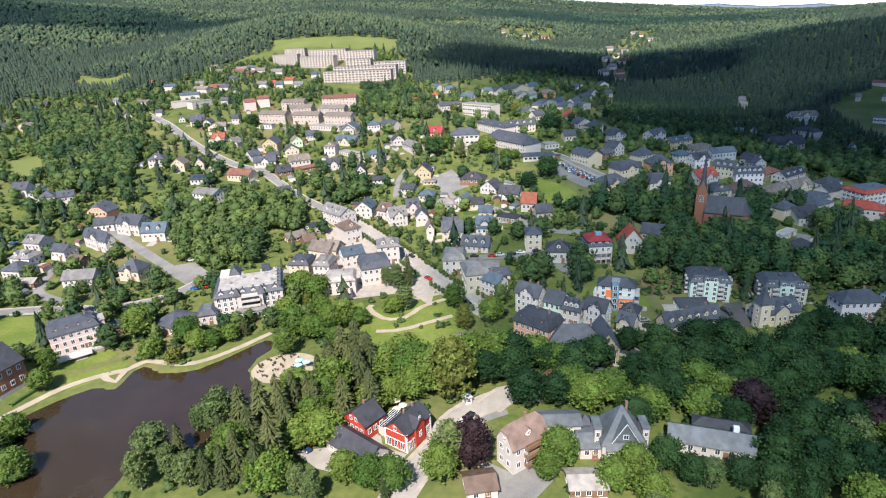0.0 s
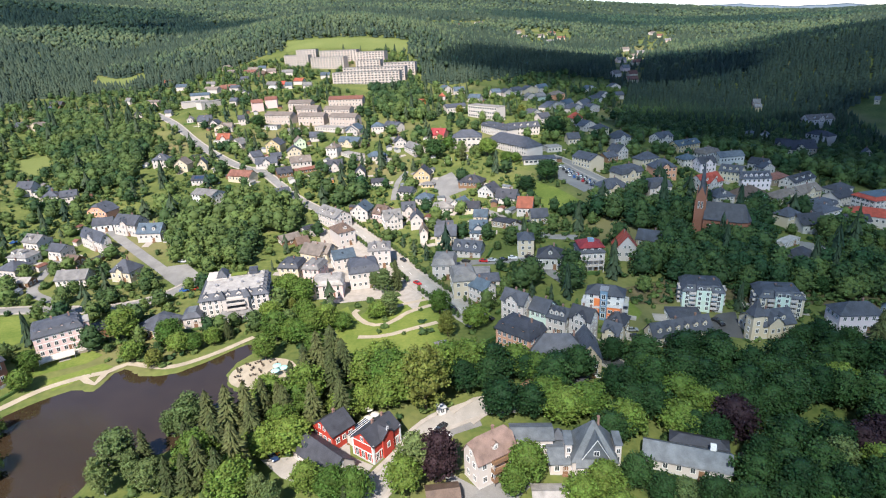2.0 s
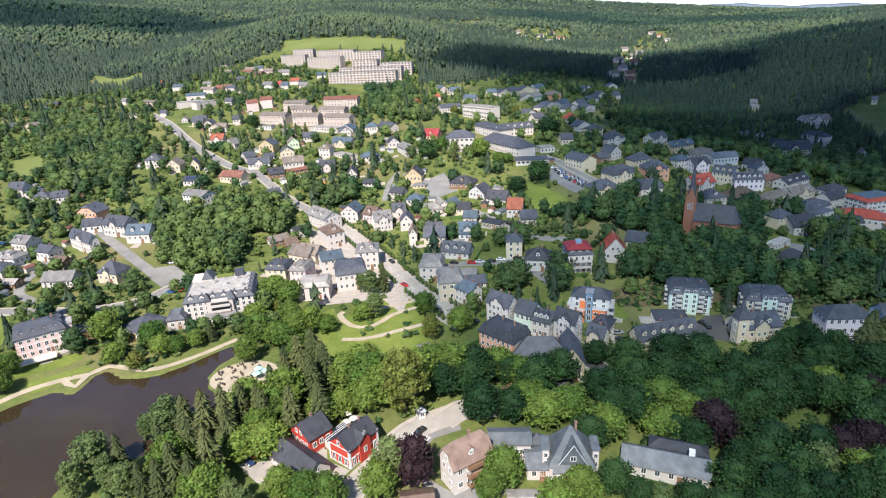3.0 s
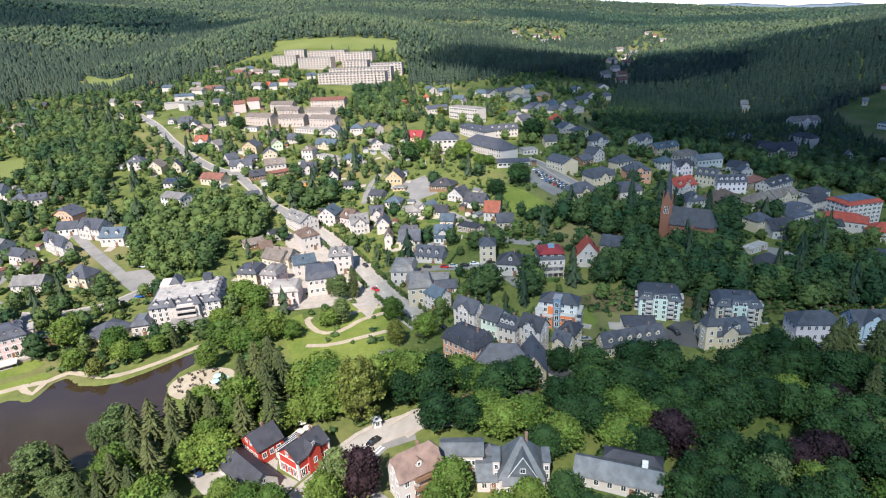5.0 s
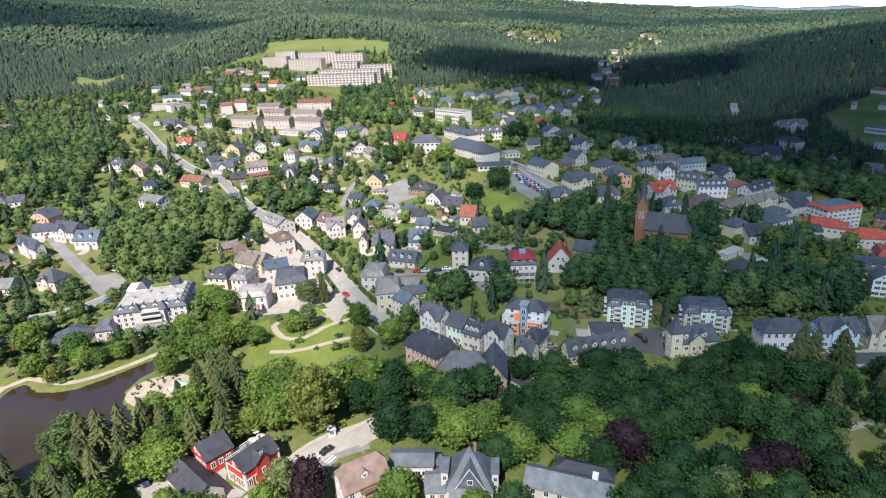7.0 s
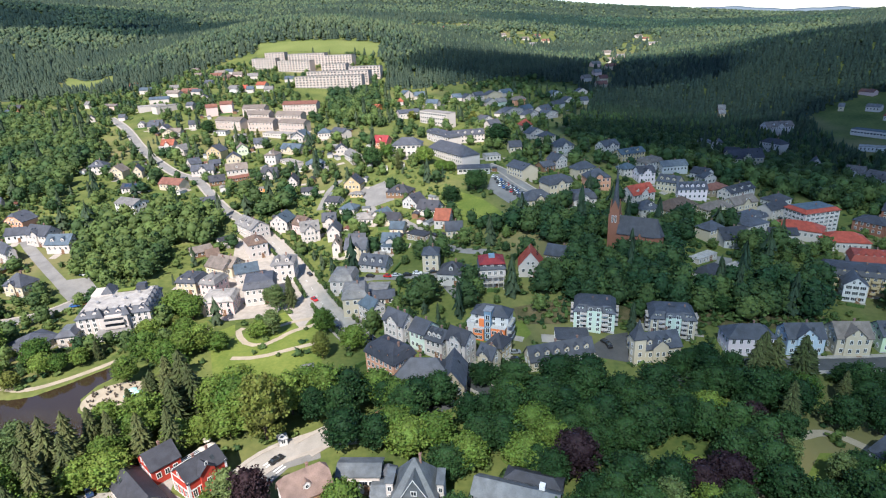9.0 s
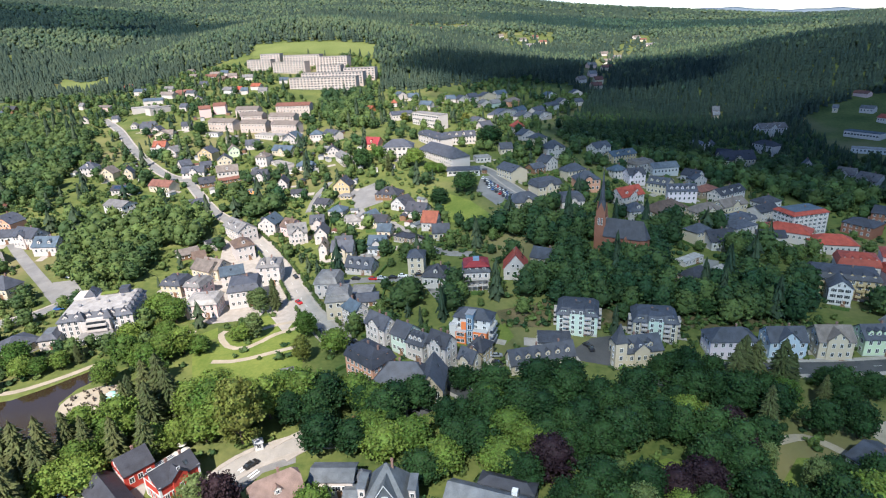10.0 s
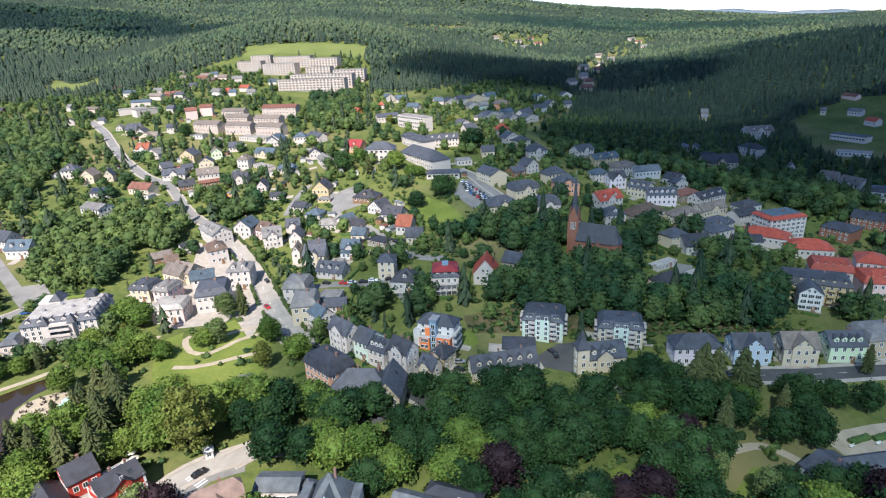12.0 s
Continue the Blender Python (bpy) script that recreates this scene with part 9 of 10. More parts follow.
def hedge(x, y, rot, w, d, h, label="clipped green hedge"):
    """A clipped hedge with an uneven leafy skin."""
    root_mesh = bmesh.new()
    n = max(3, int(w / 0.5))
    rng = random.Random(int(x * 3 + y))
    rings = []
    for i in range(n + 1):
        u = -w / 2 + w * i / n
        j = lambda: rng.uniform(-0.14, 0.14)
        rings.append([(u, -d / 2 + j(), -0.3), (u, -d / 2 + j(), h * 0.8 + j()), (u, -d / 4, h + j()), (u, d / 4, h + j()), (u, d / 2 + j(), h * 0.8 + j()), (u, d / 2 + j(), -0.3)])
    solid(root_mesh, rings)
    bmesh.ops.recalc_face_normals(root_mesh, faces=root_mesh.faces)
    me = bpy.data.meshes.new("hedge")
    root_mesh.to_mesh(me)
    root_mesh.free()
    me.materials.append(HEDGE)
    ob = tagged(new("hedge", me), label, "hedge", "hedges")
    ob.matrix_world = pose(x, y, gz(x, y), 0, 0, rot)
    return ob


bench(*BENCH_PLAZA, 12)
bench(*BENCH_PLAZA_B, 12)
hedge(*HEDGE_PLAZA, 12, 7, 2.0, 1.2, "clipped curved hedge on the sand terrace")
hedge(*HEDGE_PLAZA_B, 12, 6, 2.0, 1.2, "clipped curved hedge on the sand terrace")


def pool(x, y, rot):
    root = tagged(new("swimming_pool"), "small blue garden pool with a pale rim", "pool")
    root.matrix_world = pose(x, y, gz(x, y) + 0.1, 0, 0, rot)
    bm = bmesh.new()
    for a, b, c, e in ((-2.9, 2.9, -1.6, -1.3), (-2.9, 2.9, 1.3, 1.6), (-2.9, -2.6, -1.3, 1.3), (2.6, 2.9, -1.3, 1.3)):
        box(bm, a, b, c, e, -0.4, 0.25)
    part("rim", bm, KERB, root)
    slab(root, "water", -2.6, 2.6, -1.3, 1.3, -0.4, 0.12, POOL_TILE, "clear blue pool water")


pool(*POOL, -20)
hut(*SHED, 15, 4.0, 3.4, 4.2, wall_mat("white"), roof_mat("grey"), "narrow white garden house with a grey roof")
area("slope", [(117.9, 221.9), (129.6, 226.4), (150.6, 214.0), (160.4, 208.8), (165.2, 200.0), (134.0, 203.4), (116.1, 209.5)], SCRUB, "dry bank of earth and grass behind the apartment houses", "slope", 0.09, 4, keep_clear=False)
area("lawn", [(103.1, 128.6), (115.7, 134.2), (120.9, 132.3), (127.8, 134.5), (132.3, 131.2), (121.3, 125.3), (102.8, 125.8)], LAWN, "shaded lawn between the park trees", "lawn", lift=0.05)
area("lawn", [(150.7, 120.2), (163.3, 130.9), (167.1, 130.4), (166.7, 125.0), (160.0, 119.2)], LAWN, "shaded lawn below the copper beeches", "lawn", lift=0.05)
area("slope", SCRUB_SLOPE, SCRUB, "dry scrubby slope behind the houses", "slope", 0.06, 4, keep_clear=False)


def slate_gable(root, x, y0, y1, w, z0, z1, face, roof):
    """A cross gable: its face, a steep roof with pale ridge caps, and a small window."""
    g = w / 2
    bm = bmesh.new()
    solid(bm, [[(x - g, y0, z0), (x + g, y0, z0), (x, y0, z1)], [(x - g, y1, z0), (x + g, y1, z0), (x, y1, z1)]])
    bmesh.ops.recalc_face_normals(bm, faces=bm.faces)
    bay = part("gable", bm, face, root)
    bm = bmesh.new()
    for s in (-1, 1):
        solid(bm, [[(x, q, z1 + 0.05), (x + s * (g + 0.3), q, z0 - 0.25), (x + s * (g + 0.3), q, z0 - 0.05), (x, q, z1 + 0.3)] for q in (y0 - 0.35, y1)])
    bmesh.ops.recalc_face_normals(bm, faces=bm.faces)
    part("gable_roof", bm, roof, bay)
    bm = bmesh.new()
    for s in (-1, 1):
        solid(bm, [[(x, q, z1 + 0.3), (x + s * (g + 0.35), q, z0 - 0.06), (x + s * (g + 0.35), q, z0 + 0.12), (x, q, z1 + 0.5)] for q in (y0 - 0.42, y0 - 0.2)])
    bmesh.ops.recalc_face_normals(bm, faces=bm.faces)
    part("verge", bm, FRAME, bay, "white verge boards of the gable")
    piece("gable_window", WIN, FRAME, bay, "", pose(x, y0 - 0.01, z0 + (z1 - z0) * 0.22) @ Matrix.Diagonal((1.1, 1, 0.8, 1)))
    return bay


def dress_gable_villa(root):
    """A slate-hung front gable over a lean-to roof, white bays at both flanks, and a low entrance wing with a pointed roof."""
    slate_gable(root, 0.2, -5.4, 0.5, 6.4, 6.6, 12.2, roof_mat("bluegrey"), roof_mat("bluegrey"))
    bm = bmesh.new()
    solid(bm, [[(-4.9, -6.9, 5.0), (4.9, -6.9, 5.0), (4.9, -6.9, 5.2), (-4.9, -6.9, 5.2)], [(-4.6, -5.2, 6.6), (4.6, -5.2, 6.6), (4.6, -5.2, 6.8), (-4.6, -5.2, 6.8)]])
    bmesh.ops.recalc_face_normals(bm, faces=bm.faces)
    part("lean_to_roof", bm, roof_mat("bluegrey"), root)
    slab(root, "bay", -4.4, 4.4, -6.5, -5.2, -4.0, 5.0, wall_mat("white"))
    window_row(root, (-3.0, 0, 3.0), -6.5, (0.6, 3.0), "std", 0.9, 0.85)
    for x0, x1 in ((-7.0, -5.3), (5.3, 6.9)):
        wing = slab(root, "flank_bay", x0, x1, -2.4, 2.6, -4.0, 8.6, wall_mat("white"))
        slab(wing, "bay_roof", x0 - 0.25, x1 + 0.25, -2.7, 2.9, 8.604, 8.86, roof_mat("bluegrey"))
        window_row(root, ((x0 + x1) / 2,), -2.4, (1.0, 3.8, 6.2), "std", 0.75, 0.85)
    porch = slab(root, "entrance_wing", -9.6, -6.2, 4.4, 7.6, -4.0, 4.6, wall_mat("white"))
    hip_cap(porch, "wing_roof", -9.6, -6.2, 4.4, 7.6, 4.6, 2.4, roof_mat("slate"), 0.35)


dress_gable_villa(gable_villa)


def dress_hotel(root):
    """A raised terrace before the front, string courses, a flat-topped corner bay and a low dark annexe."""
    terrace = slab(root, "terrace", -7.6, 8.4, -9.6, -5.5, -4.0, 0.6, wall_mat("stone"))
    slab(terrace, "paving", -7.7, 8.5, -9.7, -5.5, 0.604, 0.75, PAVING)
    rail(root, -7.5, 8.3, -9.55, 0.75, FRAME)
    for z in (2.9, 5.5, 7.6):
        slab(root, "string_course", -7.83, 7.83, -5.58, -5.5, z, z + 0.18, FRAME, "white moulded band")
    bay = slab(root, "corner_bay", 7.75, 10.0, -2.5, 3.5, -4.0, 8.6, wall_mat("pink"))
    slab(bay, "bay_roof", 7.75, 10.3, -2.8, 3.8, 8.604, 8.9, roof_mat("deck"))
    window_row(root, (8.9,), -2.5, (0.9, 3.4, 6.0), "std", 0.7, 0.85)
    annexe = slab(root, "annexe", 10.0, 15.0, -1.5, 6.0, -4.0, 3.4, TIMBER, "low dark timber annexe")
    slab(annexe, "annexe_roof", 9.9, 15.3, -1.9, 6.3, 3.404, 3.65, roof_mat("dark"))


dress_hotel(pink_hotel)


def dress_hall(root):
    """A darker rear roof with a white box on it, and a glazed end."""
    rear = slab(root, "rear_wing", -4.0, 10.2, 3.7, 8.2, -4.0, 4.4, wall_mat("palegrey"))
    hip_cap(rear, "rear_roof", -4.0, 10.2, 3.7, 8.2, 4.4, 1.4, roof_mat("dark"))
    slab(root, "roof_box", 5.4, 6.8, 0.6, 2.0, 5.2, 7.4, FRAME, "white ventilation box on the roof")
    slab(root, "gutter", -10.5, 10.5, -4.25, -4.05, 3.55, 3.7, METAL)


dress_hall(long_hall)


# ---- landmarks and small things ----
church(154, 264, -36, gz(154, 264))
turret(TURRET_HOUSE, -TURRET_HOUSE[3] / 2 - 0.6, -4.6, 4.0, 10.6, 6.6, "cream", "slate", turret_house.matrix_world.translation.z)
awning(PINK_HOTEL, -2.0, -9.2, 1.6, 11.0, 3.0)
for k, (u, v) in enumerate(((-9, 3), (-6, 6), (-8, -1), (-3, 7), (-4, 3), (-1, 5), (-6, -4), (-3, -1), (2, 7), (4, 4), (-1, 1), (1, -3), (6, 1), (3, 0), (-8, 2.5), (0, -6))):
    table_group(-42.5 + u, 177.5 + v, k * 37)
area("plaza", [(-42.5 + 11.2 * math.cos(k * 0.314), 177.8 + 9.2 * math.sin(k * 0.314)) for k in range(20)], SAND, "round sand terrace on the pond bank", "terrace", 0.12, 4)
for k in range(3):
    parasol(-37.5 + 2.6 * (k % 2), 174.6 + 1.6 * k, TURQUOISE, 1.45, "turquoise parasol on the sand terrace", gz(-38, 175) + 0.1)
cloud_over(546, 230, 478, 400, 3, 0.848)
cloud_over(610, 670, 430, 400, 4, 0.80)
# Unseen cloud added to dim the far eastern hills.
cloud_over(1150, 2300, 700, 420, 9, 0.94)
cloud_over(330, 900, 230, 120, 6)
cloud_over(-900, 2000, 420, 300, 5, 0.86)
cloud_over(-420, 1750, 230, 110, 7, 0.88)
villa_trim(RED_VILLA, RED_VILLA[3], RED_VILLA[4], 5.8)
glass_roof(RED_VILLA, 0.5, RED_VILLA[4] / 2 + 2.6, 8.0, 4.6, 3.2)
for k, (u, v) in enumerate(((7.5, 1.5), (9.0, 4.5), (9.8, 7.5), (6.8, 5.0))):
    parasol(*local(RED_VILLA, u - 1.0, RED_VILLA[4] / 2 + v), CANVAS, 1.35, "pale round parasol behind the red villa")
hut(*HUT, 40, 4.5, 2.6, 2.4, TIMBER, TIMBER, "brown wooden hut on the lawn")
hut(*KIOSK, 20, 2.2, 2.2, 2.3, wall_mat("palegrey"), TIN, "small grey kiosk beside the crossing")
crossing(*ZEBRA, -40)
add_balconies(WHITE_HOUSE, WHITE_HOUSE[4], (0.5,), 3, 1.2, 2.7, 5.0, "brown")



# ---- planting ----
area("meadow", MEADOW_HILL, MEADOW, "mown hay meadow on the hillside", "meadow", 0.3, 20)
area("meadow", MEADOW_LEFT, MEADOW, "small hay meadow between woods", "meadow", 0.3, 20)
area("meadow", MEADOW_WEST, MEADOW, "dry grass clearing behind the houses", "meadow", 0.1, 10)


def plant_park(poly, s, seed, mix, lo=10, hi=15, most=400, east=()):
    """Park trees, each one a thing, inside an outline."""
    xs, ys = [p[0] for p in poly], [p[1] for p in poly]
    x, y = jitter_grid(min(xs), max(xs), min(ys), max(ys), s, seed)
    ok = (poly_distance(x, y, poly) < -1) & clear_mask(x, y, 1.5)
    for patch in AREAS:
        ok &= poly_distance(x, y, patch) > 3.5
    rng = random.Random(seed)
    kinds = [k for k, n in mix for _ in range(n)]
    for a, b in list(zip(x[ok], y[ok]))[:most]:
        if all((a - p) ** 2 + (b - q) ** 2 > (r + 2.0) ** 2 for p, q, r in TREE_SPOTS):
            tree(rng.choice(kinds if a < 20 or not east else [k for k, n in east for _ in range(n)]), float(a), float(b), rng.uniform(lo, hi), rng.uniform(0.9, 1.2))


# East of x 20 most trees use the leaf colour darkened for shade.
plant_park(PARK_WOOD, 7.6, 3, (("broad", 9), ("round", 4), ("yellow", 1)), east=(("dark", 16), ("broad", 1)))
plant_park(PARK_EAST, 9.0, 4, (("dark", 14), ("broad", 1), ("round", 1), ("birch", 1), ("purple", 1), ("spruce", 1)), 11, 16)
plant_park(POND_NORTH, 14.0, 5, (("broad", 3), ("round", 3), ("birch", 2), ("yellow", 1)), 6, 10)
plant_park(FRONT_EAST, 9.0, 6, (("dark", 6), ("broad", 1), ("round", 2), ("birch", 2)), 8, 11)
plant_park(BANK, 6.8, 8, (("spruce", 4), ("birch", 2), ("broad", 3)), 10, 16)
GROVES = [GROVE_WEST, GROVE_NORTH, GROVE_MID, GROVE_SLOPE, GROVE_CHURCH, GROVE_CHURCH_EAST, GROVE_EAST, GROVE_LOWER_EAST, GROVE_SCHOOL, GROVE_HILL, GROVE_GARDENS, GROVE_VILLAS, GROVE_BACK]


def tree_spot(rng, out, x, y, z, con, size, tint, far=False):
    w = size * rng.uniform(0.8, 1.15)
    if con:
        out.append(("spruce", x, y, z - 0.3, w, size * rng.uniform(0.8, 1.25), tint))
    else:
        out.append(("mid" if far else "broad", x, y, z - 0.5, w, size * rng.uniform(0.8, 1.15), tint))


def shed(x, y, rot, w, d, h, wall, roof, label):
    """A small garden shed: plank walls and a low pitched roof."""
    root = tagged(new("shed"), label, "shed", "garden sheds")
    root.matrix_world = pose(x, y, gz(x, y), 0, 0, rot)
    FOOTPRINTS.append((x, y, max(w, d) / 2))
    bm = bmesh.new()
    box(bm, -w / 2, w / 2, -d / 2, d / 2, -1.5, h)
    part("wall", bm, wall, root)
    bm = bmesh.new()
    roof_shell(bm, w, d, h - 0.1, d * 0.22, 0.25, Matrix(), False)
    bmesh.ops.recalc_face_normals(bm, faces=bm.faces)
    part("roof", bm, roof, root)
    return root


def garden_sheds():
    """Sheds, garages and summer houses in the gardens of the middle town."""
    rng = random.Random(44)
    kinds = (("brown", TIMBER, "dark", "brown timber garden shed with a dark roof"), ("pale", wall_mat("palegrey"), "pale", "pale garden shed with a light sheet roof"), ("white", wall_mat("white"), "rust", "small white garden house with a tiled roof"), ("grey", wall_mat("grey"), "bluegrey", "grey garage with a blue-grey roof"))
    made = 0
    for root in list(HOUSES):
        p, turn = root.matrix_world.translation, math.degrees(root.matrix_world.to_euler().z)
        if not (270 < p.y < 640 and -300 < p.x < 140) or made >= 110:
            continue
        for _ in range(rng.choice((0, 1, 1, 2))):
            a = rng.uniform(0, 6.28)
            x, y = p.x + math.cos(a) * rng.uniform(10, 16), p.y + math.sin(a) * rng.uniform(10, 16)
            if bool(clear_mask(np.array([x]), np.array([y]), 1.0)[0]):
                k = rng.choice(kinds)
                shed(x, y, turn + rng.choice((0, 90)) + rng.uniform(-8, 8), rng.uniform(3.0, 6.5), rng.uniform(2.6, 4.0), rng.uniform(2.1, 2.6), k[1], roof_mat(k[2]), k[3])
                made += 1


garden_sheds()


def plant_town():
    """Garden and street trees, shrubs between the houses, and the denser groves."""
    rng = np.random.RandomState(12)
    spots = []
    views = []
    for root in HOUSES + [ob for ob in bpy.data.objects if ob.name == "church"]:
        p = root.matrix_world.translation
        d = Vector((33 - p.x, 8 - p.y)).normalized()
        views.append((p.x + d.x * 11, p.y + d.y * 11))
    for k, poly in enumerate(GROVES):
        xs, ys = [p[0] for p in poly], [p[1] for p in poly]
        x, y = jitter_grid(min(xs), max(xs), min(ys), max(ys), 8.4, 20 + k)
        ok = (poly_distance(x, y, poly) < 0) & clear_mask(x, y, 1.5)
        for a, b in views:
            ok &= (x - a) ** 2 + (y - b) ** 2 > 49
        x, y = x[ok], y[ok]
        z, tn = ground_z(x, y), patch_noise(x, y, 40)
        # Grove tint: pale willows north; cloud shade put into the darker eastern groves.
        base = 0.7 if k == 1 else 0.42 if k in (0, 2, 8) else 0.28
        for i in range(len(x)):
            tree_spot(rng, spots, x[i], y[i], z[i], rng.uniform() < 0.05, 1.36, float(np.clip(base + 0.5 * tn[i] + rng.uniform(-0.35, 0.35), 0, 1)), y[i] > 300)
    x, y = jitter_grid(-430, 560, 200, 900, 8.0, 55)
    ok = (poly_distance(x, y, TOWN) < 0) & clear_mask(x, y, 0.8)
    for g in GROVES + [PARK_WOOD]:
        ok &= poly_distance(x, y, g) > 0
    x, y = x[ok], y[ok]
    pn = patch_noise(x, y, 55)
    keep = (pn + rng.uniform(-0.6, 0.6, len(x)) > -0.14)
    x, y = x[keep], y[keep]
    far = [all((a - p) ** 2 + (b - q) ** 2 > (r + 2.5) ** 2 for p, q, r in TREE_SPOTS) for a, b in zip(x, y)]
    x, y = x[far], y[far]
    z = ground_z(x, y)
    for i in range(len(x)):
        s = rng.choice([0.45, 0.6, 0.75, 0.95, 1.1])
        tree_spot(rng, spots, x[i], y[i], z[i], rng.uniform() < 0.13, s, float(rng.uniform(0, 1)), y[i] > 280)
    x, y = jitter_grid(-260, 380, 110, 470, 4.4, 77)
    ok = (poly_distance(x, y, TOWN) < 0) & clear_mask(x, y, -1.2)
    x, y = x[ok], y[ok]
    keep = patch_noise(x + 300, y, 24) + rng.uniform(-0.6, 0.6, len(x)) > 0.22
    x, y = x[keep], y[keep]
    a, b = jitter_grid(-70, 30, 170, 250, 3.6, 97)
    ok = (poly_distance(a, b, PARK_LAWN) < -1) & (rng.uniform(size=len(a)) < 0.22)
    for line, half in ROAD_LINES:
        ok &= line_distance(a, b, line) > half + 0.8
    x, y = np.concatenate([x, a[ok]]), np.concatenate([y, b[ok]])
    for line, half in ROAD_LINES:
        if abs(half - 5.9) < 0.01:
            street = curve_line(line, 9.0)
            for p, q in zip(street[1:], street[2:]):
                n = (q - p).normalized()
                for side in (-1, 1):
                    c = p + Vector((-n.y, n.x, 0)) * side * 5.0
                    if (p - q).length > 1 and rng.uniform() < 0.75:
                        spots.append(("broad", c.x, c.y, gz(c.x, c.y), 0.24, 0.36, float(rng.uniform(0.2, 0.9))))
    for k, (poly, gap) in enumerate(((SCRUB_SLOPE, 3.4), (SCRUB_GARDENS, 5.5))):
        xs, ys = [p[0] for p in poly], [p[1] for p in poly]
        a, b = jitter_grid(min(xs), max(xs), min(ys), max(ys), gap, 90 + k)
        ok = (poly_distance(a, b, poly) < 0) & clear_mask(a, b, -1.0) & (rng.uniform(size=len(a)) < 0.75)
        x, y = np.concatenate([x, a[ok]]), np.concatenate([y, b[ok]])
    z = ground_z(x, y)
    shrubs = [("shrub", x[i], y[i], z[i] - 0.2, rng.uniform(0.6, 1.5), rng.uniform(0.6, 1.4), float(rng.uniform(0, 1))) for i in range(len(x))]
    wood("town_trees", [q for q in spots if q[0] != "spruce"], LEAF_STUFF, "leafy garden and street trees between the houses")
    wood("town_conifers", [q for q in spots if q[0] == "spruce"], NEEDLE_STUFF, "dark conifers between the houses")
    wood("shrubs", shrubs, LEAF_STUFF, "green garden shrubs and hedges between the houses")


plant_town()


def garden_lines():
    """Clipped hedges along the plots and paved drives beside the houses."""
    rng = random.Random(31)
    hv, hf, dv, df = [], [], [], []
    for root in HOUSES:
        m = root.matrix_world
        x, y = m.translation.x, m.translation.y
        if not 150 < y < 700 or x < -330 or x > 330:
            continue
        r = next(q for a, b, q in FOOTPRINTS if abs(a - x) < 0.05 and abs(b - y) < 0.05)
        for side in (0, 1, 2, 3):
            d = m.to_3x3() @ Vector(((1, 0, 0), (0, 1, 0), (-1, 0, 0), (0, -1, 0))[side])
            t = Vector((-d.y, d.x, 0))
            c = Vector((x, y, 0)) + d * (r + rng.uniform(2.0, 5.0))
            half = rng.uniform(2.5, 6.0)
            line = [c + t * (half * u / 4) for u in range(-4, 5)]
            if rng.random() < 0.55 and bool(np.all(clear_mask(np.array([p.x for p in line]), np.array([p.y for p in line]), 0.6))):
                h, w = rng.uniform(0.9, 1.7), rng.uniform(0.4, 0.7)
                k = len(hv)
                for p in line:
                    j = lambda: rng.uniform(-0.12, 0.12)
                    z = gz(p.x, p.y)
                    for u, e in ((-w, -0.2), (-w * 0.9, h * 0.85), (0, h), (w * 0.9, h * 0.85), (w, -0.2)):
                        hv.append((p.x + d.x * (u + j()), p.y + d.y * (u + j()), z + e + j()))
                for i in range(8):
                    for q in range(4):
                        a = k + i * 5 + q
                        hf.append((a, a + 5, a + 6, a + 1))
            elif rng.random() < 0.45 and side != 1:
                k = len(dv)
                wide, n = rng.uniform(1.4, 2.6), 4
                for i in range(n + 1):
                    p = Vector((x, y, 0)) + d * (r * 0.8 + i * rng.uniform(1.4, 1.6))
                    for u in (-wide, 0, wide):
                        q = p + t * u
                        dv.append((q.x, q.y, gz(q.x, q.y) + 0.085))
                for i in range(n):
                    for q in range(2):
                        a = k + i * 3 + q
                        df.append((a, a + 3, a + 4, a + 1))
    me = raw("hedges", hv, hf)
    me.materials.append(HEDGE)
    tagged(new("hedges", me), "clipped green garden hedges along the plots", "hedges", kind="stuff")
    me = raw("driveway", dv, df)
    me.materials.append(PAVING)
    tagged(new("driveway", me), "pale paved drives and patios beside the houses", "driveway", kind="structure")


garden_lines()


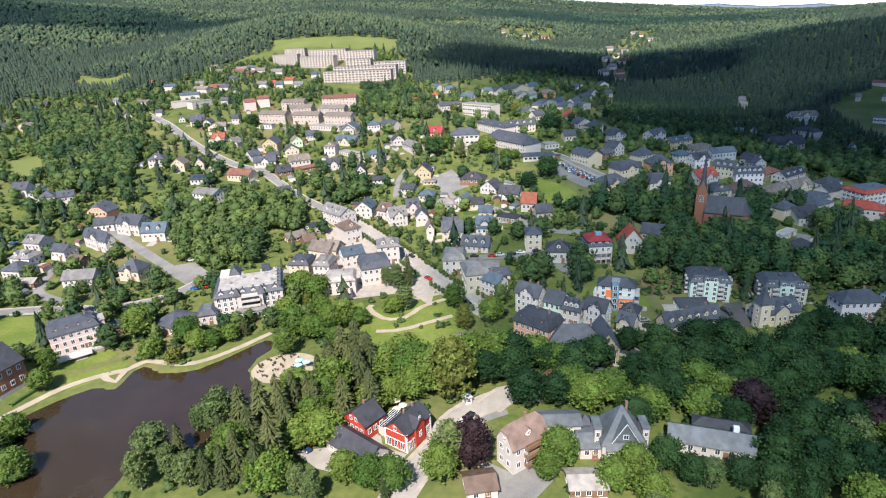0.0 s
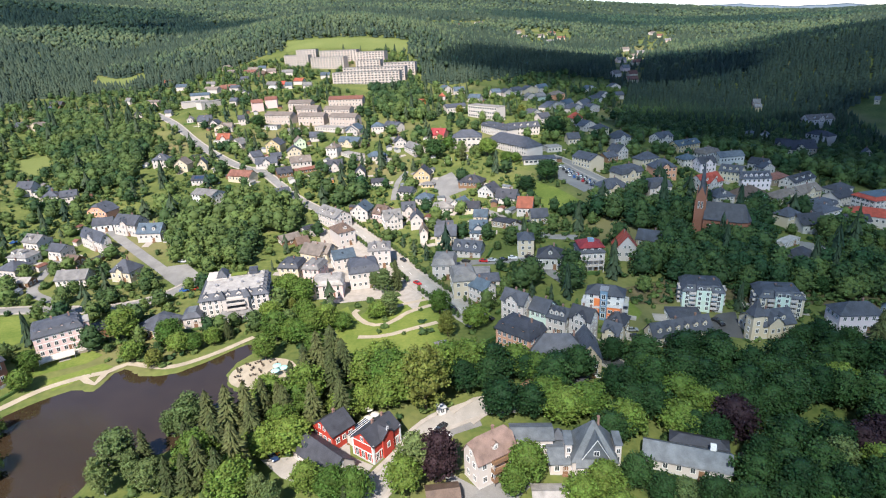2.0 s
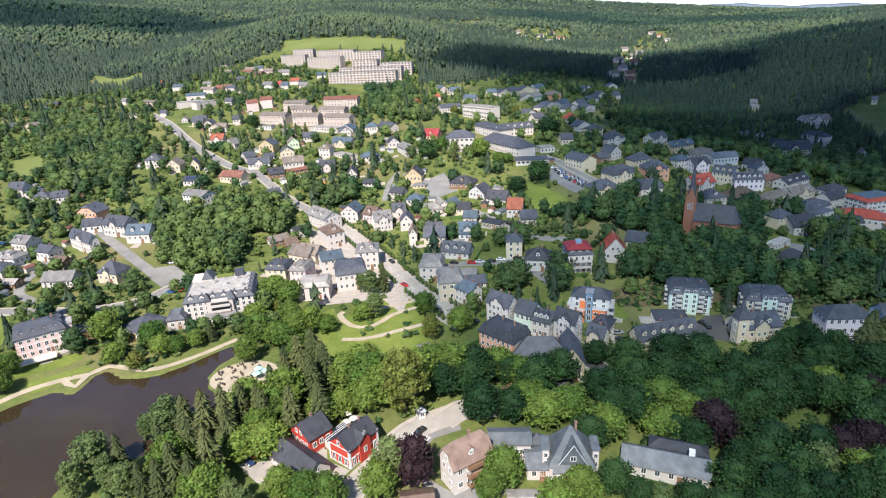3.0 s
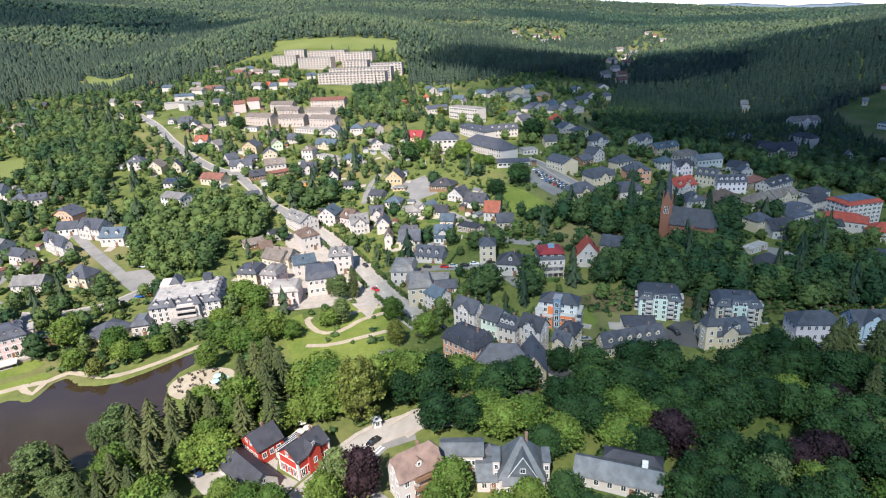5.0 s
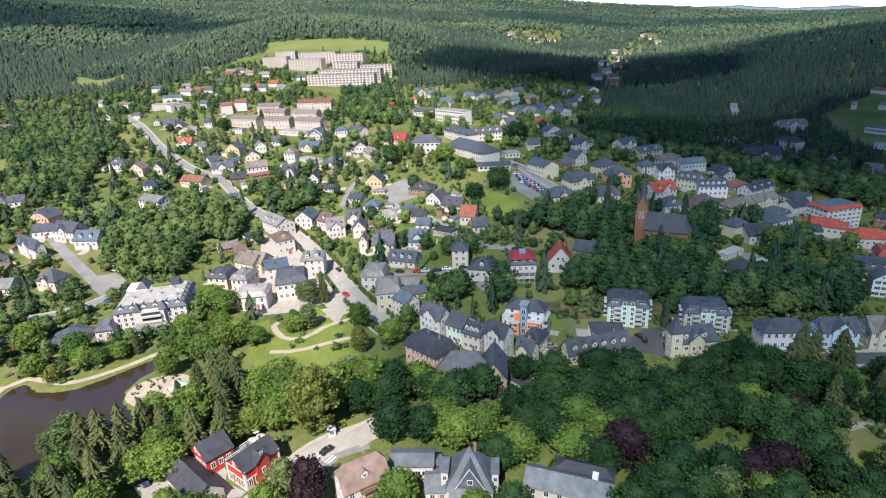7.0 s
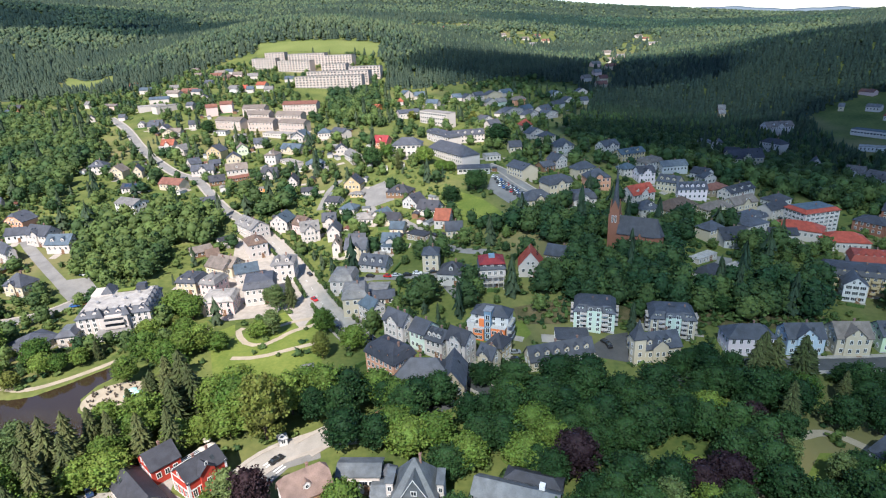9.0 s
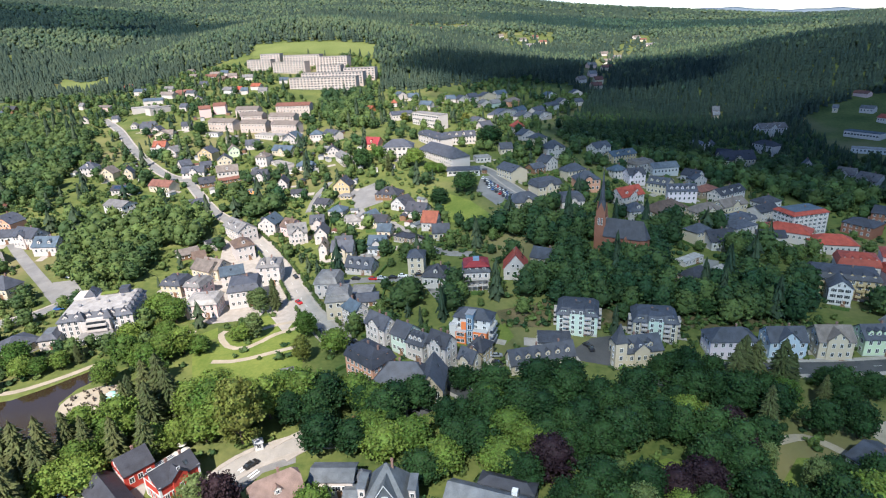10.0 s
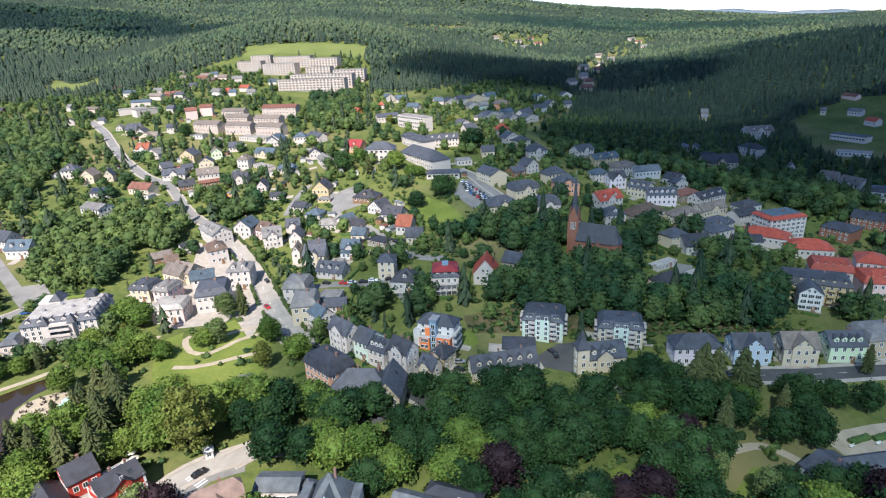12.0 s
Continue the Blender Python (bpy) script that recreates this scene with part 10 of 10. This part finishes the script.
def plant_hills():
    """Woods on every slope outside the town, thinning to coarser clumps with distance."""
    rng = np.random.RandomState(5)
    near, far = [], []
    for root in HOUSES:
        p = root.matrix_world.translation
        if p.y > 300 and p.x > 150:
            d = Vector((33 - p.x, 8 - p.y)).normalized()
            FOOTPRINTS.append((p.x + d.x * 14, p.y + d.y * 14, 6.0))
    r = 250.0
    while r < 4700:
        s = 6.0 if r < 560 else max(4.8, r * 0.0076)
        n = int(1.75 * r / s)
        a = np.linspace(-0.92, 0.83, n) + rng.uniform(-0.9, 0.9, n) * s / r
        rr = r + rng.uniform(-0.9, 0.9, n) * s
        x, y = 33 + rr * np.sin(a), rr * np.cos(a)
        ok = poly_distance(x, y, TOWN) > 0
        for m in (MEADOW_HILL, MEADOW_LEFT, CLEARING):
            ok &= poly_distance(x, y, m) > 3
        for m in (VALLEY, HAMLET, HAMLET_EAST):
            ok &= (poly_distance(x, y, m) > 0) | (rng.uniform(size=n) < 0.12)
        if r < 2200:
            ok &= clear_mask(x, y, 3.0)
        x, y = x[ok], y[ok]
        z = ground_z(x, y)
        pn, tn = patch_noise(x, y, 260), patch_noise(x + 900, y, 90)
        k = s / 6.0
        for i in range(len(x)):
            con = pn[i] + rng.uniform(-0.4, 0.4) > (-0.2 if r > 640 else 0.12)
            tint = float(np.clip(0.5 + 0.5 * tn[i] + rng.uniform(-0.35, 0.35), 0, 1))
            hk = k ** 0.35 * rng.uniform(0.85, 1.2)
            kind = ("spruce" if r < 560 else "far_spruce" if r < 1100 else "farthest_spruce") if con else ("mid" if r < 600 else "far")
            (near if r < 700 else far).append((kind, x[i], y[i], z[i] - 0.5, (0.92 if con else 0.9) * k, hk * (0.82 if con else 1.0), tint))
        r += s * 0.95
    for spots, label, a, b in ((near, "mixed spruce and beech wood on the slopes round the town", NEEDLE_STUFF, LEAF_STUFF), (far, "distant wooded hills of dark spruce and lighter beech, haze in their colours", NEEDLE_HILL_HAZE, LEAF_HILL_HAZE)):
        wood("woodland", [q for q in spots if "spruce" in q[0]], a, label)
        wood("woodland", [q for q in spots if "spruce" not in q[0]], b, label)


plant_hills()
